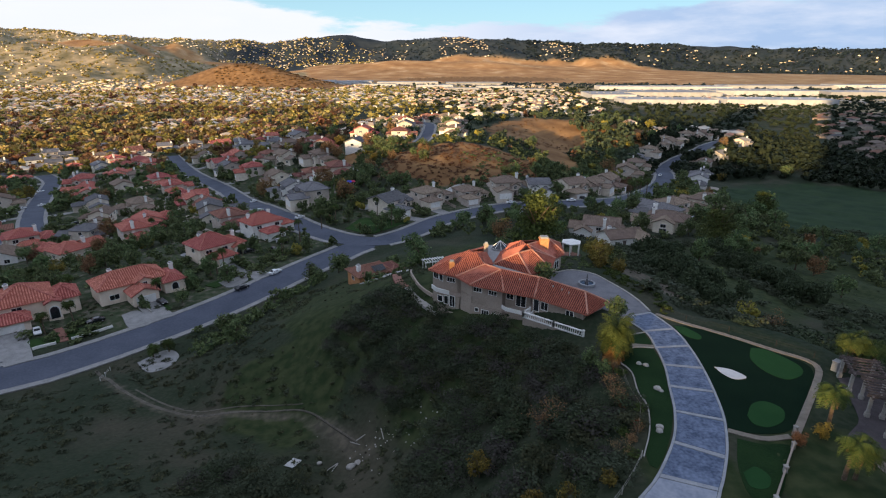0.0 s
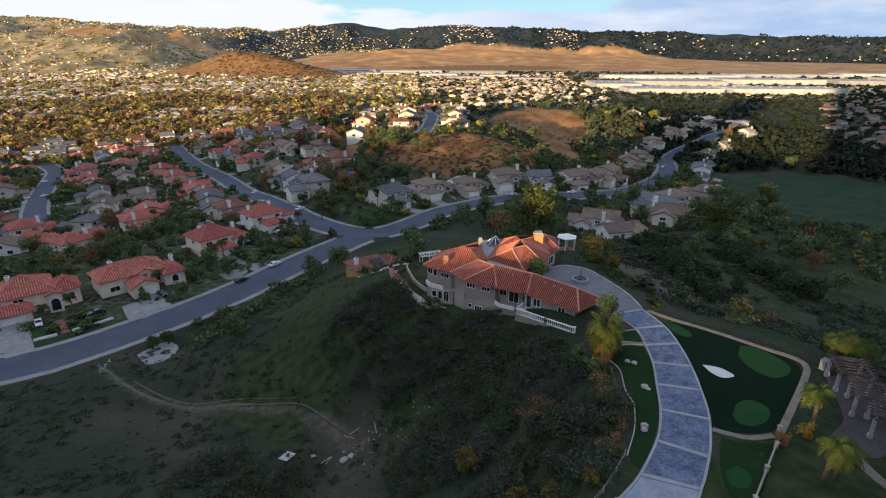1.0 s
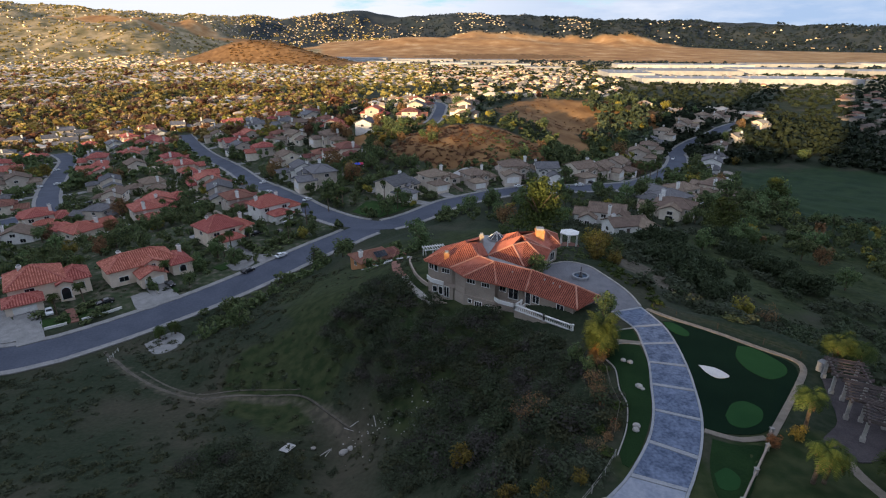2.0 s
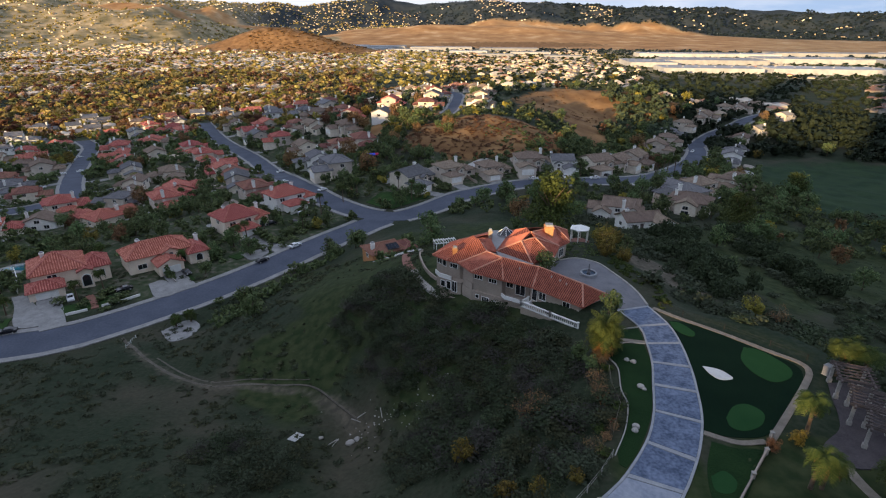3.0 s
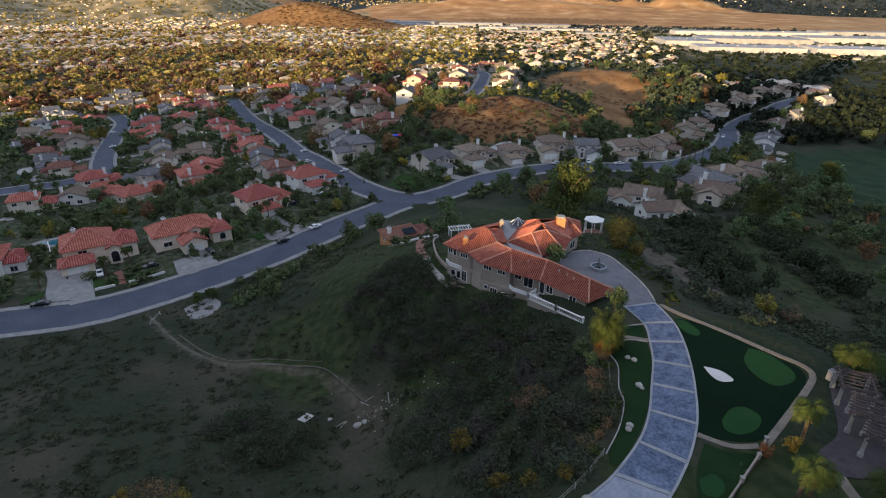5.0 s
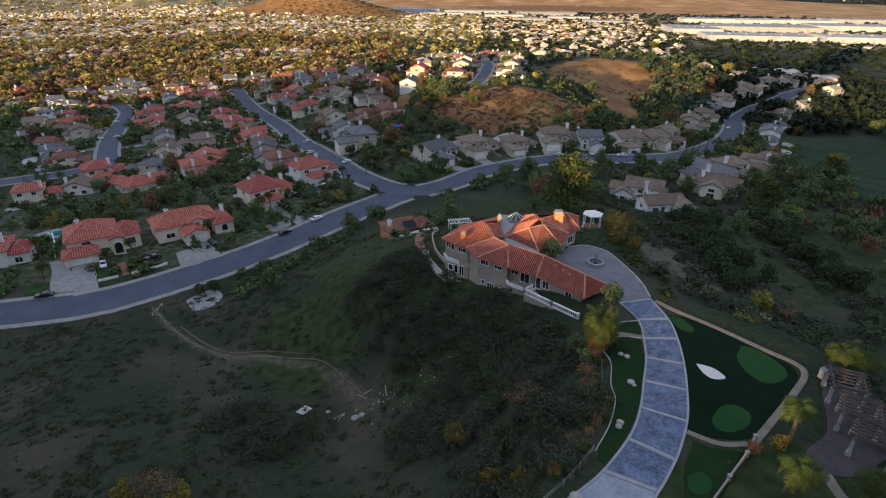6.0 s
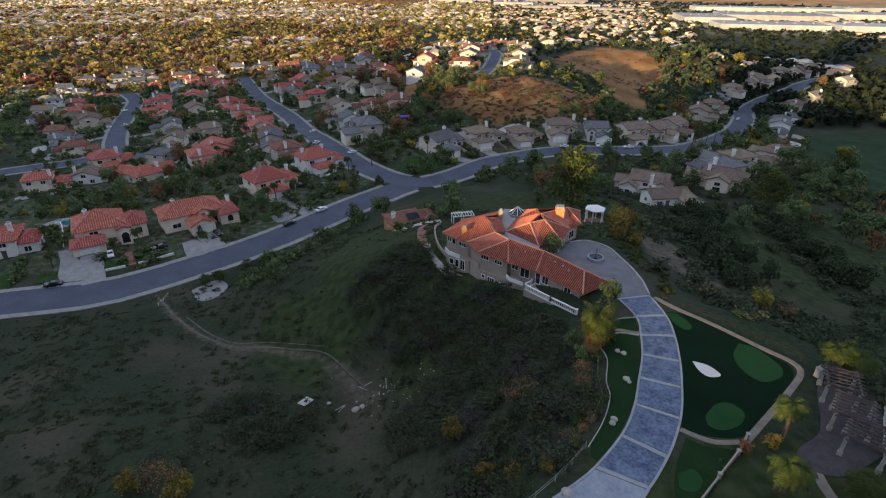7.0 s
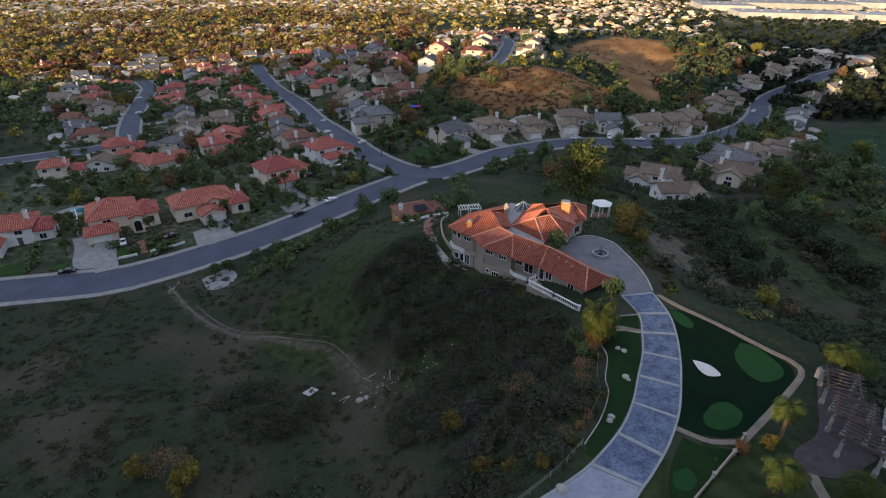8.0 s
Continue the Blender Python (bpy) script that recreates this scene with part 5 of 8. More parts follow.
# ---------------------------------------------------------------- the mansion
EAVE, RIDGE = 1.0, 3.3
PLAN = {"A": (-2.7, 92.9, 1.0), "B": (0.0, 90.6, 1.0), "D": (2.3, 89.4, 1.0), "E": (4.6, 85.7, 1.0), "G": (10.1, 82.7, 1.0), "H": (14.8, 80.3, 1.0), "K": (21.9, 74.0, 1.0), "L": (26.5, 78.6, 1.0),
        "F": (10.0, 86.9, 3.3), "I": (16.1, 83.3, 3.3), "J": (22.2, 77.5, 3.3), "C": (6.5, 93.3, 3.3), "c": (8.1, 96.0, 3.3), "f": (7.4, 89.5, 3.3), "d": (5.0, 96.2, 3.3),
        "U": (9.3, 93.0, 2.0), "M": (15.3, 87.9, 2.0), "P": (19.5, 90.5, 2.0), "p": (21.3, 96.1, 2.0), "Q": (23.6, 98.7, 2.0), "O": (13.6, 92.0, 4.5), "N": (15.7, 95.3, 5.0), "S": (16.3, 93.8, 4.5),
        "R": (21.0, 101.7, 4.0), "n": (15.0, 97.7, 5.0), "h": (18.8, 86.2, 1.0), "g": (12.8, 89.8, 1.0), "a": (0.5, 99.5, 1.0), "u": (11.0, 98.5, 2.2), "v": (12.5, 104.0, 2.0), "r": (24.0, 105.0, 2.0), "q": (8.6, 104.0, 1.7)}
SLOPES = ["EGF", "DEFf", "GHIF", "HKJI", "KLJ", "LhIJ", "hgFI", "ABCd", "BDfC", "daA", "fUcC", "UMO", "MPSO", "PpS", "pQRN", "pNS", "QrR", "rvnR", "vun", "unN", "uUON", "Ccd", "aqcd"]
mansion = thing("mansion", pose(0, 0, 0), "long cream stucco mansion with terracotta tile roofs on the ridge", "house")
for k, s in enumerate(SLOPES):
    poly = [PLAN[c] for c in s]
    if len(set(poly)) < 3:
        continue
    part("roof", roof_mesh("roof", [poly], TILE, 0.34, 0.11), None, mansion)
part("ridge_tiles", ridge_caps([[PLAN[c] for c in s] for s in ("EGF", "GHIF", "HKJI", "KLJ", "DEFf", "ABCd", "BDfC", "UMO", "MPSO", "PpS", "QrR", "pQRN")], 0.15), TILE_CAP, mansion)
part("flat_roof", mesh_of("flat_roof", [(9.0, 92.9, 2.05), (11.2, 98.6, 2.25), (12.4, 103.6, 2.1), (8.5, 103.6, 2.1), (8.4, 99.5, 2.1), (8.0, 95.5, 2.1)] + [(9.0, 92.9, 1.6), (11.2, 98.6, 1.6), (12.4, 103.6, 1.6), (8.5, 103.6, 1.6), (8.4, 99.5, 1.6), (8.0, 95.5, 1.6)],
                             [(0, 1, 2, 3, 4, 5)] + [(k, 6 + k, 6 + (k + 1) % 6, (k + 1) % 6) for k in range(6)], FLAT_ROOF), None, mansion)
part("flat_roof", mesh_of("flat_roof", [(9.1, 93.0, 2.02), (10.2, 90.0, 1.6), (15.2, 86.9, 1.6), (15.6, 87.9, 2.02), (9.1, 93.0, 1.4), (10.2, 90.0, 1.2), (15.2, 86.9, 1.2), (15.6, 87.9, 1.4)],
                             [(0, 1, 2, 3), (0, 4, 5, 1), (1, 5, 6, 2), (2, 6, 7, 3), (3, 7, 4, 0)], FLAT_ROOF), None, mansion)


def prism(points, z0, z1):
    bm = bmesh.new()
    lo, hi = [bm.verts.new((x, y, z0)) for x, y in points], [bm.verts.new((x, y, z1)) for x, y in points]
    bm.faces.new(hi)
    bm.faces.new(list(reversed(lo)))
    for k in range(len(points)):
        j = (k + 1) % len(points)
        bm.faces.new((lo[k], lo[j], hi[j], hi[k]))
    bmesh.ops.recalc_face_normals(bm, faces=bm.faces)
    return bm


part("flat_roof", prism([(7.2, 90.2), (12.8, 88.8), (15.4, 88.4), (10.2, 93.2), (9.6, 97.5), (8.0, 97.0)], -1.0, 1.7), FLAT_ROOF, mansion)
part("wall", prism([(5.0, 86.1), (10.0, 83.4), (10.6, 84.4), (14.6, 82.1), (18.0, 85.9), (12.8, 89.4), (8.6, 91.0), (3.2, 89.2)], -7, 0.92), STUCCO, mansion)
part("wall", prism([(14.6, 81.2), (21.6, 75.3), (25.6, 78.8), (18.6, 85.6)], -4.0, 0.92), STUCCO, mansion)
part("wall", prism([(0.5, 91.0), (2.6, 89.9), (8.0, 90.6), (9.3, 98.0), (2.0, 98.5), (-1.9, 93.3)], -8, 0.92), STUCCO, mansion)
part("wall", prism([(9.8, 93.2), (15.2, 88.7), (19.0, 91.0), (20.8, 96.2), (23.0, 99.0), (23.3, 104.2), (13.0, 103.4), (10.0, 100.5)], -3.5, 1.95), STUCCO, mansion)
part("base_wall", prism([(3.1, 88.0), (4.7, 85.9), (10.0, 83.0), (12.0, 83.0), (11.0, 86), (5, 89)], -8, -2.6), STUCCO, mansion)


def facade(p0, p1, rows, parent=None):
    """Windows along a wall from p0 to p1: distance along it, sill height, width, height, bars."""
    ang = math.degrees(math.atan2(p1[1] - p0[1], p1[0] - p0[0]))
    d = Vector((p1[0] - p0[0], p1[1] - p0[1], 0)).normalized()
    for s, z, w, h, bars in rows:
        fr = window(parent or mansion, 0, 0, 0, w, h, bars=bars)
        fr.matrix_local = pose(p0[0] + d.x * s, p0[1] + d.y * s, z, 0, 0, ang)


facade((5.0, 86.1), (10.0, 83.4), [(1.1, -0.25, 1.5, 0.75, 2), (3.9, -0.3, 1.4, 0.7, 2)])
facade((4.7, 85.88), (10.0, 82.98), [(2.9, -4.5, 1.3, 1.2, 2), (1.3, -3.8, 0.6, 0.6, 0), (4.6, -4.6, 0.8, 1.0, 1)])
facade((10.6, 84.4), (14.6, 82.1), [(0.9, -0.9, 1.2, 1.2, 1), (2.9, -1.8, 1.7, 2.1, 1)])
facade((14.6, 81.2), (21.6, 75.3), [(0.9, -1.5, 0.9, 2.0, 0), (2.4, -0.9, 1.2, 1.3, 1), (6.9, -0.9, 1.2, 1.2, 1)])
facade((-1.9, 93.3), (0.5, 91.0), [(0.9, -0.6, 1.1, 1.1, 1), (2.2, -0.7, 0.8, 1.2, 0)])
facade((0.5, 91.0), (2.6, 89.9), [(1.1, -0.5, 1.5, 0.8, 2)])
facade((-1.1, 90.75), (2.9, 88.15), [(0.7, -4.2, 0.9, 1.1, 0), (2.0, -4.4, 0.8, 1.5, 0), (3.3, -4.6, 1.0, 2.0, 1)])
facade((15.2, 88.7), (19.0, 91.0), [(1.5, -0.6, 1.4, 1.4, 1), (3.2, -0.9, 1.0, 2.0, 0)])
facade((19.0, 91.0), (20.8, 96.2), [(1.5, -0.9, 1.2, 2.1, 0), (3.7, -0.5, 1.3, 1.4, 1)])
facade((20.8, 96.2), (23.0, 99.0), [(1.7, -0.6, 1.5, 1.5, 1)])
# lower storey and balcony of the end wing
part("wall", prism([(-1.1, 90.8), (2.9, 88.2), (4.2, 89.8), (0.8, 93.0)], -8, -2.5), STUCCO, mansion)


def rail_line(points, z0, z1, mat, name, thick=0.18, parent=None):
    """A solid parapet along a line of plan points."""
    bm = bmesh.new()
    for (ax, ay), (bx, by) in zip(points[:-1], points[1:]):
        d = Vector((bx - ax, by - ay, 0))
        m = Matrix.Translation(((ax + bx) / 2, (ay + by) / 2, (z0 + z1) / 2)) @ Matrix.Rotation(math.atan2(d.y, d.x), 4, "Z") @ Matrix.Diagonal((d.length + thick, thick, z1 - z0, 1))
        bmesh.ops.create_cube(bm, size=1.0, matrix=m)
    return part(name, bm, mat, parent or mansion)


rail_line([(-2.0, 92.2), (-1.2, 90.7), (1.0, 89.3)], -2.5, -1.7, WHITE, "balcony_parapet")
rail_line([(-0.9, 89.7), (3.4, 87.0), (3.9, 87.4)], -6.6, -5.4, STUCCO, "terrace_wall")
rail_line([(3.4, 88.0), (4.9, 85.9)], -2.6, -1.3, STUCCO, "balcony_parapet")
rail_line([(10.0, 83.0), (10.5, 82.0), (14.3, 79.8), (14.9, 80.9)], -2.2, -1.55, WHITE, "balcony_parapet")
part("balcony_floor", prism([(10.0, 83.0), (10.5, 82.0), (14.3, 79.8), (15.2, 81.4), (11, 84)], -2.5, -2.15), STUCCO, mansion)
part("base_wall", prism([(8.4, 82.6), (10.6, 80.9), (11.6, 82.0), (10.0, 83.6)], -8, -3.4), STUCCO, mansion)
part("base_wall", prism([(11.0, 81.9), (14.2, 80.0), (15.0, 81.4), (11.6, 84)], -8, -2.5), STUCCO, mansion)
part("terrace", prism([(13.0, 79.6), (21.3, 72.9), (22.4, 74.4), (21.6, 76.2), (14.7, 81.3)], -6.5, -2.1), STUCCO, mansion)


def balustrade(points, z0):
    """White turned balusters between posts under a rail."""
    ob = thing("balustrade", pose(0, 0, 0), "white balustrade of turned balusters on the terrace edge", "balustrade")
    for (ax, ay), (bx, by) in zip(points[:-1], points[1:]):
        d = Vector((bx - ax, by - ay, 0))
        ang = math.atan2(d.y, d.x)
        n = int(d.length / 0.34)
        bm = bmesh.new()
        for zz, h, w in ((z0, 0.14, 0.3), (z0 + 0.86, 0.14, 0.3)):
            m = Matrix.Translation(((ax + bx) / 2, (ay + by) / 2, zz + h / 2)) @ Matrix.Rotation(ang, 4, "Z") @ Matrix.Diagonal((d.length, w, h, 1))
            bmesh.ops.create_cube(bm, size=1.0, matrix=m)
        part("rail", bm, WHITE, ob)
        bal = bmesh.new()
        for r0, r1, z in ((0.05, 0.09, 0.1), (0.09, 0.05, 0.35), (0.05, 0.07, 0.62)):
            bmesh.ops.create_cone(bal, cap_ends=False, segments=6, radius1=r0, radius2=r1, depth=0.26, matrix=Matrix.Translation((0, 0, z + 0.14)))
        me = bpy.data.meshes.new("baluster")
        bal.to_mesh(me)
        bal.free()
        me.materials.append(WHITE)
        for k in range(1, n):
            o = part("baluster", me, None, ob)
            o.location = (ax + d.x * k / n, ay + d.y * k / n, z0)
        for x, y in ((ax, ay), (bx, by)):
            part("post", boxes((x - 0.14, y - 0.14, z0 - 0.1, x + 0.14, y + 0.14, z0 + 1.08), (x - 0.18, y - 0.18, z0 + 1.04, x + 0.18, y + 0.18, z0 + 1.14)), WHITE, ob)


balustrade([(14.3, 80.9), (13.0, 79.5), (17.3, 76.0), (21.2, 72.85)], -2.1)
chimney(mansion, 1.6, 91.9, 0.5, 2.9, BRICK, 0.85)
chimney(mansion, 8.1, 96.2, 1.5, 4.9, STUCCO, 0.7)
chimney(mansion, 19.3, 98.2, 2.0, 5.4, BRICK, 1.6)
def slope_height(keys, x, y):
    a, b, c = (Vector(PLAN[k]) for k in keys)
    n = (b - a).cross(c - a)
    return a.z - (n.x * (x - a.x) + n.y * (y - a.y)) / n.z


for x, y, keys in ((17.8, 80.6, "HKI"), (19.9, 78.4, "HKI"), (19.0, 79.4, "HKI"), (12.9, 83.9, "GHF")):
    bm = bmesh.new()
    bmesh.ops.create_cone(bm, cap_ends=True, segments=8, radius1=0.13, radius2=0.13, depth=0.6, matrix=Matrix.Translation((x, y, slope_height(keys, x, y) + 0.12)))
    part("roof_vent", bm, STONE, mansion)
# glass lantern over the hall
bm = bmesh.new()
bmesh.ops.create_cone(bm, cap_ends=True, segments=8, radius1=1.7, radius2=0.05, depth=1.3, matrix=Matrix.Translation((11.3, 100.9, 3.2)))
sky_light = part("skylight", bm, GLASS, mansion, "eight-sided glass roof lantern")
for k in range(8):
    a = 6.283 * k / 8
    p0, p1 = Vector((11.3 + 1.72 * math.cos(a), 100.9 + 1.72 * math.sin(a), 2.58)), Vector((11.3, 100.9, 3.9))
    bm = bmesh.new()
    bmesh.ops.create_cone(bm, cap_ends=True, segments=5, radius1=0.06, radius2=0.06, depth=(p1 - p0).length, matrix=Matrix.Translation((p0 + p1) / 2) @ (p1 - p0).to_track_quat("Z", "Y").to_matrix().to_4x4())
    part("glazing_bar", bm, WHITE, sky_light)
part("skylight_kerb", prism([(11.3 + 1.8 * math.cos(6.283 * k / 8), 100.9 + 1.8 * math.sin(6.283 * k / 8)) for k in range(8)], 1.9, 2.55), FLAT_ROOF, mansion)


# ---------------------------------------------------------------- garden things
def fountain(x, y):
    z = height(x, y) + 0.11
    ob = thing("fountain", pose(x, y, z), "round stone fountain with a low basin and pedestal in the court", "fountain")
    bm = bmesh.new()
    rim = [(1.45, 0), (1.5, 0.55), (1.42, 0.62), (1.2, 0.6), (1.15, 0.25), (0.0, 0.25)]
    n = 24
    rings = [[bm.verts.new((r * math.cos(6.2832 * k / n), r * math.sin(6.2832 * k / n), h)) for k in range(n)] for r, h in rim[:-1]]
    for a, b in zip(rings[:-1], rings[1:]):
        for k in range(n):
            bm.faces.new((a[k], a[(k + 1) % n], b[(k + 1) % n], b[k]))
    bm.faces.new(rings[-1])
    part("basin", bm, BAND, ob)
    bm = bmesh.new()
    bmesh.ops.create_cone(bm, cap_ends=True, segments=24, radius1=1.16, radius2=1.16, depth=0.06, matrix=Matrix.Translation((0, 0, 0.42)))
    part("water", bm, GLASS, ob)
    bm = bmesh.new()
    for r0, r1, z0, z1 in ((0.42, 0.3, 0.2, 0.8), (0.2, 0.16, 0.8, 1.25), (0.16, 0.5, 1.25, 1.4), (0.14, 0.09, 1.4, 2.2)):
        bmesh.ops.create_cone(bm, cap_ends=True, segments=12, radius1=r0, radius2=r1, depth=z1 - z0, matrix=Matrix.Translation((0, 0, (z0 + z1) / 2)))
    part("pedestal", bm, TILE_GREY, ob, "dark stone pedestal")


fountain(25.7, 89.3)


def gazebo(x, y, z):
    ob = thing("gazebo", pose(x, y, z, 0, 0, 12), "white six-post garden gazebo with a flat faceted roof", "gazebo")
    n, r = 6, 1.95
    pts = [(r * math.cos(6.2832 * k / n), r * math.sin(6.2832 * k / n)) for k in range(n)]
    for px, py in pts:
        bm = boxes((px - 0.09, py - 0.09, -0.6, px + 0.09, py + 0.09, 2.95), (px - 0.14, py - 0.14, 0, px + 0.14, py + 0.14, 0.2), (px - 0.14, py - 0.14, 2.75, px + 0.14, py + 0.14, 2.95))
        part("post", bm, WHITE, ob)
    bm = bmesh.new()
    rings = [[bm.verts.new((r * s * math.cos(6.2832 * k / n), r * s * math.sin(6.2832 * k / n), h)) for k in range(n)] for s, h in ((1.05, 2.92), (1.16, 3.05), (1.16, 3.18), (0.5, 3.5))]
    for a, b in zip(rings[:-1], rings[1:]):
        for k in range(n):
            bm.faces.new((a[k], a[(k + 1) % n], b[(k + 1) % n], b[k]))
    bm.faces.new(rings[-1])
    bm.faces.new(list(reversed(rings[0])))
    part("roof", bm, WHITE, ob)
    part("floor", prism([(1.25 * a, 1.25 * b) for a, b in pts], -0.5, 0.05), CLAY_WALK, ob)


gazebo(28.1, 112.3, -3.3)
kerb("brick_walk", [(-11.5, 132), (-10.6, 124), (-10.0, 115), (-8.6, 107), (-7.2, 103)], 3.2, 0.1, CLAY_WALK, "curving red brick garden walk on the hilltop", "path")
kerb("stone_walk", [(-7.2, 103), (-5.6, 98.5), (-3.2, 94.5), (-1.5, 91.5)], 2.4, 0.1, STONE, "pale flagstone garden walk below the mansion", "path")
kerb("garden_wall", [(-8.3, 131), (-7.6, 122), (-7.2, 113), (-6.0, 106), (-4.6, 101), (-2.6, 97), (-1.4, 95)], 0.3, 0.7, STUCCO, "low curving stucco garden wall beside the walk", "wall")


def pavilion(x, y):
    """A white open timber deck rail with a low roof frame behind the mansion."""
    z = height(x, y)
    ob = thing("garden_arbour", pose(x, y, z, 0, 0, 20), "white painted garden arbour with an arched top behind the mansion", "arbour")
    for sx in (-2.6, 0, 2.6):
        for sy in (-1.2, 1.2):
            part("post", boxes((sx - 0.08, sy - 0.08, -0.6, sx + 0.08, sy + 0.08, 2.1)), WHITE, ob)
    for sy in (-1.2, 1.2):
        part("beam", boxes((-2.9, sy - 0.1, 2.1, 2.9, sy + 0.1, 2.3)), WHITE, ob)
    for k in range(9):
        part("slat", boxes((-2.7 + 0.675 * k - 0.06, -1.6, 2.3, -2.7 + 0.675 * k + 0.06, 1.6, 2.42)), WHITE, ob)


pavilion(-2.2, 127)


def boulder(x, y, s, seed):
    bm = bmesh.new()
    bmesh.ops.create_icosphere(bm, subdivisions=2, radius=s)
    for v in bm.verts:
        v.co *= 1 + 0.35 * noise.noise(v.co * 2.2 / s * 0.4 + Vector((seed, 0, 0)))
        v.co.z *= 0.65
    ob = part("boulder", bm, STONE)
    ob.matrix_world = pose(x, y, height(x, y) + s * 0.3, 0, 0, seed * 50)
    return tagged(ob, "pale weathered boulder lying on the side lawn", "rock", "boulders on the lawn")


for k, (x, y, s) in enumerate(((25.5, 61.5, 0.38), (26.2, 61.0, 0.42), (25.7, 55.7, 0.45), (26.0, 55.2, 0.28), (23.2, 48.4, 0.42), (22.9, 47.7, 0.35), (17.3, 37.6, 0.6))):
    boulder(x, y, s, k + 1)


def wall_fence(points, z1, label, mat, post):
    ob = thing("boundary_wall", pose(0, 0, 0), label, "wall")
    for (ax, ay), (bx, by) in zip(points[:-1], points[1:]):
        d = Vector((bx - ax, by - ay, 0))
        za = height((ax + bx) / 2, (ay + by) / 2)
        m = Matrix.Translation(((ax + bx) / 2, (ay + by) / 2, za + z1 / 2 - 0.2)) @ Matrix.Rotation(math.atan2(d.y, d.x), 4, "Z") @ Matrix.Diagonal((d.length, 0.16, z1 + 0.4, 1))
        bm = bmesh.new()
        bmesh.ops.create_cube(bm, size=1.0, matrix=m)
        part("panel", bm, mat, ob)
    for x, y in points:
        z = height(x, y)
        part("post", boxes((x - 0.15, y - 0.15, z - 0.4, x + 0.15, y + 0.15, z + z1 + 0.12), (x - 0.2, y - 0.2, z + z1 + 0.1, x + 0.2, y + 0.2, z + z1 + 0.2)), post, ob)


kerb("brick_walk_steps", [(-1.5, 91.5), (-0.6, 89.6)], 1.8, 0.1, STONE, "pale stone step below the mansion", "path")
wall_fence([(37.2, 47.6), (35.4, 45.0), (32.4, 41.4), (29.4, 37.8), (26.2, 34.2)], 0.6, "low stucco boundary wall with capped posts below the putting lawn", STUCCO, STONE)


def post_fence(points, label, mat=None):
    """Thin white posts and a rail."""
    ob = thing("rail_fence", pose(0, 0, 0), label, "fence")
    for (ax, ay), (bx, by) in zip(points[:-1], points[1:]):
        a, b = Vector((ax, ay, height(ax, ay) + 0.9)), Vector((bx, by, height(bx, by) + 0.9))
        for dz in (0, -0.4):
            bm = bmesh.new()
            d = b - a
            bmesh.ops.create_cone(bm, cap_ends=True, segments=6, radius1=0.016, radius2=0.016, depth=d.length, matrix=Matrix.Translation((a + b) / 2 + Vector((0, 0, dz))) @ d.to_track_quat("Z", "Y").to_matrix().to_4x4())
            part("rail", bm, mat or WHITE, ob)
    for x, y in points:
        z = height(x, y)
        part("post", boxes((x - 0.035, y - 0.035, z - 0.4, x + 0.035, y + 0.035, z + 1.0)), mat or WHITE, ob)


post_fence([(19.6, 43.6), (18.0, 41.2), (16.2, 38.9), (14.2, 36.6), (12.0, 34.2)], "white painted rail fence along the top of the slope", STONE)
post_fence([(23.0, 66.5), (22.3, 62.5), (22.6, 59.0), (22.1, 55.0), (22.2, 51.5), (20.6, 47.5)], "thin weathered rail fence beside the side lawn", GRAVEL)
post_fence([(34.5, 77.0), (37.0, 74.2), (41.6, 70.4), (46.0, 66.2), (49.2, 63.0)], "dark slender rail fence along the gravel path", RUBBER)

# ---------------------------------------------------------------- trees and scrub
def leaf_cloud(seed, count, radius, tall, leaf, clumps=10, base=0.0, droop=0.0):
    """Small leaf blades gathered in clumps round a crown's limbs. Returns verts (n*4, 3)."""
    r = np.random.RandomState(seed)
    c = r.normal(size=(clumps, 3))
    c /= np.linalg.norm(c, axis=1)[:, None]
    c *= r.uniform(0.35, 0.8, (clumps, 1))
    size = r.uniform(0.28, 0.5, clumps)
    k = r.randint(0, clumps, count)
    d = r.normal(size=(count, 3))
    d /= np.linalg.norm(d, axis=1)[:, None]
    p = c[k] + d * size[k, None] * r.uniform(0.55, 1.0, (count, 1))
    nrm = d + r.normal(size=(count, 3)) * 0.5 + np.array([0, 0, 0.25])
    nrm /= np.linalg.norm(nrm, axis=1)[:, None]
    p = p * np.array([radius, radius, tall / 2]) + np.array([0, 0, base + tall / 2])
    a = np.cross(nrm, r.normal(size=(count, 3)))
    a /= np.linalg.norm(a, axis=1)[:, None] + 1e-9
    b = np.cross(nrm, a)
    s = leaf * r.uniform(0.6, 1.3, (count, 1))
    q = np.stack([p - a * s - b * s * 0.6, p + a * s * 0.8 - b * s * 0.8, p + a * s + b * s * 0.6, p - a * s * 0.7 + b * s], 1)
    return q.reshape(-1, 3)


def quad_mesh(name, verts, mat):
    me = bpy.data.meshes.new(name)
    n = len(verts) // 4
    me.vertices.add(4 * n)
    me.vertices.foreach_set("co", np.asarray(verts, np.float32).ravel())
    me.loops.add(4 * n)
    me.loops.foreach_set("vertex_index", np.arange(4 * n, dtype=np.int32))
    me.polygons.add(n)
    me.polygons.foreach_set("loop_start", np.arange(0, 4 * n, 4, dtype=np.int32))
    me.update(calc_edges=True)
    me.materials.append(mat)
    return me


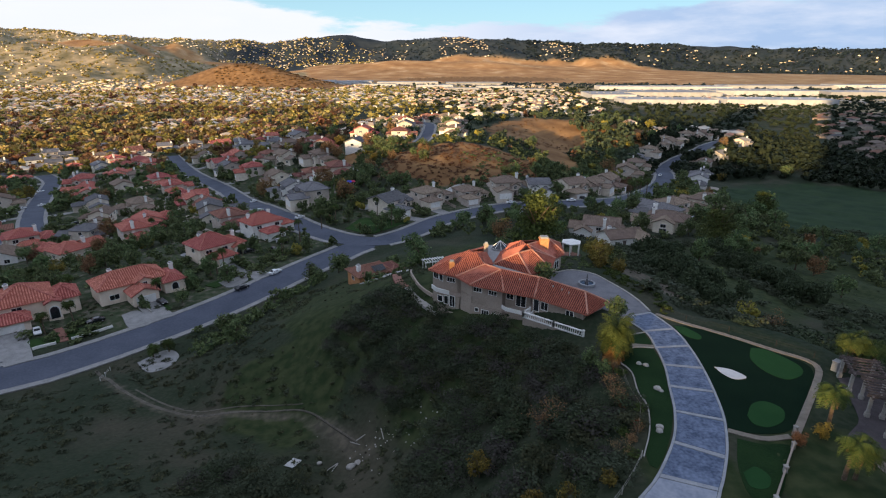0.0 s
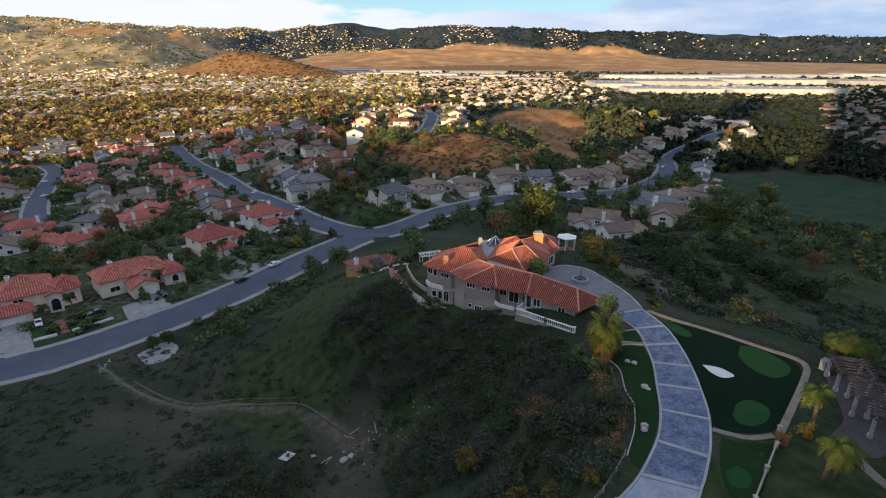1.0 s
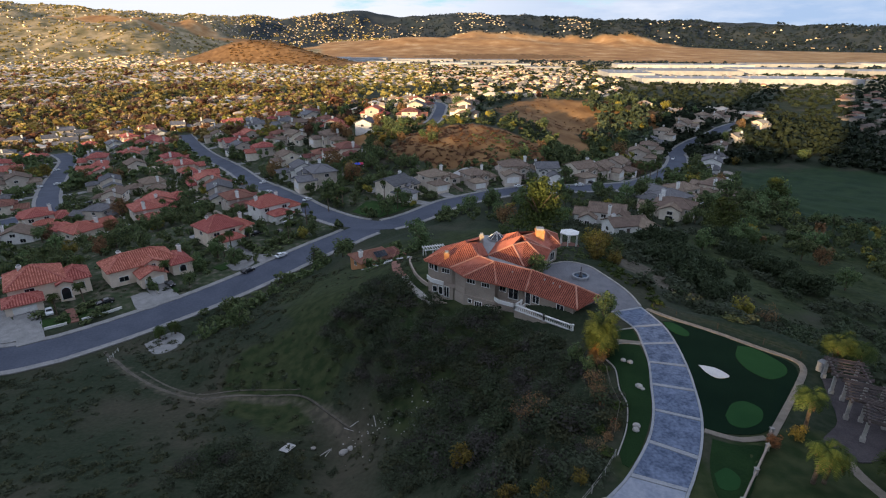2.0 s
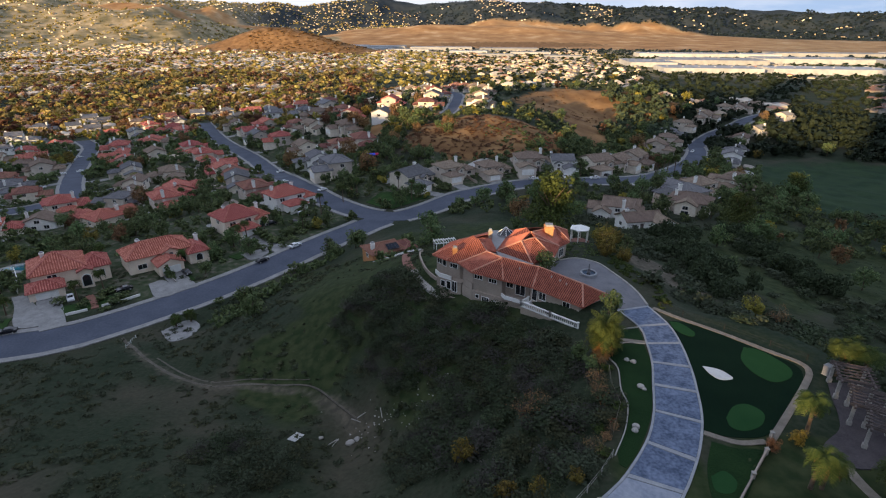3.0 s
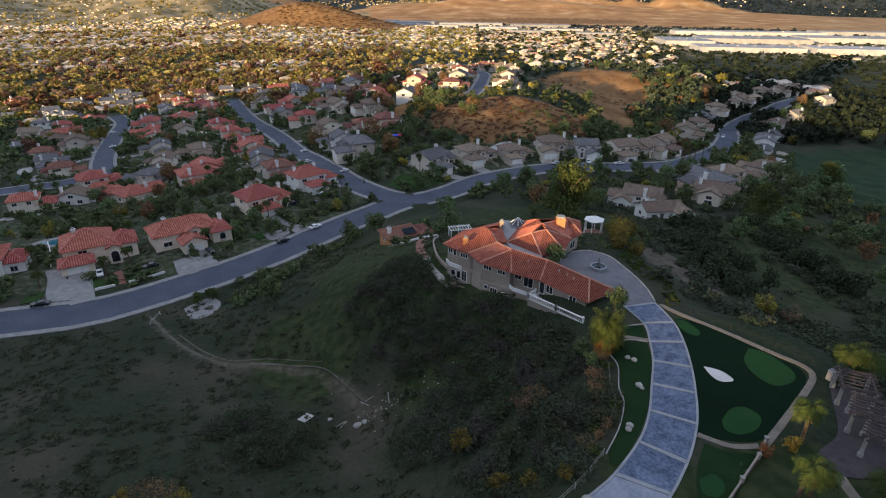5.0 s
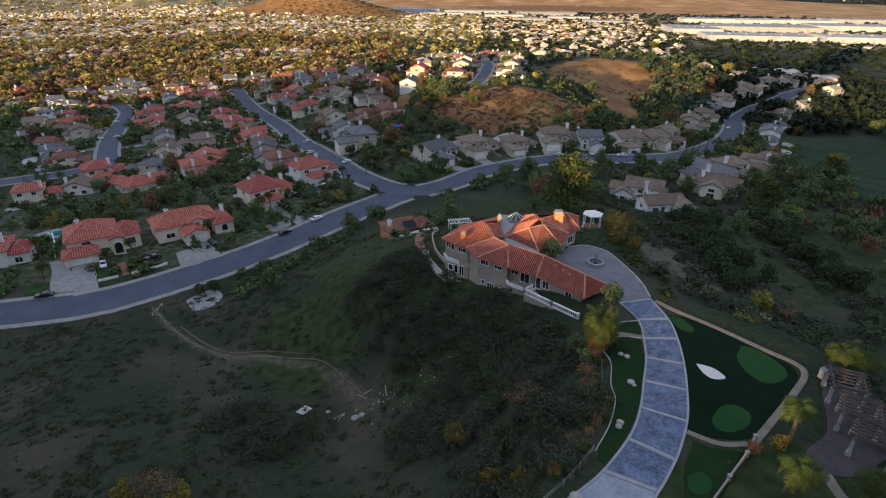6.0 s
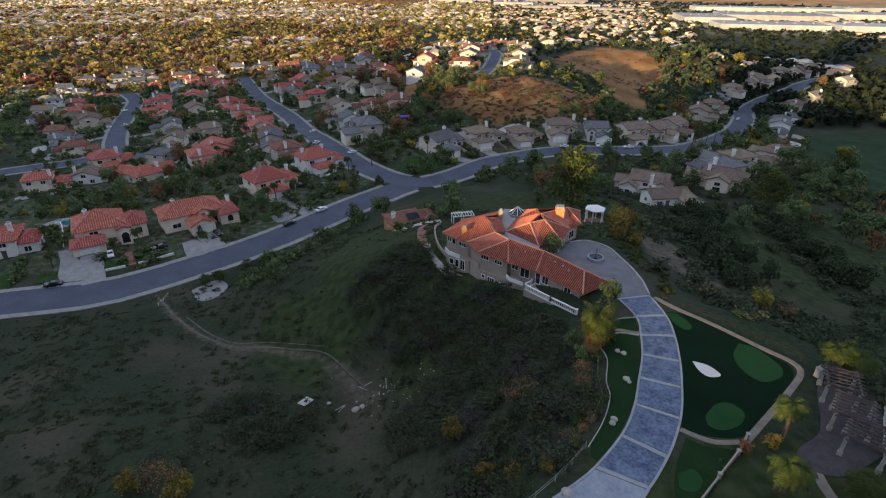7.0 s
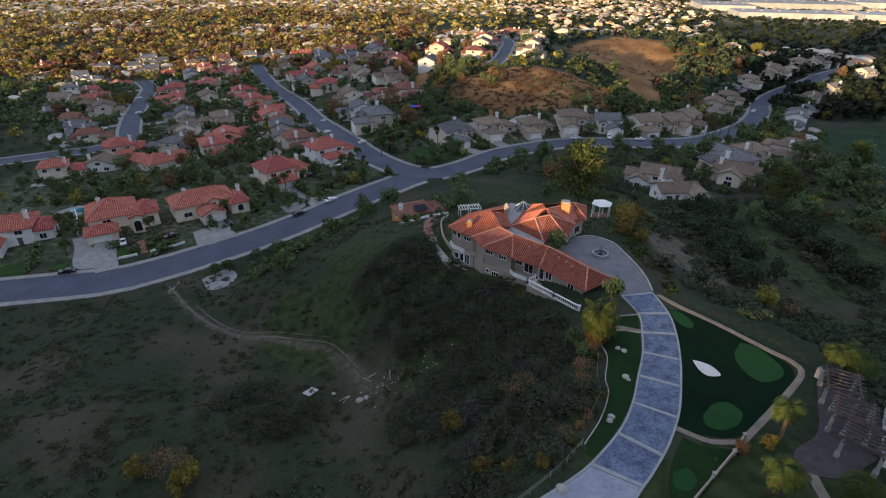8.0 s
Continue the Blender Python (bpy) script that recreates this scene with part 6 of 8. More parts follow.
def trunk_mesh(seed, tall, r0, limbs=5, spread=1.6):
    bm = bmesh.new()
    rnd = random.Random(seed)

    def limb(a, b, ra, rb):
        d = b - a
        m = Matrix.Translation((a + b) / 2) @ d.to_track_quat("Z", "Y").to_matrix().to_4x4()
        bmesh.ops.create_cone(bm, cap_ends=True, segments=7, radius1=ra, radius2=rb, depth=d.length, matrix=m)

    top = Vector((rnd.uniform(-0.3, 0.3), rnd.uniform(-0.3, 0.3), tall * 0.55))
    limb(Vector((0, 0, -0.4)), top, r0, r0 * 0.65)
    for k in range(limbs):
        ang = 6.28 * k / limbs + rnd.uniform(-0.4, 0.4)
        a = top * rnd.uniform(0.7, 1.0)
        b = a + Vector((math.cos(ang) * spread, math.sin(ang) * spread, tall * rnd.uniform(0.2, 0.42)))
        limb(a, b, r0 * 0.45, r0 * 0.12)
    return bm


TREES = {}


def tree(kind, x, y, scale=1.0, z=None, turn=None):
    """A tree of a kind at a plan place; all of a kind share their meshes."""
    spec = {
        "oak": ("tree", 8, LEAF_OAK, "broad dark green tree with a rounded uneven crown"),
        "yellow": ("tree", 8, LEAF_YELLOW, "small tree with yellow-green autumn leaves"),
        "rust": ("tree", 9, LEAF_RUST, "bare-looking tree with rusty brown autumn leaves"),
        "pine": ("pine_tree", 14, LEAF_PINE, "tall spreading pine with dense green needles"),
        "twig": ("shrub", 8, LEAF_TWIG, "wispy half-bare shrub of tan-brown twigs on the slope"),
        "cypress": ("cypress_tree", 9, LEAF_OAK, "slim dark column-shaped cypress"),
    }
    rnd = random.Random(int(x * 13 + y * 7))
    base = kind.split("_")[0]
    name, tall, leafm, label = spec[base]
    if turn is None:
        turn = rnd.uniform(0, 360)
    m = pose(x, y, height(x, y) - 0.1 if z is None else z, 0, 0, turn) @ Matrix.Diagonal((scale, scale, scale * rnd.uniform(0.9, 1.12), 1))
    if kind in TREES:
        ob = copy_thing(TREES[kind], Matrix.Identity(4))
        ob.matrix_basis = m
        return ob
    ob = thing(name, m, label, "shrub" if base == "twig" else "tree", "" if base == "twig" else "trees among the houses")
    s = sum(map(ord, kind))
    if base == "cypress":
        q = leaf_cloud(s, 420, 0.95, tall, 0.3, 14, 0.3)
        tr = trunk_mesh(s, tall * 0.8, 0.14, 3, 0.3)
    elif base == "twig":
        q = leaf_cloud(s, 330, tall * 0.5, tall * 0.9, 0.14, 22, tall * 0.15)
        tr = trunk_mesh(s, tall, 0.16, 16, tall * 0.34)
    elif base == "pine":
        q = np.vstack([leaf_cloud(s + k, 1300, 6.6 - 1.0 * k, 4.4, 0.18, 26, 1.8 + 2.1 * k) for k in range(4)])
        tr = trunk_mesh(s, tall * 0.9, 0.4, 7, 3.4)
    else:
        q = leaf_cloud(s, 1000, tall * 0.46, tall * 0.92, 0.24, 24, tall * 0.10)
        tr = trunk_mesh(s, tall, 0.24, 6, tall * 0.24)
    part("trunk", tr, BARK, ob)
    part("crown", quad_mesh("crown", q, leafm), None, ob)
    TREES[kind] = ob
    return ob


def frond_quads(seed, count, length, lift=0.75, blades=19):
    """Feather fronds arching from one point: narrow drooping blades along both sides of a rib."""
    r = np.random.RandomState(seed)
    out = []
    for k in range(count):
        ang = 6.283 * k / count * 2.4 + r.uniform(-0.2, 0.2)
        up = r.uniform(-0.25, 1.35) * lift
        d = np.array([math.cos(ang), math.sin(ang), 0])
        side = np.array([-d[1], d[0], 0])
        L = length * r.uniform(0.75, 1.1)

        def rib(t):
            return d * L * t * (1 - 0.2 * t) + np.array([0, 0, L * (up * t - 0.95 * t * t)])

        for j in range(blades):
            t = (j + 0.6) / blades
            a, b = rib(t - 0.017), rib(t + 0.017)
            w = L * 0.30 * math.sin(3.1 * min(1.0, 0.12 + 0.86 * t)) + 0.08
            for sgn in (-1, 1):
                tip = rib(t) + side * sgn * w * 0.85 + d * w * 0.55 + np.array([0, 0, -w * r.uniform(0.25, 0.75)])
                out += [a, b, tip + (b - a) * 0.2, tip - (b - a) * 0.2]
        out += [rib(0.0) + side * 0.03, rib(0.5) + side * 0.025, rib(0.5) - side * 0.025, rib(0.0) - side * 0.03]
        out += [rib(0.5) + side * 0.025, rib(0.98), rib(0.98), rib(0.5) - side * 0.025]
    return np.array(out)


def palm(x, y, tall, kind="feather", scale=1.0, label="", turn=0.0, z=None):
    key = ("palm", kind, round(tall, 1))
    m = pose(x, y, height(x, y) - 0.2 if z is None else z, 0, 0, turn) @ Matrix.Scale(scale, 4)
    if key in TREES:
        ob = copy_thing(TREES[key], Matrix.Identity(4))
        ob.matrix_basis = m
        if label:
            ob["label"] = label
        return ob
    ob = thing("palm_tree", m, label or "tall palm with a slim trunk and drooping feather fronds", "palm", "palms")
    bm = bmesh.new()
    n = 8
    for k in range(n):
        z0, z1 = tall * k / n, tall * (k + 1) / n
        r0 = 0.24 - 0.09 * k / n
        bmesh.ops.create_cone(bm, cap_ends=True, segments=9, radius1=r0 * 0.92, radius2=r0 * 1.06, depth=z1 - z0 + 0.02, matrix=Matrix.Translation((0.35 * (z0 / tall) ** 2, 0, (z0 + z1) / 2)))
    part("trunk", bm, BARK, ob)
    if kind == "stout":
        q = np.vstack([frond_quads(int(tall * 10) + k, 34, 2.6 - 0.25 * k, 1.25 - 0.3 * k) + np.array([0.3, 0, tall - 0.75 * k]) for k in range(3)])
        part("crown", quad_mesh("crown", q, LEAF_PALM), None, ob)
        d = np.vstack([frond_quads(int(tall * 10) + 5 + k, 18, 1.5, -0.9) + np.array([0.25, 0, tall - 1.6 - 0.9 * k]) for k in range(3)])
        part("dry_skirt", quad_mesh("dry_skirt", d, DEAD_FROND), None, ob, "dry brown hanging fronds")
        TREES[key] = ob
        return ob
    q = frond_quads(int(tall * 10), 40, 2.2) + np.array([0.35, 0, tall])
    part("crown", quad_mesh("crown", q, LEAF_PALM), None, ob)
    d = frond_quads(int(tall * 10) + 5, 8, 1.2, -0.7) + np.array([0.35, 0, tall - 0.15])
    part("dry_skirt", quad_mesh("dry_skirt", d, LEAF_RUST), None, ob, "dry brown hanging fronds")
    TREES[key] = ob
    return ob


FORECOURTS = ((-118, 124), (-110, 118.5), (-126, 130.5), (-112, 116), (-88, 140))


def clear_of_works(x, y, house=10, road=5.0):
    """False on roads, houses, the drive, the court and the lawns."""
    if road_gap(x, y) < road or near_any(x, y, HOUSE_SPOTS, house) or near_any(x, y, FORECOURTS, 7.5):
        return False
    if 8 < x < 60 and 20 < y < 118:
        if near_line(np.array([float(x)]), np.array([float(y)]), np.c_[DRIVE[::4], 0 * DRIVE[::4, 0]])[0][0] < 8:
            return False
        if math.hypot(x - 40, y - 59) < 17 or math.hypot(x - 24, y - 90) < 17:
            return False
    return True


WORKS = ((500, 1265, 200, 95, 10, -4), (735, 1250, 230, 95, 11, -5), (430, 1470, 110, 150, 11, -3), (620, 1560, 250, 130, 11, -4), (900, 1610, 270, 120, 12, -6), (1180, 1560, 240, 100, 10, -8),
         (720, 1860, 420, 90, 11, -3), (1130, 1930, 360, 90, 11, -5), (1430, 1690, 280, 100, 10, -8), (1560, 1980, 400, 90, 10, -7), (-420, 2330, 260, 90, 10, 3), (-140, 2260, 240, 80, 10, 2), (120, 2200, 220, 80, 10, 0),
         (-250, 2100, 150, 60, 8, 3), (-30, 2010, 130, 60, 8, 2), (180, 1950, 130, 60, 8, 0), (60, 1820, 110, 50, 8, 0), (260, 1750, 110, 50, 8, -2), (-560, 2430, 200, 70, 9, 4), (-380, 2180, 110, 50, 8, 3))


def bare(x, y):
    far, side = math.hypot(x, y), math.atan2(x, y)
    return (math.hypot((x - 10) / 45, (y - 318) / 40) < 1 or math.hypot((x - 80) / 42, (y - 470) / 65) < 1 or math.hypot((x - 80) / 13, (y - 380) / 55) < 1 or math.hypot((x - 230) / 80, (y - 275) / 115) < 1.05
            or any(math.hypot((x - kx) / (rx * 1.3), (y - ky) / (ry * 1.5)) < 1 for kx, ky, h, rx, ry in KNOLLS) or (2350 < far < 3550 and -0.26 < side < 0.78)
            or any(math.hypot((x - b[0]) / b[2], (y - b[1]) / b[3]) < 1 for b in DRY_BANKS) or any(math.hypot((x - w[0]) / (w[2] * 0.62), (y - w[1]) / (w[3] * 0.8)) < 1.15 for w in WORKS))


rng = random.Random(4)
# single trees that stand out
tree("pine", 27, 148, 1.5, turn=20)
tree("oak_2", -43, 164, 0.85)
tree("oak_3", -40, 160, 0.7)
tree("pine_b", 92, 173, 1.1)
tree("pine_c", 152, 250, 1.25)
for x, y, s in ((128, 228, 1.4), (155, 250, 1.5), (120, 205, 1.3), (140, 260, 1.3), (36, 104, 0.5), (38, 110, 0.55), (39, 116, 0.6)):
    tree("oak_%d" % (int(x) % 3), x, y, s)
count = 0
KINDS = ("oak_0", "oak_1", "oak_2", "oak_3", "oak_4", "yellow_1", "yellow_2", "rust_1")
while count < 190:
    x, y = rng.uniform(-260, 200), rng.uniform(112, 330)
    if abs(x - 30) < 32 and y < 146 or -150 < x < -60 and road_gap(x, y) < 14:
        continue
    inside = abs(x - 5) < 45 and 60 < y < 180
    if inside and rng.random() < 0.7:
        continue
    if x / (y + 1) > 0.85 or x / (y + 1) < -1.1 or not clear_of_works(x, y, 14 if x < -55 and y < 250 else 11, 4):
        continue
    if x > 100 and y > 180 and math.hypot((x - 230) / 75, (y - 270) / 110) < 1.1:
        continue
    if math.hypot((x - 12) / 45, (y - 312) / 35) < 1.1 and rng.random() < 0.9:
        continue
    if math.hypot((x + 24) / 18, (y - 118) / 36) < 1 or math.hypot(x + 69, y - 116) < 11:
        continue
    k = rng.choice(KINDS[:5]) if rng.random() < 0.88 else rng.choice(KINDS)
    tree(k, x, y, rng.uniform(0.5, 1.1))
    count += 1


# larger trees of the gardens, among the roofs of the western and the eastern streets
rng = random.Random(44)
for n, (x0, x1, y0, y1) in ((80, (-350, -30, 215, 520)), (42, (-10, 270, 235, 560)), (16, (-175, -60, 150, 235))):
    count = tries = 0
    while count < n and tries < 6000:
        tries += 1
        x, y = rng.uniform(x0, x1), rng.uniform(y0, y1)
        if x / y < -0.95 or not clear_of_works(x, y, 11.5, 4) or bare(x, y) or (40 < x < 175 and y > 300 and 0.55 * y < 0.835 * x - 60):
            continue
        u = rng.random()
        tree("oak_%d" % rng.randint(0, 4) if u < 0.66 else ("rust_1" if u < 0.86 else rng.choice(("yellow_1", "yellow_2"))), x, y, rng.uniform(0.85, 1.4) * (1.0 if y > 240 else 0.75))
        count += 1
# oaks on the sun's side of the eastern houses
for x, y in ((203, 420), (222, 452), (240, 468), (250, 500), (268, 520), (285, 548), (300, 575), (212, 470), (232, 492)):
    if clear_of_works(x, y, 9, 3.5):
        tree("oak_%d" % (int(y) % 5), x, y, 1.35)


def woodland(name, spots, label, mat, count, leaf, seed, flat=1.0, clumps=7):
    """Many trees seen from afar, as one body of foliage. spots: x, y, z, radius, tall."""
    r = np.random.RandomState(seed)
    protos = [leaf_cloud(seed + 31 * k, count, 1.0, 1.7 * flat, leaf, clumps, 0.15) for k in range(9)]
    out = []
    for x, y, z, rad, tall in spots:
        p = protos[r.randint(9)]
        a = r.uniform(0, 6.28)
        c, s = math.cos(a), math.sin(a)
        q = np.c_[(p[:, 0] * c - p[:, 1] * s) * rad + x, (p[:, 0] * s + p[:, 1] * c) * rad + y, p[:, 2] * tall * 0.55 + z]
        out.append(q)
    ob = part(name, quad_mesh(name, np.vstack(out), mat), None)
    return tagged(ob, label, "trees", kind="stuff")


def scatter(n, rmin, rmax, amin, amax, seed, size, keep=None, up=1.0):
    r = random.Random(seed)
    pts = []
    tries = 0
    while len(pts) < n and tries < n * 12:
        tries += 1
        d = math.sqrt(r.uniform(rmin ** 2, rmax ** 2))
        a = radians(r.uniform(amin, amax))
        x, y = d * math.sin(a), d * math.cos(a)
        if keep and not keep(x, y, r):
            continue
        s = r.uniform(*size)
        pts.append((x, y, s, s * up * r.uniform(0.9, 1.4)))
    if not pts:
        return []
    z = land(np.array([p[0] for p in pts]), np.array([p[1] for p in pts]))
    return [(p[0], p[1], zz - 0.3, p[2], p[3]) for p, zz in zip(pts, z)]


def keep_mid(x, y, r):
    if y < 40:
        return False
    return clear_of_works(x, y, 9.5, 3) and not bare(x, y) and not (math.hypot((x - 12) / 42, (y - 108) / 60) < 1 or math.hypot((x + 45) / 35, (y - 95) / 55) < 1)


def keep_close(x, y, r):
    if -170 < x < -40 and y < 225 and r.random() < 0.65 or x < -60 and y < 440 and r.random() < 0.72 or -35 < x < 120 and 150 < y < 292 and r.random() < 0.5:
        return False
    return y > 40 and clear_of_works(x, y, 10.5, 2.6) and not bare(x, y) and not (math.hypot((x - 12) / 42, (y - 108) / 60) < 1 or math.hypot((x + 45) / 35, (y - 95) / 55) < 1)


mid = scatter(1150, 190, 410, -52, 50, 23, (1.2, 3.2), keep_close, 1.45) + scatter(3300, 400, 820, -52, 50, 21, (2.4, 5.0), keep_mid, 1.4) + scatter(420, 400, 800, -48, -12, 24, (4.0, 7.0), keep_mid, 1.3)
mid += scatter(70, 215, 420, -44, -12, 26, (2.6, 4.2), keep_close, 1.7)
mid += scatter(300, 410, 660, 21, 42, 27, (4.0, 7.0), keep_mid, 1.5)
mid += scatter(160, 290, 560, 14, 30, 28, (2.4, 4.4), keep_close, 1.6)
mid += scatter(330, 300, 520, 10, 26, 25, (3.0, 5.4), keep_mid, 1.5)
rnd5 = random.Random(5)
split = {"a": [], "b": [], "c": []}
for sp in mid:
    # the west takes more autumn trees, partly to paint its golden light
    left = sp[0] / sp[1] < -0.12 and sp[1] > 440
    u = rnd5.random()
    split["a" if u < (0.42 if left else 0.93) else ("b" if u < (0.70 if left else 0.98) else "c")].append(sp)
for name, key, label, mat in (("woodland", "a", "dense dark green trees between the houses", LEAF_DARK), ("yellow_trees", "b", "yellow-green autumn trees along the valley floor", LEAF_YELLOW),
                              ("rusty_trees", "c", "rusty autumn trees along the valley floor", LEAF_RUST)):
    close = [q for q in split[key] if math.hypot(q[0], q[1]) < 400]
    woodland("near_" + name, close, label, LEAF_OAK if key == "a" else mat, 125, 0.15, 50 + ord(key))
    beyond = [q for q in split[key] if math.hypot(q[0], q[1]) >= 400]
    # The one wood is split by place: darker leaves for shade, olive for sun.
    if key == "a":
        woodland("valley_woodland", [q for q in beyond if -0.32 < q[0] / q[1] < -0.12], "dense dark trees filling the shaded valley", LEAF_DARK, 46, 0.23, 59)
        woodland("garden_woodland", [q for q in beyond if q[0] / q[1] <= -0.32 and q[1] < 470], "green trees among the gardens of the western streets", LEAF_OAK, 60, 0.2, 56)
        woodland("olive_woodland", [q for q in beyond if q[0] / q[1] <= -0.32 and q[1] >= 470], "olive-green trees in the western valley, coloured as if sunlit", LEAF_OLIVE_SUNLIT, 46, 0.23, 57)
        woodland("dark_woodland", [q for q in beyond if q[0] / q[1] > 0.36], "dense dark oaks east of the street", LEAF_DEEP_SHADE, 46, 0.23, 58)
        beyond = [q for q in beyond if -0.12 <= q[0] / q[1] <= 0.36]
    else:
        beyond = [q for q in beyond if q[0] / q[1] <= 0.36]
    woodland(name, beyond, label, mat, 46, 0.23, 55 + ord(key))


def hill_bush(n, cx, cy, rx, ry, seed):
    r = random.Random(seed)
    pts = []
    while len(pts) < n:
        a, d = r.uniform(0, 6.28), math.sqrt(r.random())
        x, y = cx + rx * d * math.cos(a), cy + ry * d * math.sin(a)
        if noise.noise(Vector((x * 0.05, y * 0.05, 1.0))) > -0.5:
            s = r.uniform(0.7, 1.6)
            pts.append((x, y, s, s))
    z = land(np.array([p[0] for p in pts]), np.array([p[1] for p in pts]))
    return [(p[0], p[1], zz - 0.2, p[2], p[3]) for p, zz in zip(pts, z)]


woodland("rusty_brush", hill_bush(760, 8, 314, 46, 36, 77), "rust-brown dry brush on the sunlit hill", LEAF_RUST, 40, 0.24, 78, 0.7)
woodland("slope_brush", hill_bush(150, 84, 470, 44, 62, 81), "scattered brown brush on the dry slope", LEAF_RUST, 34, 0.26, 84, 0.7)
woodland("hill_brush", hill_bush(170, 44, 312, 36, 30, 79), "green brush in the folds of the hill", LEAF_OAK, 60, 0.22, 80)

# ---------------------------------------------------------------- planting on and below the estate
palm(22.3, 63.1, 5.0, "stout", scale=1.15, label="stout yellow-green palm with a dry skirt beside the mansion")
palm(23.2, 64.4, 3.6, "stout", scale=1.05, label="young palm growing against the larger one")
tree("oak_1", 25.6, 73.2, 0.55)
for x, y, s in ((31.4, 101, 0.5), (32.0, 104.5, 0.62), (33.0, 108, 0.7), (33.0, 112, 0.72), (35.5, 114, 0.7), (34.2, 98, 0.45)):
    tree("yellow_2", x, y, s)
for x, y, t, s in ((41.2, 48.4, 5.2, 0.92), (36.8, 39.9, 5.0, 0.9), (37.9, 40.0, 4.4, 0.85), (45.0, 40.4, 3.6, 1.15), (50.9, 59.6, 5.2, 0.92), (52.6, 60.4, 5.0, 0.95), (54.4, 60.0, 3.6, 1.15)):
    palm(x, y, t, scale=s, turn=x * 37, label="feather palm with arching green fronds beside the patio")


def shrub_patch(name, spots, label, mat, count, leaf, seed, flat=0.8, clumps=7):
    return woodland(name, spots, label, mat, count, leaf, seed, flat, clumps)


def hill_scrub(n, x0, x1, y0, y1, seed, size, keep):
    r = random.Random(seed)
    pts = []
    tries = 0
    while len(pts) < n and tries < n * 15:
        tries += 1
        x, y = r.uniform(x0, x1), r.uniform(y0, y1)
        if keep(x, y, r):
            s = r.uniform(*size)
            pts.append((x, y, s, s * r.uniform(0.85, 1.45)))
    z = land(np.array([p[0] for p in pts]), np.array([p[1] for p in pts]))
    return [(p[0], p[1], zz - 0.25, p[2], p[3]) for p, zz in zip(pts, z)]


def off_works(x, y):
    if near_line(np.array([float(x)]), np.array([float(y)]), np.c_[DRIVE[::4], 0 * DRIVE[::4, 0]])[0][0] < 10 and not x < np.interp(y, [34, 38, 41, 44, 48, 52, 60, 66], [9.5, 13.5, 16.5, 18.6, 20.6, 21.8, 22.2, 22.6]):
        return False
    if math.hypot(x - 40, y - 59) < 15.5 or math.hypot(x - 24, y - 92) < 12 or (2 < x < 28 and 74 < y < 106 and x + 1.75 * y > 152):
        return False
    if road_gap(x, y) < 3.5 or near_any(x, y, HOUSE_SPOTS, 9) or near_any(x, y, FORECOURTS, 7):
        return False
    return True


def in_dark_wood(x, y):
    """The dense oak scrub on the slope below the mansion."""
    return min(math.hypot((x + 2) / 13, (y - 82) / 8), math.hypot((x - 10) / 9, (y - 68) / 10), math.hypot((x - 6) / 12, (y - 60) / 9), math.hypot((x + 14) / 9, (y - 96) / 8), math.hypot((x + 28) / 8, (y - 62) / 7), math.hypot((x - 14) / 5, (y - 57) / 10), math.hypot((x - 18.5) / 3.6, (y - 52) / 13), math.hypot((x - 11) / 7, (y - 43) / 6))


def keep_dense(x, y, r):
    return off_works(x, y) and in_dark_wood(x, y) < 1.0 and not (abs(x + 17) < 7 and abs(y - 74) < 6) and math.hypot(x + 23.3, y - 68.3) > 5


dense = hill_scrub(690, -40, 23, 36, 105, 91, (0.9, 2.9), keep_dense)
shrub_patch("sage_scrub", dense[::5], "lighter sage scrub among the dark oaks of the ravine", LEAF_SAGE, 400, 0.05, 292, 0.6, 26)
shrub_patch("bare_scrub", dense[1::5], "mauve-brown leafless brush among the dark oaks", LEAF_BARE, 400, 0.05, 293, 0.65, 26)
shrub_patch("green_scrub", dense[2::5], "deep green scrub on the ravine slope", LEAF_SHADE, 400, 0.05, 294, 0.7, 26)
shrub_patch("oak_scrub", dense[3::5] + dense[4::5], "dense dark oak scrub on the ravine slope below the mansion", LEAF_SCRUB, 400, 0.05, 92, 0.65, 26)


def keep_open(x, y, r):
    if not off_works(x, y) or in_dark_wood(x, y) < 0.9:
        return False
    if math.hypot((x + 24) / 13, (y - 118) / 30) < 1 and r.random() < 0.93:
        return False
    if near_line(np.array([float(x)]), np.array([float(y)]), np.array([(-79, 108, 0), (-58, 92, 0), (-46, 87.5, 0), (-25, 82, 0), (-12, 71, 0)], float))[0][0] < 3:
        return False
    return noise.noise(Vector((x * 0.06, y * 0.06, 3.0))) + 0.35 * r.uniform(-1, 1) > -0.12


low = hill_scrub(2700, -120, 14, 22, 150, 93, (0.45, 1.5), keep_open)
shrub_patch("low_scrub", low[::2], "low grey-green scrub scattered over the open slope", LEAF_SAGE, 60, 0.13, 94, 0.42, 16)
shrub_patch("dark_low_scrub", low[1::2], "low dark scrub scattered over the open slope", LEAF_SCRUB, 60, 0.13, 95, 0.42, 16)


def grassy(x, y):
    """The open grass between the two oak belts of the eastern slope, and beyond them."""
    return y > 92 and (62 < x - 0.08 * (y - 130) < 79 and y < 165 or x > 91 and 112 < y < 200)


def keep_right(x, y, r):
    if not off_works(x, y) or x < 36 and y < 100 or math.hypot((x - 39.5) / 6, (y - 101) / 13) < 1 and r.random() < 0.85:
        return False
    if grassy(x, y):
        return r.random() < 0.05
    return noise.noise(Vector((x * 0.035, y * 0.035, 8.0))) + 0.3 * r.uniform(-1, 1) > -0.3


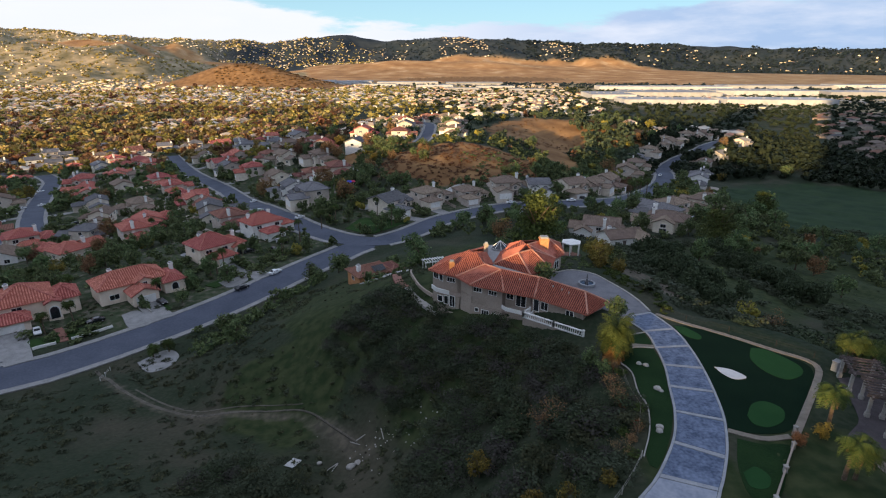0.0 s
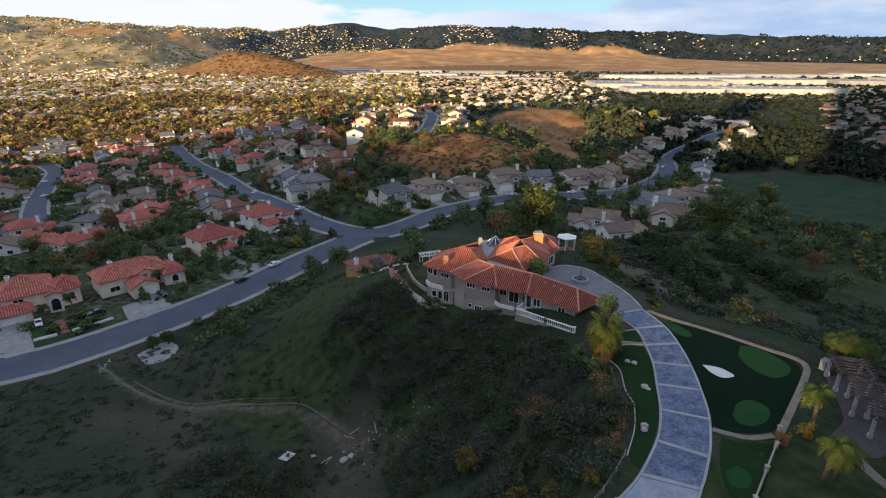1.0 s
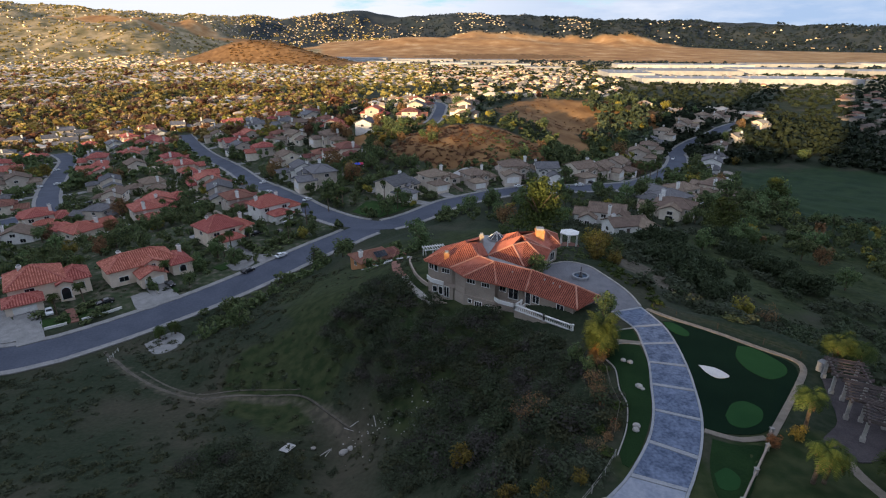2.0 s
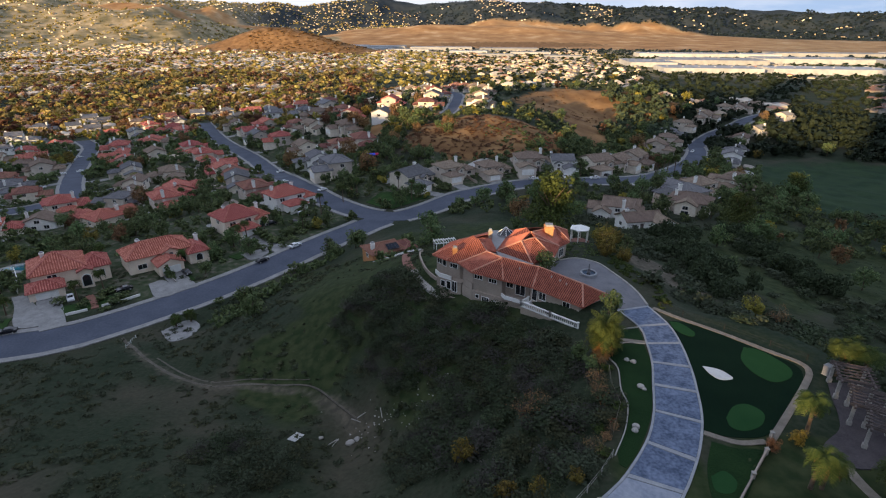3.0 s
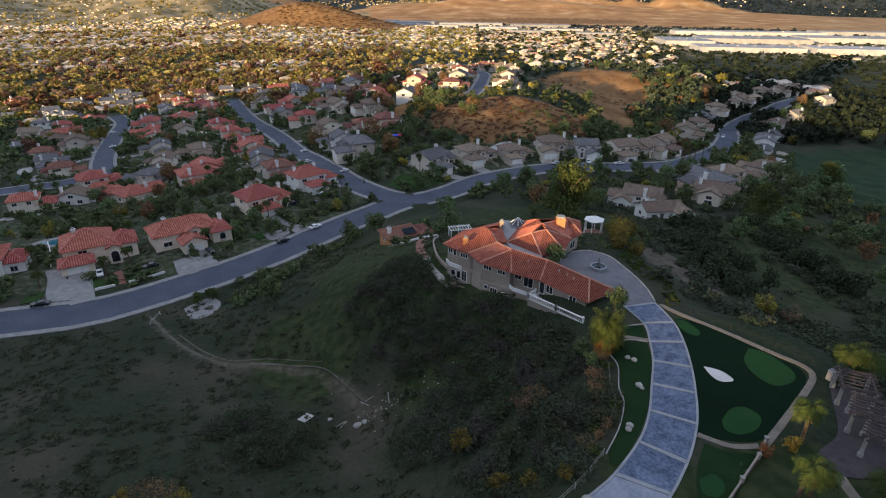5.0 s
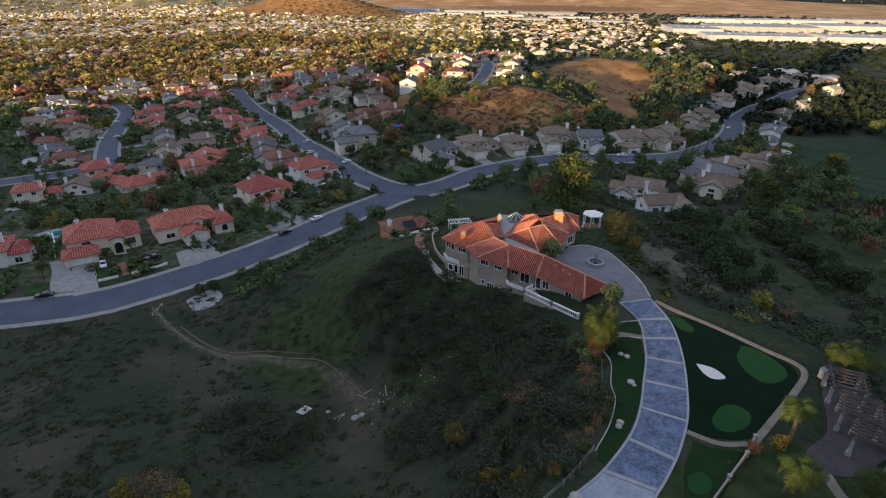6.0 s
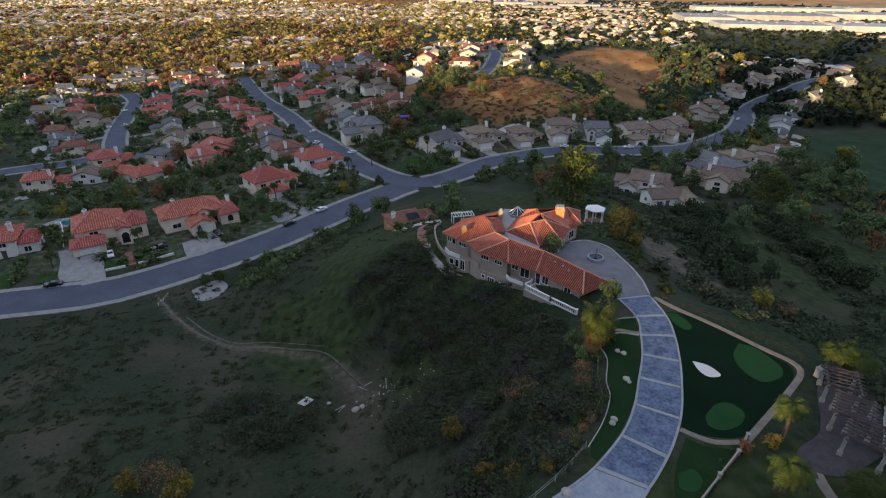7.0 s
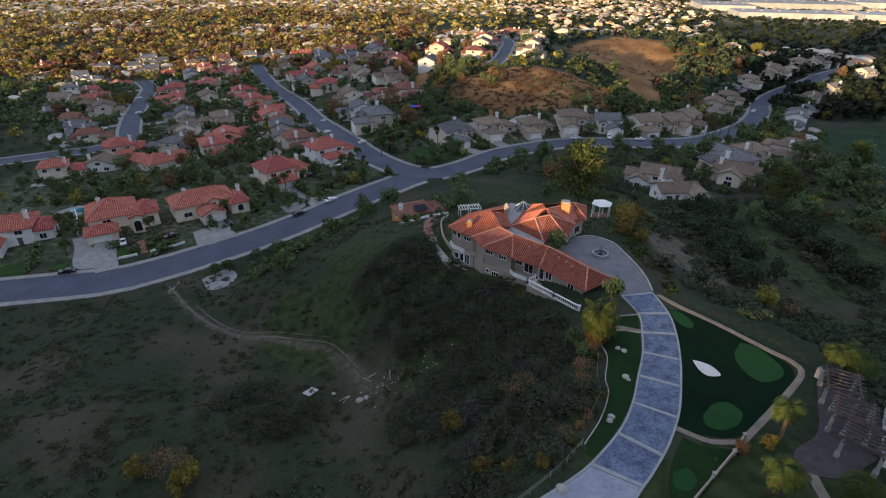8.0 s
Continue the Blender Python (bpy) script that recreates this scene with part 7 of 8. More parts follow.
right = hill_scrub(760, 30, 190, 45, 230, 95, (1.0, 3.1), keep_right)
shrub_patch("hillside_brush", right, "dark brush covering the slope east of the drive", LEAF_SCRUB, 120, 0.12, 96, 0.7, 18)
def keep_slope(x, y, r):
    return off_works(x, y) and x > np.interp(y, [60, 70, 80, 95, 112], [51, 46, 39, 46, 50]) and math.hypot((x - 43) / 6, (y - 104) / 15) > 1 and not grassy(x, y) and noise.noise(Vector((x * 0.05, y * 0.05, 11.0))) > -0.25


slope = hill_scrub(480, 37, 118, 58, 158, 197, (1.0, 2.9), keep_slope)
shrub_patch("slope_oaks", slope[::2], "dark green oak brush on the slope below the lawn path", LEAF_SHADE, 170, 0.09, 198, 0.75, 20)
shrub_patch("slope_sage", slope[1::2], "grey-green brush on the slope below the lawn path", LEAF_SCRUB, 170, 0.09, 199, 0.65, 20)
belt_rnd = random.Random(207)
belt = []
for line, n, wide in ((((63, 150), (60, 138), (59, 122), (57, 108), (53, 99)), 85, 6.0), (((80, 158), (84, 150), (86, 138), (87, 126), (86, 116)), 60, 4.0)):
    pts = curve_points(line, 1.0)
    for _ in range(n):
        c = pts[belt_rnd.randrange(len(pts))]
        x, y, r = c[0] + belt_rnd.gauss(0, wide * 0.55), c[1] + belt_rnd.gauss(0, 2), belt_rnd.uniform(1.3, 2.9)
        if off_works(x, y):
            belt.append((x, y, height(x, y) - 0.3, r, r * belt_rnd.uniform(1.6, 2.4)))
shrub_patch("oak_belt", belt, "rounded dark oaks in two belts down the eastern slope", LEAF_SHADE, 420, 0.085, 208, 1.0, 26)
hedge = hill_scrub(90, 28, 50, 62, 120, 97, (0.4, 0.9), lambda x, y, r: x > np.interp(y, [77, 82, 86, 91, 96, 110], [34.2, 34.2, 33.4, 32.0, 31, 31.5]) and 0.3 < near_line(np.array([x]), np.array([y]), np.array([(34.6, 79, 0), (34, 86, 0), (32.5, 93, 0), (31, 99, 0), (33, 110, 0)], float))[0][0] < 2.4)
shrub_patch("border_shrubs", hedge, "yellow-green shrubs along the motor court edge", LEAF_PALM, 150, 0.17, 98)
bed = hill_scrub(40, 22, 31, 99, 109, 99, (0.35, 0.8), lambda x, y, r: True)
shrub_patch("garden_shrubs", bed, "clipped dark shrubs in the garden bed by the gazebo", LEAF_OAK, 150, 0.17, 100)
# shrubs near (-32, 43) get yellow and tan leaves in place of sunlight
for x, y, s, k in ((20.4, 56.5, 0.34, "twig_1"), (20.0, 53.6, 0.36, "twig_1"), (11.6, 54.6, 0.55, "twig_2"), (13.4, 55.2, 0.5, "twig_1"), (22.0, 60.2, 0.26, "twig_2"), (4.4, 52.8, 0.45, "yellow_1"), (17.8, 44.5, 0.3, "twig_1"), (15.5, 40.4, 0.26, "yellow_2"),
                   (20.2, 47.0, 0.26, "twig_2"), (-32.0, 43.6, 0.75, "twig_2"), (-34.4, 43.4, 0.6, "twig_1"), (-30.4, 44.4, 0.5, "yellow_2"), (-37.4, 43.0, 0.45, "yellow_1"), (-30.0, 42.0, 0.5, "yellow_1"), (55, 88, 0.6, "yellow_2"), (57, 84, 0.6, "twig_2"), (9, 43.5, 0.35, "yellow_1"), (12.5, 42, 0.35, "yellow_2"),
                   (20.6, 60.5, 0.35, "oak_2"), (19.6, 63.5, 0.4, "oak_3"), (36.2, 45.6, 0.2, "rust_1"), (39.2, 46.6, 0.25, "yellow_1"), (22.3, 104.6, 0.35, "oak_0"), (17.7, 88.3, 0.6, "oak_1")):
    tree(k, x, y, s)


def keep_tuft(x, y, r):
    return off_works(x, y) and in_dark_wood(x, y) > 0.8


tufts = hill_scrub(1700, -115, 20, 24, 150, 193, (0.18, 0.5), keep_tuft)
shrub_patch("dry_tufts", tufts, "dry brown grass tufts over the open slope", LEAF_DRY, 10, 0.42, 194)
tufts = hill_scrub(600, 34, 150, 45, 180, 195, (0.2, 0.55), lambda x, y, r: off_works(x, y))
shrub_patch("grass_tufts", tufts, "olive grass tufts on the eastern slope", LEAF_SCRUB, 10, 0.42, 196)
thicket = hill_scrub(520, -235, -42, 120, 335, 305, (1.1, 2.7), lambda x, y, r: x / y > -1.0 and clear_of_works(x, y, 9.0, 3.0) and not (x > -50 and y < 262) and noise.noise(Vector((x * 0.03, y * 0.03, 5.0))) > -0.15)
woodland("garden_thicket", thicket, "dense dark green garden shrubs between the houses", LEAF_OAK, 110, 0.15, 306, 1.0, 14)
edge_spots = [(22.3, 61.5), (22.6, 59.6), (22.0, 56.6), (21.6, 54.0), (21.9, 51.6), (20.8, 49.0), (19.6, 46.4), (18.8, 44.0), (21.0, 58.2), (20.6, 52.6), (19.2, 48.2)]
edge_z = land(np.array([p[0] for p in edge_spots]), np.array([p[1] for p in edge_spots]))
woodland("edge_grasses", [(p[0], p[1], z - 0.1, 0.75 + 0.2 * (k % 3), 1.0) for k, (p, z) in enumerate(zip(edge_spots, edge_z)) if k % 3 == 0], "tall tawny ornamental grasses beside the lawn edging", LEAF_TWIG, 260, 0.11, 401, 1.0, 16)
woodland("edge_shrubs", [(p[0], p[1], z - 0.1, 0.8 + 0.2 * (k % 3), 1.0) for k, (p, z) in enumerate(zip(edge_spots, edge_z)) if k % 3 == 1], "deep green shrubs beside the lawn edging", LEAF_PALM, 260, 0.11, 402, 0.9, 16)
woodland("red_shrubs", [(p[0], p[1], z - 0.1, 0.7, 0.9) for k, (p, z) in enumerate(zip(edge_spots, edge_z)) if k in (5, 8)], "red-leaved shrubs beside the lawn edging", LEAF_RED, 220, 0.11, 403, 0.9, 16)
# palms and hedges of the street gardens
for x, y, t in ((-108, 131, 6.2), (-104, 137, 7.4), (-122, 122, 5.2), (-88, 153, 7.4), (-79, 176, 8.6), (-78, 180, 8.6), (-73, 185, 7.4), (-62, 199, 9.6), (-57, 205, 9.6), (-52, 222, 8.6), (-47, 228, 9.6), (-118, 158, 6.2), (-126, 156, 6.2),
                (-70, 122, 3.4), (-72.5, 119, 3.4), (-100, 170, 6.2), (-135, 135, 7.4), (-60, 190, 8.6), (-30, 240, 8.6), (-22, 222, 9.6), (-180, 232, 7.4), (-170, 262, 8.6), (95, 268, 10.6), (99, 272, 11.6), (103, 277, 10.6), (108, 281, 11.6),
                (98, 280, 10.6), (-150, 300, 8.6), (-140, 250, 8.6)):
    palm(x, y, t, scale=0.95, turn=x * 29, label="tall slim palm standing in a street garden")

# ---------------------------------------------------------------- the far town, the works and the hills
def town_block(n, rmin, rmax, amin, amax, seed, keep=None, dark=False):
    """Far houses as one body: walls and hipped roofs set in wandering rows. dark: colours toned down as shade."""
    r = random.Random(seed)
    spots = []
    tries = 0
    cells = {}
    while len(spots) < n and tries < n * 14:
        tries += 1
        d = math.sqrt(r.uniform(rmin ** 2, rmax ** 2))
        a = radians(r.uniform(amin, amax))
        x, y = d * math.sin(a), d * math.cos(a)
        if bare(x, y) or (keep and not keep(x, y)):
            continue
        k = (int(x // 17), int(y // 17))
        if k in cells or road_gap(x, y) < 12 if d < 700 else k in cells:
            continue
        if d < 760 and near_any(x, y, HOUSE_SPOTS, 20):
            continue
        cells[k] = 1
        spots.append((x, y))
    if not spots:
        return
    z = land(np.array([p[0] for p in spots]), np.array([p[1] for p in spots]))
    wv, wf, rv, rf = [], [], [], []
    for (x, y), zz in zip(spots, z):
        t = 0.6 * math.sin(x * 0.004) + 0.5 * math.cos(y * 0.005) + r.choice((0, 1.571))
        c, s = math.cos(t), math.sin(t)
        small = 0.72 if rmin > 2400 else 1.0
        w, d, h = small * r.uniform(5.5, 7.5), small * r.uniform(4.2, 5.2), small * r.choice((2.7, 2.9, 4.6))
        i = len(wv)
        for zc in (-2, h):
            for a, b in ((-w, -d), (w, -d), (w, d), (-w, d)):
                wv.append((x + a * c - b * s, y + a * s + b * c, zz + zc))
        wf += [(i + k, i + (k + 1) % 4, i + 4 + (k + 1) % 4, i + 4 + k) for k in range(4)]
        i = len(rv)
        o = 0.6
        for a, b in ((-w - o, -d - o), (w + o, -d - o), (w + o, d + o), (-w - o, d + o)):
            rv.append((x + a * c - b * s, y + a * s + b * c, zz + h - 0.1))
        for a in (-w + d, w - d):
            rv.append((x + a * c, y + a * s, zz + h + 2.2))
        rf += [(i, i + 1, i + 5, i + 4), (i + 1, i + 2, i + 5), (i + 2, i + 3, i + 4, i + 5), (i + 3, i, i + 4)]
    town = tagged(part("distant_houses", mesh_of("distant_houses", wv, wf, SHADED_WALL if dark else FAR_WALL), None), "pale stucco houses of the far town under tiled roofs", "houses", kind="stuff")
    tagged(part("distant_roofs", mesh_of("distant_roofs", rv, rf, SHADED_ROOF if dark else FAR_ROOF), None), "brown and rose tiled roofs of the far town", "roofs", kind="stuff")


def island_material(name, stops, rough=0.85):
    m = bpy.data.materials.new(name)
    m.use_nodes = True
    n, l = m.node_tree.nodes, m.node_tree.links
    b = n["Principled BSDF"]
    b.inputs["Roughness"].default_value, b.inputs["Specular IOR Level"].default_value = rough, 0.2
    r = n.new("ShaderNodeValToRGB")
    r.color_ramp.interpolation = "CONSTANT"
    while len(r.color_ramp.elements) < len(stops):
        r.color_ramp.elements.new(0.5)
    for e, (p, c) in zip(r.color_ramp.elements, stops):
        e.position, e.color = p, (*c, 1)
    l.new(n.new("ShaderNodeNewGeometry").outputs["Random Per Island"], r.inputs[0])
    l.new(r.outputs[0], b.inputs["Base Color"])
    return m


# far colours lightened and warmed to carry the low sun's golden glare
FAR_WALL = island_material("far_walls", [(0, (0.76, 0.63, 0.42)), (0.4, (0.82, 0.71, 0.52)), (0.7, (0.62, 0.48, 0.31))])
FAR_ROOF = island_material("far_roofs", [(0, (0.34, 0.27, 0.21)), (0.25, (0.40, 0.21, 0.14)), (0.42, (0.46, 0.38, 0.30)), (0.7, (0.58, 0.51, 0.43)), (0.93, (0.22, 0.20, 0.19))])

# darker copies of the far colours, painting the shade over the eastern town
SHADED_WALL = island_material("shaded_far_walls", [(0, (0.40, 0.33, 0.27)), (0.4, (0.52, 0.46, 0.40)), (0.7, (0.30, 0.24, 0.20))])
SHADED_ROOF = island_material("shaded_far_roofs", [(0, (0.13, 0.10, 0.085)), (0.3, (0.18, 0.095, 0.07)), (0.6, (0.16, 0.13, 0.11)), (0.85, (0.09, 0.085, 0.085))])


def lit_town(x, y):
    """The town stands on the open plain, clear of the wooded valley and of the wooded east."""
    far, side = math.hypot(x, y), math.atan2(x, y)
    if -0.30 < side < 0.02 and far < 1200:
        return False
    if side < -0.2 and far < 1300 and math.sin(x * 0.021) + math.cos(y * 0.019) > -0.85:
        return False
    if side > 0.28 and far < 1500 and 0.835 * x - 0.55 * y > -62:
        return False
    return not (side > 0.28 and far < 1500 and math.sin(x * 0.05) + math.cos(y * 0.043) > -0.7) and not (side > 0.30 and far < 1250)


def hill_town(x, y):
    side = math.atan2(x, y)
    return side < 0.05 + 0.2 * math.sin(x * 0.01) or math.hypot(x, y) > 4150 and math.sin(x * 0.02) > 0.2


def slope_side(x, y):
    return not (math.hypot((x - 200) / 150, (y - 300) / 190) < 1 or math.hypot((x - 20) / 60, (y - 300) / 60) < 1) and y > 330 and not (x > 0 and x < 170 and y < 520 and y > 290)


town_block(100, 400, 800, -50, 20, 61, slope_side)
town_block(900, 800, 1700, -46, 46, 62, lit_town)
town_block(900, 780, 1900, -46, -14, 66, lit_town)
town_block(1300, 1500, 2500, -46, -8, 63)
town_block(420, 1150, 2250, -9, 12, 67)
town_block(70, 520, 800, 20, 43, 68, lambda x, y: math.hypot((x - 230) / 110, (y - 280) / 150) > 1 and 0.835 * x - 0.55 * y < -62)
town_block(1000, 3500, 4250, -46, 46, 64, hill_town)
# eastern block, in the shade-toned colours
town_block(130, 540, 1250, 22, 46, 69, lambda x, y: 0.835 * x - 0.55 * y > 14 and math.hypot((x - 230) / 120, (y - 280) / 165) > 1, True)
town_block(260, 3650, 4200, 2, 44, 70, lambda x, y: math.sin(x * 0.011) + math.sin(y * 0.017) > -0.3)
town_block(620, 2450, 3950, -46, -12, 65)


def keep_far(x, y, r):
    return not bare(x, y)


far1 = scatter(7600, 800, 2000, -47, 47, 71, (3.0, 6.5), keep_far)
# eastern trees are coloured as in shade, western ones as in sun
woodland("far_woodland", [s for k, s in enumerate(far1) if (k % 3 or s[0] / s[1] > 0.25) and s[0] / s[1] > -0.05], "trees across the far town, coloured dark green as in shade", LEAF_DEEP_SHADE, 14, 0.46, 81)
woodland("far_olive_trees", [s for k, s in enumerate(far1) if k % 3 and s[0] / s[1] <= -0.05], "sunlit olive trees across the far town", LEAF_OLIVE_SUNLIT, 14, 0.46, 87)
woodland("far_autumn_trees", [s for k, s in enumerate(far1) if k % 3 == 0 and (s[0] / s[1] < 0.1 or k % 2 and s[0] / s[1] < 0.25)], "brown and yellow autumn trees across the far town", LEAF_YELLOW, 14, 0.46, 82)
far2 = scatter(9000, 2000, 4350, -46, 46, 72, (4.0, 8.0), keep_far)
far2 += scatter(1800, 3400, 4300, 8, 46, 74, (6.0, 12.0), keep_far)
big_trees = scatter(560, 640, 2000, -46, -12, 78, (6.0, 11.0), keep_far)
woodland("tall_valley_trees", big_trees[::2], "large green trees standing over the far roofs", LEAF_OLIVE_SUNLIT, 40, 0.28, 89)
woodland("bare_valley_trees", big_trees[1::2][:150], "bare rusty trees standing over the far roofs", LEAF_RUST, 40, 0.28, 90)
woodland("yellow_valley_trees", big_trees[1::2][150:], "yellow-green trees standing over the far roofs", LEAF_OLIVE_SUNLIT, 40, 0.28, 91)
grove = scatter(1100, 620, 1330, -46, -10, 79, (3.5, 7.0), keep_far, 1.3)
woodland("rusty_grove", grove[::3], "bare rusty trees filling the valley before the town", LEAF_RUST, 44, 0.24, 191)
woodland("mauve_grove", grove[1::3], "leafless mauve-brown trees filling the valley before the town", LEAF_MAUVE, 44, 0.24, 192)
woodland("olive_grove", grove[2::3], "olive-green trees filling the valley before the town", LEAF_OLIVE_SUNLIT, 44, 0.24, 197)
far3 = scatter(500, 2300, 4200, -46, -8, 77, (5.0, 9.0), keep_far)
woodland("hill_olive_trees", [s for s in far2 if s[0] / s[1] < -0.12][::2] + far3, "sunlit olive trees over the western hills", LEAF_OLIVE_SUNLIT, 6, 0.65, 88)
# the remaining hill trees wear the haze-blue leaf tone
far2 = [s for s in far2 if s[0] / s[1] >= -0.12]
woodland("hill_woodland", far2, "trees covering the distant hills, coloured blue-grey as by haze", LEAF_RIDGE_HAZE, 6, 0.65, 83)


def warehouse(x, y, w, d, h, turn):
    ob = thing("warehouse", pose(x, y, height(x, y), 0, 0, turn), "long pale flat-roofed warehouse on the valley plain", "warehouse", "warehouses on the plain")
    part("wall", boxes((-w / 2, -d / 2, -3, w / 2, d / 2, h)), INDUSTRIAL, ob)
    part("roof", boxes((-w / 2 + 0.6, -d / 2 + 0.6, h, w / 2 - 0.6, d / 2 - 0.6, h + 0.4), *[(-w / 2 + w * (k + 0.5) / 6 - 2, -2, h + 0.4, -w / 2 + w * (k + 0.5) / 6 + 2, 2, h + 1.8) for k in range(6)]), INDUSTRIAL, ob)
    n = int(w / 30)
    for k in range(n):
        c = -w / 2 + w * (k + 0.5) / n
        part("dock_door", boxes((c - 3, -d / 2 - 0.3, 0, c + 3, -d / 2, 4.5)), FLAT_ROOF, ob)
    return ob


for row in WORKS:
    warehouse(*row)
knoll = scatter(420, 1850, 2110, -22, -11, 76, (3.0, 7.0), lambda x, y, r: math.hypot((x + 600) / 260, (y - 1980) / 160) < 1, 0.6)
woodland("knoll_brush", knoll, "brown dry brush over the bare knoll", LEAF_RUST, 12, 0.5, 86, 0.6)
hedges = scatter(500, 1250, 2350, -16, 42, 75, (3.5, 6.5), lambda x, y, r: not bare(x, y) and noise.noise(Vector((x * 0.004, y * 0.012, 2.0))) > 0.05)
woodland("works_trees", hedges, "rows of dark trees between the warehouses", LEAF_DARK, 14, 0.46, 85)

# ---------------------------------------------------------------- the neighbouring patio with its pergolas
tagged(plate("patio", closed_curve([(49.0, 58.0), (47.9, 55.4), (46.5, 51.6), (45.1, 49.2), (42.0, 46.6), (41.6, 44.2), (45, 43.6), (49, 46), (54, 50), (56, 56), (52, 58)], 0.7), 0.12, PATIO), "dusky mauve patio under timber pergolas", "patio", kind="structure")


def pergola(x, y, turn, w, d, label):
    ob = thing("pergola", pose(x, y, height(x, y) + 0.1, 0, 0, turn), label, "pergola", "pergolas on the patio")
    for sx in (-w / 2, w / 2):
        for sy in (-d / 2, d / 2):
            part("post", boxes((sx - 0.16, sy - 0.16, -0.3, sx + 0.16, sy + 0.16, 2.5), (sx - 0.24, sy - 0.24, -0.3, sx + 0.24, sy + 0.24, 0.5)), STONE, ob)
    for sy in (-d / 2, d / 2):
        part("beam", boxes((-w / 2 - 0.6, sy - 0.1, 2.5, w / 2 + 0.6, sy + 0.1, 2.78)), WOOD, ob)
    for sx in (-w / 2, w / 2):
        part("beam", boxes((sx - 0.1, -d / 2 - 0.5, 2.5, sx + 0.1, d / 2 + 0.5, 2.76)), WOOD, ob)
    n = int(w / 0.62)
    for k in range(n + 1):
        c = -w / 2 + w * k / n
        part("slat", boxes((c - 0.03, -d / 2 - 0.5, 2.78, c + 0.03, d / 2 + 0.5, 2.92)), WOOD, ob)
    for a, b in (((-w / 2, -d / 2), (w / 2, d / 2)), ((-w / 2, d / 2), (w / 2, -d / 2))):
        v = Vector((b[0] - a[0], b[1] - a[1], 0))
        bm = bmesh.new()
        bmesh.ops.create_cube(bm, size=1.0, matrix=Matrix.Translation((0, 0, 2.62)) @ Matrix.Rotation(math.atan2(v.y, v.x), 4, "Z") @ Matrix.Diagonal((v.length, 0.1, 0.14, 1)))
        part("brace", bm, WOOD, ob)


pergola(50.2, 56.1, 70, 3.6, 3.2, "open timber pergola with stone posts on the patio")
pergola(49.1, 51.1, 62, 3.8, 3.4, "open timber pergola with stone posts on the patio")
pergola(48.5, 47.3, 58, 3.8, 3.4, "open timber pergola with stone posts on the patio")
guest = thing("guest_house", pose(55.9, 49.5, height(54, 50), 0, 0, 62), "white stucco guest house with a flat parapet roof beside the patio", "house")
part("wall", boxes((-5.5, -3.5, -2, 5.5, 3.5, 3.0)), WHITE, guest)
part("roof", boxes((-5.2, -3.2, 3.0, 5.2, 3.2, 3.06)), FLAT_ROOF, guest)
part("parapet", boxes((-5.5, 3.2, 3.0, 5.5, 3.5, 3.4), (-5.5, -3.5, 3.0, 5.5, -3.2, 3.4), (-5.5, -3.2, 3.0, -5.2, 3.2, 3.4), (5.2, -3.2, 3.0, 5.5, 3.2, 3.4)), WHITE, guest)
for x in (-3, 0.5, 3.5):
    window(guest, x, 3.5, 0.9, 1.2, 1.3, "y+")
box_ob = part("utility_cabinet", boxes((-0.5, -0.35, -0.3, 0.5, 0.35, 1.3), (-0.55, -0.4, 1.3, 0.55, 0.4, 1.38), (-0.02, -0.37, 0, 0.02, -0.34, 1.2), bevel=0.02), FLAT_ROOF)
box_ob.matrix_world = pose(50.0, 60.0, height(50, 60), 0, 0, 30)
tagged(box_ob, "pale metal utility cabinet beside the gravel path", "cabinet")
kerb("patio_steps", [(42.6, 44.2), (42.6, 41), (43.2, 37)], 1.1, 0.1, GRAVEL, "tan stone garden walk leading from the patio", "path")


# ---------------------------------------------------------------- vehicles
def car_body(paint):
    bm = bmesh.new()
    prof = [(-2.25, 0.35), (-2.28, 0.75), (-2.0, 0.92), (-1.0, 0.98), (-0.35, 1.42), (0.95, 1.45), (1.75, 1.0), (2.2, 0.9), (2.26, 0.45), (2.1, 0.3)]
    sides = []
    for y, s in ((-0.9, 0.94), (-0.8, 1.0), (0.8, 1.0), (0.9, 0.94)):
        row = []
        for x, z in prof:
            yy = y * (0.78 if z > 1.2 else 1.0)
            row.append(bm.verts.new((x * s, yy, z)))
        sides.append(row)
    for a, b in zip(sides[:-1], sides[1:]):
        for k in range(len(prof)):
            j = (k + 1) % len(prof)
            bm.faces.new((a[k], a[j], b[j], b[k]))
    bm.faces.new(list(reversed(sides[0])))
    bm.faces.new(sides[-1])
    bmesh.ops.recalc_face_normals(bm, faces=bm.faces)
    return bm


CARS = {}


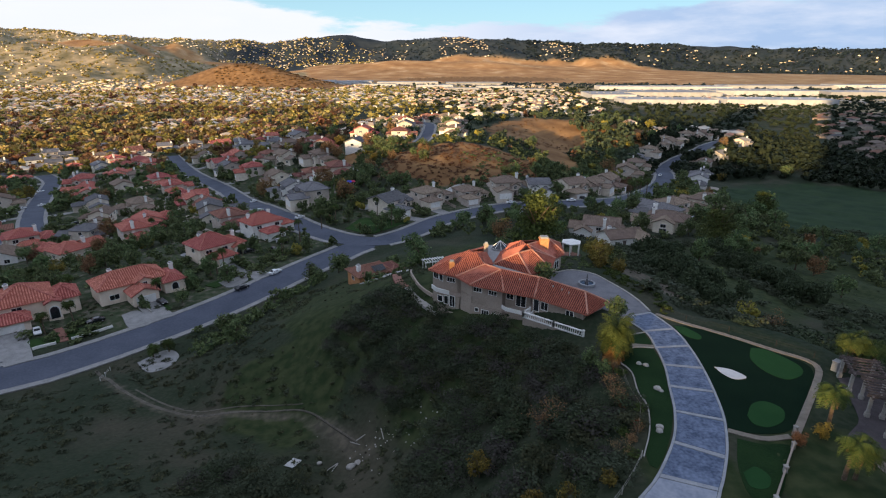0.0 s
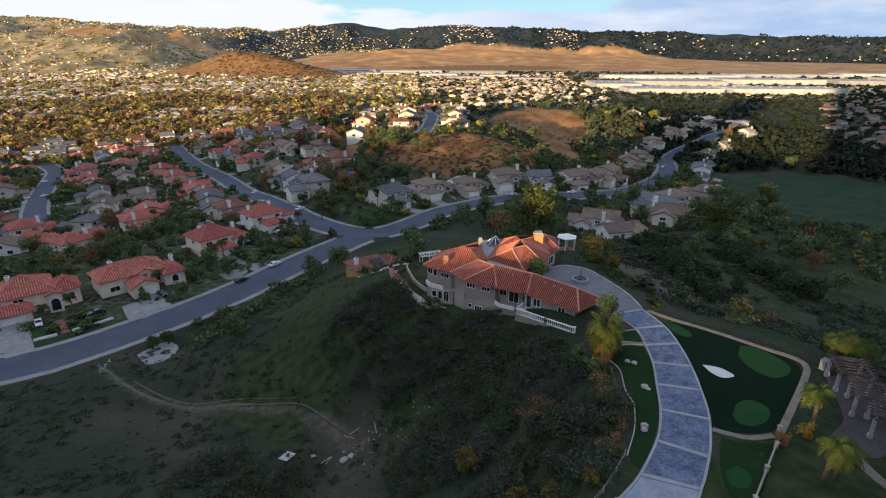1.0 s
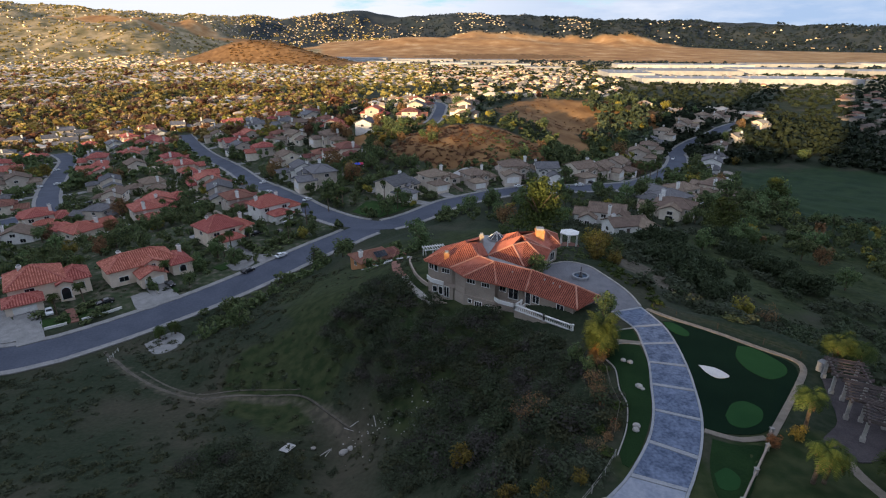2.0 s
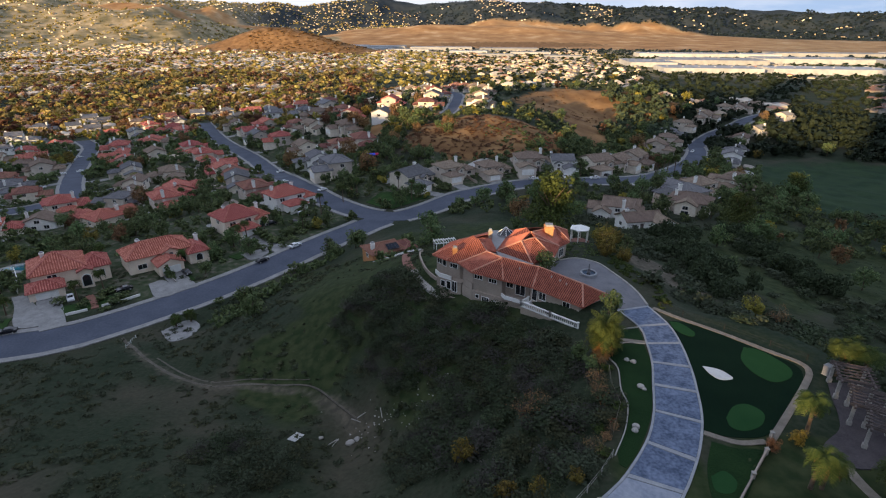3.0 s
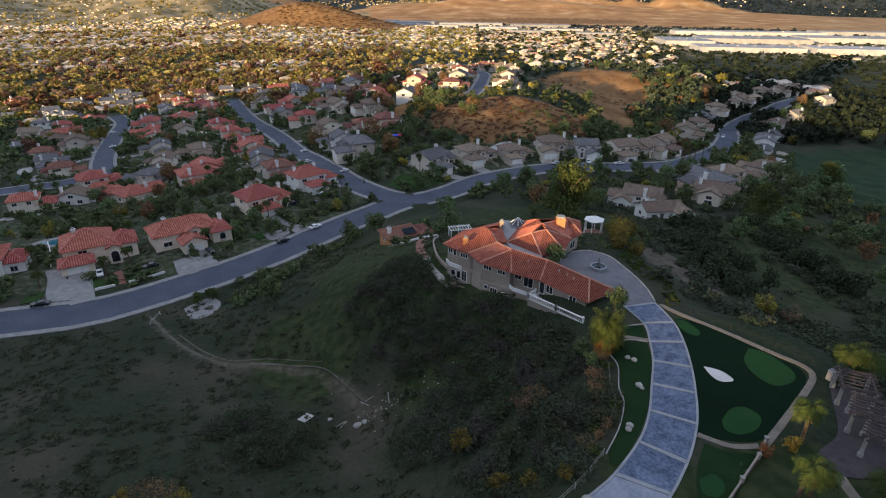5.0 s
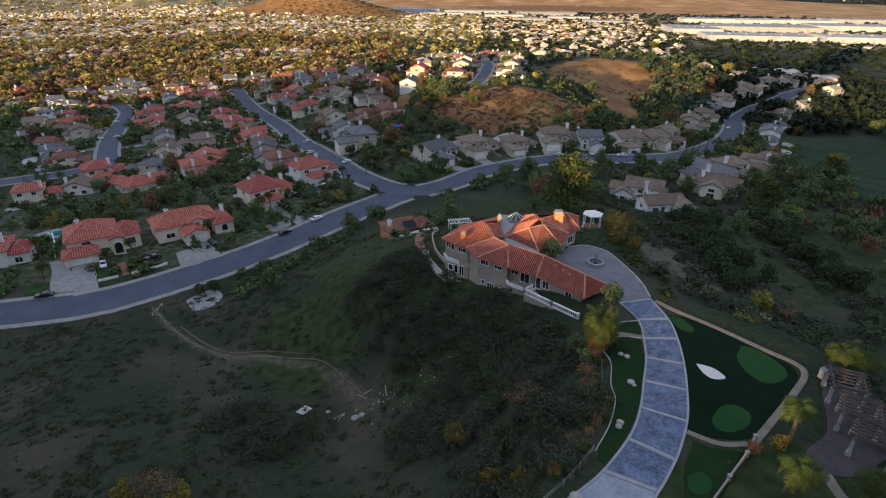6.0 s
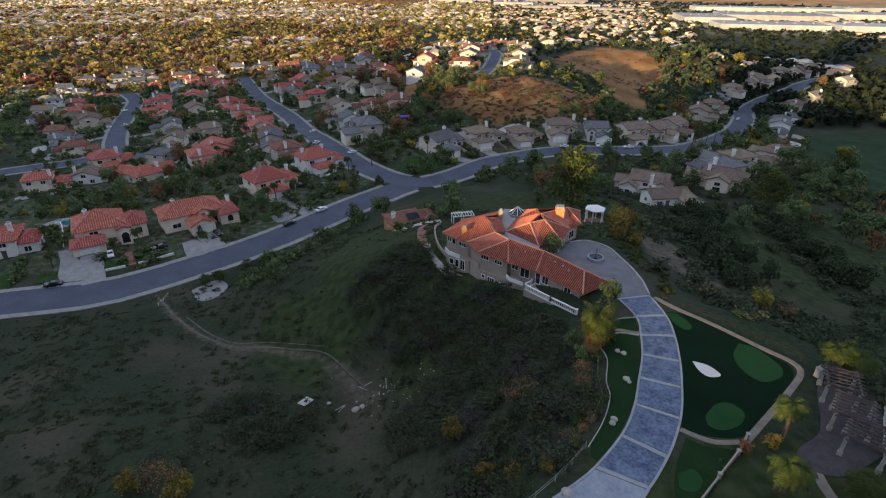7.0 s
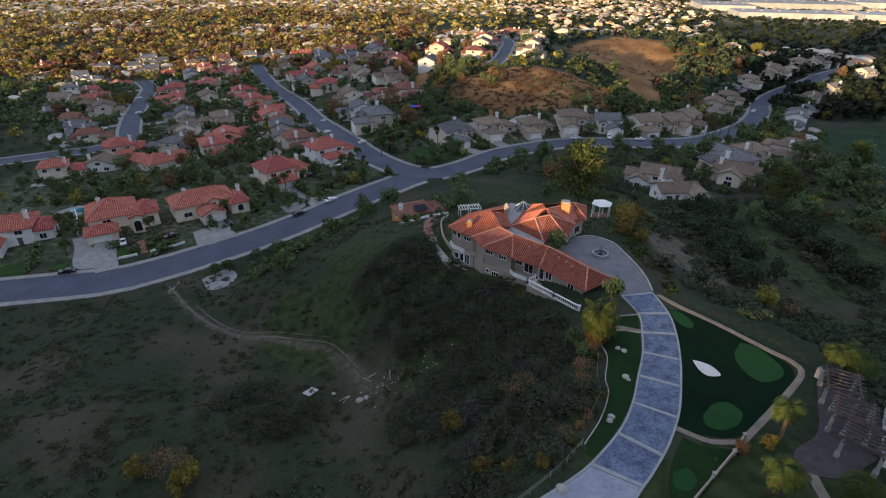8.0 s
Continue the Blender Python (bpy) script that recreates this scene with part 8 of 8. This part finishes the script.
def car(x, y, turn, paint, label, lift=0.15):
    m = pose(x, y, height(x, y) + lift, 0, 0, turn)
    if label in CARS:
        return copy_thing(CARS[label], m)
    ob = thing("car", m, label, "car", "parked cars")
    part("body", car_body(paint), paint, ob)
    part("windscreen", mesh_of("windscreen", [(-0.98, -0.72, 1.0), (-0.98, 0.72, 1.0), (-0.37, 0.6, 1.42), (-0.37, -0.6, 1.42)], [(0, 3, 2, 1)], GLASS), None, ob).location = (-0.03, 0, 0.03)
    part("rear_window", mesh_of("rear_window", [(1.68, -0.7, 1.06), (1.68, 0.7, 1.06), (1.0, 0.58, 1.43), (1.0, -0.58, 1.43)], [(0, 1, 2, 3)], GLASS), None, ob).location = (0.03, 0, 0.03)
    for s in (-1, 1):
        part("side_window", boxes((-0.6, s * 0.82 - 0.03, 1.02, 1.2, s * 0.82 + 0.03, 1.32)), GLASS, ob)
        for wx in (-1.4, 1.4):
            bm = bmesh.new()
            bmesh.ops.create_cone(bm, cap_ends=True, segments=14, radius1=0.34, radius2=0.34, depth=0.24, matrix=Matrix.Translation((wx, s * 0.82, 0.34)) @ Matrix.Rotation(radians(90), 4, "X"))
            w = part("wheel", bm, RUBBER, ob)
            bm = bmesh.new()
            bmesh.ops.create_cone(bm, cap_ends=True, segments=10, radius1=0.2, radius2=0.2, depth=0.02, matrix=Matrix.Translation((wx, s * 0.945, 0.34)) @ Matrix.Rotation(radians(90), 4, "X"))
            part("rim", bm, FLAT_ROOF, w)
        part("headlight", boxes((-2.3, s * 0.62 - 0.16, 0.66, -2.2, s * 0.62 + 0.16, 0.8)), WHITE, ob)
    CARS[label] = ob
    return ob


W_CAR, D_CAR = "white saloon car parked along the kerb", "dark saloon car parked beside the kerb"
car(-57.2, 171.5, 238, CAR_WHITE, W_CAR)
car(-64.6, 160.0, 236, CAR_DARK, D_CAR)
for x, y, t, c in ((-113, 112, 25, 0), (-98, 137.5, 45, 0), (-86, 151, 140, 0), (-75, 196, 50, 0), (-66, 199, 140, 0), (-262, 343, 240, 1), (-268, 334, 240, 1), (-300, 395, 240, 1), (-110, 306, 240, 1), (-92, 262, 240, 1), (-66, 240, 235, 1),
                   (-64, 205, 40, 0), (-20, 246, 210, 0), (33, 254.5, 190, 1), (62, 255, 10, 1), (151, 372, 60, 1), (35, 232, 100, 1), (40, 236, 100, 1), (100, 270, 40, 0)):
    car(x, y, t, CAR_WHITE if c else CAR_DARK, W_CAR if c else D_CAR)


# ---------------------------------------------------------------- clutter in the ravine and on the slope
def ground_turn(x, y):
    e = 0.5
    n = Vector((height(x - e, y) - height(x + e, y), height(x, y - e) - height(x, y + e), 2 * e)).normalized()
    return n.to_track_quat("Z", "Y").to_matrix().to_4x4()


bm = bmesh.new()
rows = [[bm.verts.new((-1.7 + 3.4 * i, -0.9 + 1.8 * k / 24, 0.05 * (k % 2))) for i in (0, 1)] for k in range(25)]
for a, b in zip(rows[:-1], rows[1:]):
    bm.faces.new((a[0], a[1], b[1], b[0]))
ret = bmesh.ops.extrude_face_region(bm, geom=list(bm.faces))
bmesh.ops.translate(bm, vec=(0, 0, 0.03), verts=[g for g in ret["geom"] if isinstance(g, bmesh.types.BMVert)])
sheet = part("roofing_sheet", bm, SAND)
sheet.matrix_world = Matrix.Translation((-23.3, 68.3, height(-23.3, 68.3) + 0.12)) @ ground_turn(-23.3, 68.3) @ pose(0, 0, 0, 0, 0, 105) @ Matrix.Scale(0.85, 4)
tagged(sheet, "white corrugated roofing sheet lying in the ravine", "metal sheet")
tagged(plate("concrete_pad", closed_curve([(-75.1, 116.2), (-71.3, 122.5), (-66.9, 120.5), (-64.7, 112.5), (-68.7, 109.5)], 0.8), 0.15, CONCRETE), "pale concrete pad with a low wall below the street", "paving", kind="structure")
for k, (x, y, L, t) in enumerate(((-14.5, 73.6, 2.2, 20), (-13.6, 74.2, 1.8, 70), (-9.8, 72.6, 2.4, -10), (-17.0, 69.0, 2.2, 85), (-17.5, 69.0, 2.2, 85))):
    bm = bmesh.new()
    bmesh.ops.create_cone(bm, cap_ends=True, segments=8, radius1=0.09, radius2=0.07, depth=L, matrix=Matrix.Rotation(radians(90), 4, "Y"))
    o = part("fallen_pole", bm, STONE)
    o.matrix_world = Matrix.Translation((x, y, height(x, y) + 0.12)) @ ground_turn(x, y) @ pose(0, 0, 0, 0, 0, t)
    tagged(o, "bleached pole lying on the ravine floor", "pole", "fallen poles")
kerb("dirt_track", [(-83, 112.5), (-75, 105), (-67, 98), (-56, 91), (-46, 87.6), (-34, 86.4), (-25.5, 84), (-19, 78.3), (-14, 73.8)], 0.75, 0.03, TRACK, "pale beaten dirt track across the ravine slope", "track")
kerb("dirt_track", [(-66, 99.6), (-55.5, 92.4), (-46, 89.0), (-34, 87.8), (-26, 85.6)], 0.4, 0.03, TRACK, "pale beaten dirt track across the ravine slope", "track")
pebble_rnd = random.Random(21)
bm = bmesh.new()
for _ in range(70):
    x, y = pebble_rnd.gauss(-8, 5.5), pebble_rnd.gauss(71, 2.6)
    bmesh.ops.create_icosphere(bm, subdivisions=1, radius=pebble_rnd.uniform(0.06, 0.2), matrix=Matrix.Translation((x, y, height(x, y) + 0.05)) @ Matrix.Diagonal((1, 1, 0.6, 1)))
tagged(part("pale_stones", bm, STONE), "small pale stones scattered over the ravine floor", "stones", kind="stuff")
for x, y, s in ((-14.4, 68.6, 0.75), (-13.4, 69.3, 0.5), (-19.6, 69.6, 0.45)):
    boulder(x, y, s, int(x * 3))["label"] = "broken pale concrete lump on the ravine floor"
# paved forecourts of the villas
for court in ([(-128.5, 131.5), (-125, 132.5), (-117, 126.5), (-107.5, 120), (-105.5, 117), (-113, 114.5), (-123, 126)], [(-93.4, 142.0), (-90.5, 145.5), (-82.6, 138), (-86.6, 134.2)], [(-75, 167), (-70.5, 172), (-65, 167), (-69, 161)]):
    tagged(plate("forecourt", closed_curve(court, 1.2), 0.3, CONCRETE, 0.6), "grey paved forecourt between a villa and the street", "driveway", kind="structure")
# swimming pools behind the near houses
for x, y, r in ((-148, 156, 4.8), (-41, 256, 3.0), (-93, 234.5, 2.2), (-265, 268, 4), (-154, 298, 3), (-83, 324, 3.2)):
    tagged(plate("swimming_pool", closed_curve([(x - r, y), (x - r * 0.3, y + r * 0.6), (x + r, y + r * 0.4), (x + r * 0.8, y - r * 0.5)], 0.7), 0.18, POOL, 0.3), "small blue swimming pool behind a house", "pool", kind="structure")
post_fence([(-79.5, 112.5), (-78.5, 109.0), (-77.0, 105.0)], "weathered white rail fence running down from the street")


# ---------------------------------------------------------------- front gardens of the near street
def garden_lawn(x, y, turn, w, d):
    c, s = math.cos(radians(turn)), math.sin(radians(turn))
    pts = [(x + a * c - b * s, y + a * s + b * c) for a, b in ((-w, -d), (0, -d * 1.05), (w, -d), (w, 0), (w, d), (0, d), (-w, d), (-w, 0))]
    tagged(plate("front_lawn", closed_curve(pts, 1.2), 0.2, GRASS, 0.4), "trimmed green front lawn beside the street", "lawn", "front lawns", kind="structure")


def low_wall(points, mat, label, h=0.7, w=0.3):
    kerb("garden_wall", points, w, h, mat, label, "wall", step=1.5)


tagged(plate("corner_lawn", closed_curve([(-42, 222), (-33, 214.5), (-27, 213), (-19, 222), (-15, 229), (-23, 235), (-36, 232)], 1.5), 0.16, GRASS, 0.5), "sloping green corner lawn above the street bend", "lawn", kind="structure")
for x, y, t, w, d in ((-103.5, 127.5, 42, 5, 2.6), (-98, 133, 45, 3.2, 3.0), (-131, 112.5, 25, 4.5, 5), (-85.5, 146.5, 48, 3.2, 3.2), (-75, 166, 52, 2.6, 3), (-119, 116, 30, 2.2, 3)):
    garden_lawn(x, y, t, w, d)
low_wall([(-104.6, 121.6), (-102.8, 123.4), (-101, 125.2)], WHITE, "low white garden wall along the pavement")
low_wall([(-98.6, 127.6), (-95, 131.4), (-92, 135.2)], WHITE, "low white garden wall along the pavement")
low_wall([(-129.5, 135), (-135, 141), (-141, 148), (-148, 155)], WHITE, "white boundary wall between two gardens")
low_wall([(-86, 144.5), (-90, 150), (-95, 172), (-103, 180)], STONE, "pale boundary wall between two gardens")
low_wall([(-150, 158), (-143, 163), (-136, 160), (-128, 160)], WHITE, "white pool terrace wall behind the villa")
kerb("entry_walk", [(-99.8, 126.6), (-104, 131.5), (-107, 134.5)], 2.0, 0.24, CLAY_WALK, "red brick entry walk between white walls", "path")
tagged(plate("pool_terrace", closed_curve([(-156, 154), (-149, 149), (-141, 154), (-142, 161), (-152, 163)], 1.5), 0.12, CONCRETE, 0.4), "pale paved terrace round a swimming pool", "paving", kind="structure")
hedge_rows = []
for ax, ay, bx, by in ((-113, 121, -120, 131), (-88, 147, -96, 152), (-92, 152, -100, 164), (-79, 161, -87, 172), (-126, 113, -133, 124), (-70, 181, -78, 186), (-57, 112, -54, 122), (-56, 121, -50, 134), (-50, 134, -44, 148), (-44, 148, -38, 160)):
    for k in range(9):
        t = k / 8
        hedge_rows.append((ax + (bx - ax) * t, ay + (by - ay) * t))
yard_rnd = random.Random(12)
for m in GARDENS:
    c = m.translation
    if math.hypot(c.x, c.y) > 400 or c.x > -20 and c.y < 215:
        continue
    side = yard_rnd.choice((-1, 1))

    def spot(a, b):
        q = m @ Vector((a, b, 0))
        return (q.x, q.y)

    paved = [spot(a, b) for a, b in ((-6, 7.5), (0, 7.2), (6.5, 7.6), (7.2, 10), (6, 13), (0, 13.6), (-5.5, 12.6), (-6.6, 10))]
    if min(road_gap(*q) for q in paved) > 2.5 and not any(near_any(q[0], q[1], [h for h in HOUSE_SPOTS if math.hypot(h[0] - c.x, h[1] - c.y) > 2], 8) for q in paved):
        tagged(plate("back_patio", closed_curve(paved, 1.5), 0.14, PAVING[yard_rnd.randint(0, 2)], 0.4), "pale paved patio behind a house", "patio", kind="structure")
    walls = [spot(side * 11, b) for b in (-9, -3, 3, 9, 15)]
    if c.y > 240 and yard_rnd.random() < 0.5 and min(road_gap(*q) for q in walls) > 1.5 and not any(near_any(q[0], q[1], [h for h in HOUSE_SPOTS if math.hypot(h[0] - c.x, h[1] - c.y) > 2], 7) for q in walls):
        kerb("garden_wall", walls, 0.22, 1.3, yard_rnd.choice((STUCCO, STONE, HOUSE_WALL)), "pale rendered wall between two gardens", "wall", step=2.0)
    for k in range(7):
        hedge_rows.append(spot(-side * 11 + yard_rnd.uniform(-1, 1), -8 + 3.4 * k))
    for k in range(6):
        hedge_rows.append(spot(yard_rnd.uniform(-10, 10), 15 + yard_rnd.uniform(-1.5, 1.5)))
    if yard_rnd.random() < 0.4:
        q = spot(yard_rnd.uniform(-4, 4), -12.5)
        if 1.5 < road_gap(*q):
            car(q[0], q[1], math.degrees(m.to_euler().z) + 90, *yard_rnd.choice(((CAR_WHITE, W_CAR), (CAR_DARK, D_CAR))), lift=0.22)
hedge_rows = [q for q in hedge_rows if road_gap(*q) > 1.5 and not near_any(q[0], q[1], HOUSE_SPOTS, 7.5) and not near_any(q[0], q[1], FORECOURTS, 6.5)]
hz = land(np.array([p[0] for p in hedge_rows]), np.array([p[1] for p in hedge_rows]))
woodland("garden_hedges", [(p[0], p[1], z - 0.2, 1.0 + 0.55 * (k % 3), 1.3 + 0.9 * (k % 4)) for k, (p, z) in enumerate(zip(hedge_rows, hz))], "dark clipped hedges between the front gardens", LEAF_OAK, 90, 0.17, 301, 1.0, 12)


# cypress row, garden shade sail and single trees beyond the cross street
for k in range(7):
    tree("cypress", -66.9 + 13.5 * k / 6, 279.9 - 4.7 * k / 6, 0.85)
sail = thing("garden_canopy", pose(-50.6, 285, height(-50.6, 285), 0, 0, 20), "blue and red fabric garden canopy on slim posts", "canopy")
for sx in (-3.2, 3.2):
    for sy in (-2.4, 2.4):
        part("post", boxes((sx - 0.06, sy - 0.06, -0.3, sx + 0.06, sy + 0.06, 2.6)), WHITE, sail)
for name, x0, x1, mat in (("fabric", -3.4, 1.6, CANOPY_BLUE), ("fabric", 1.6, 3.4, CANOPY_RED)):
    bm = bmesh.new()
    rows = [[bm.verts.new((x, -2.6 + 5.2 * j / 6, 2.6 + 0.5 * math.sin(3.1416 * j / 6))) for j in range(7)] for x in (x0, x1)]
    for j in range(6):
        bm.faces.new((rows[0][j], rows[1][j], rows[1][j + 1], rows[0][j + 1]))
    ret = bmesh.ops.extrude_face_region(bm, geom=list(bm.faces))
    bmesh.ops.translate(bm, vec=(0, 0, 0.06), verts=[g for g in ret["geom"] if isinstance(g, bmesh.types.BMVert)])
    bmesh.ops.recalc_face_normals(bm, faces=bm.faces)
    part(name, bm, mat, sail)
for x, y, s, k in ((-82, 392, 1.7, "rust_3"), (-74, 384, 1.2, "rust_3"), (-42, 326, 0.9, "yellow_3"), (-30, 322, 0.8, "rust_1"), (-308, 368, 1.3, "rust_3"), (-290, 372, 1.2, "yellow_3"), (-320, 360, 1.4, "yellow_3"), (-113, 328, 1.3, "oak_2"), (-203, 269, 1.0, "oak_3"),
                   (101, 208, 1.2, "oak_1"), (108, 214, 1.1, "oak_4"), (34, 290, 0.9, "oak_0"), (40, 296, 1.0, "oak_3"), (52, 300, 1.1, "oak_1"), (62, 305, 1.2, "oak_2"), (70, 318, 1.2, "oak_4"), (148, 232, 1.3, "oak_0"), (160, 262, 1.4, "oak_2")):
    tree(k, x, y, s)
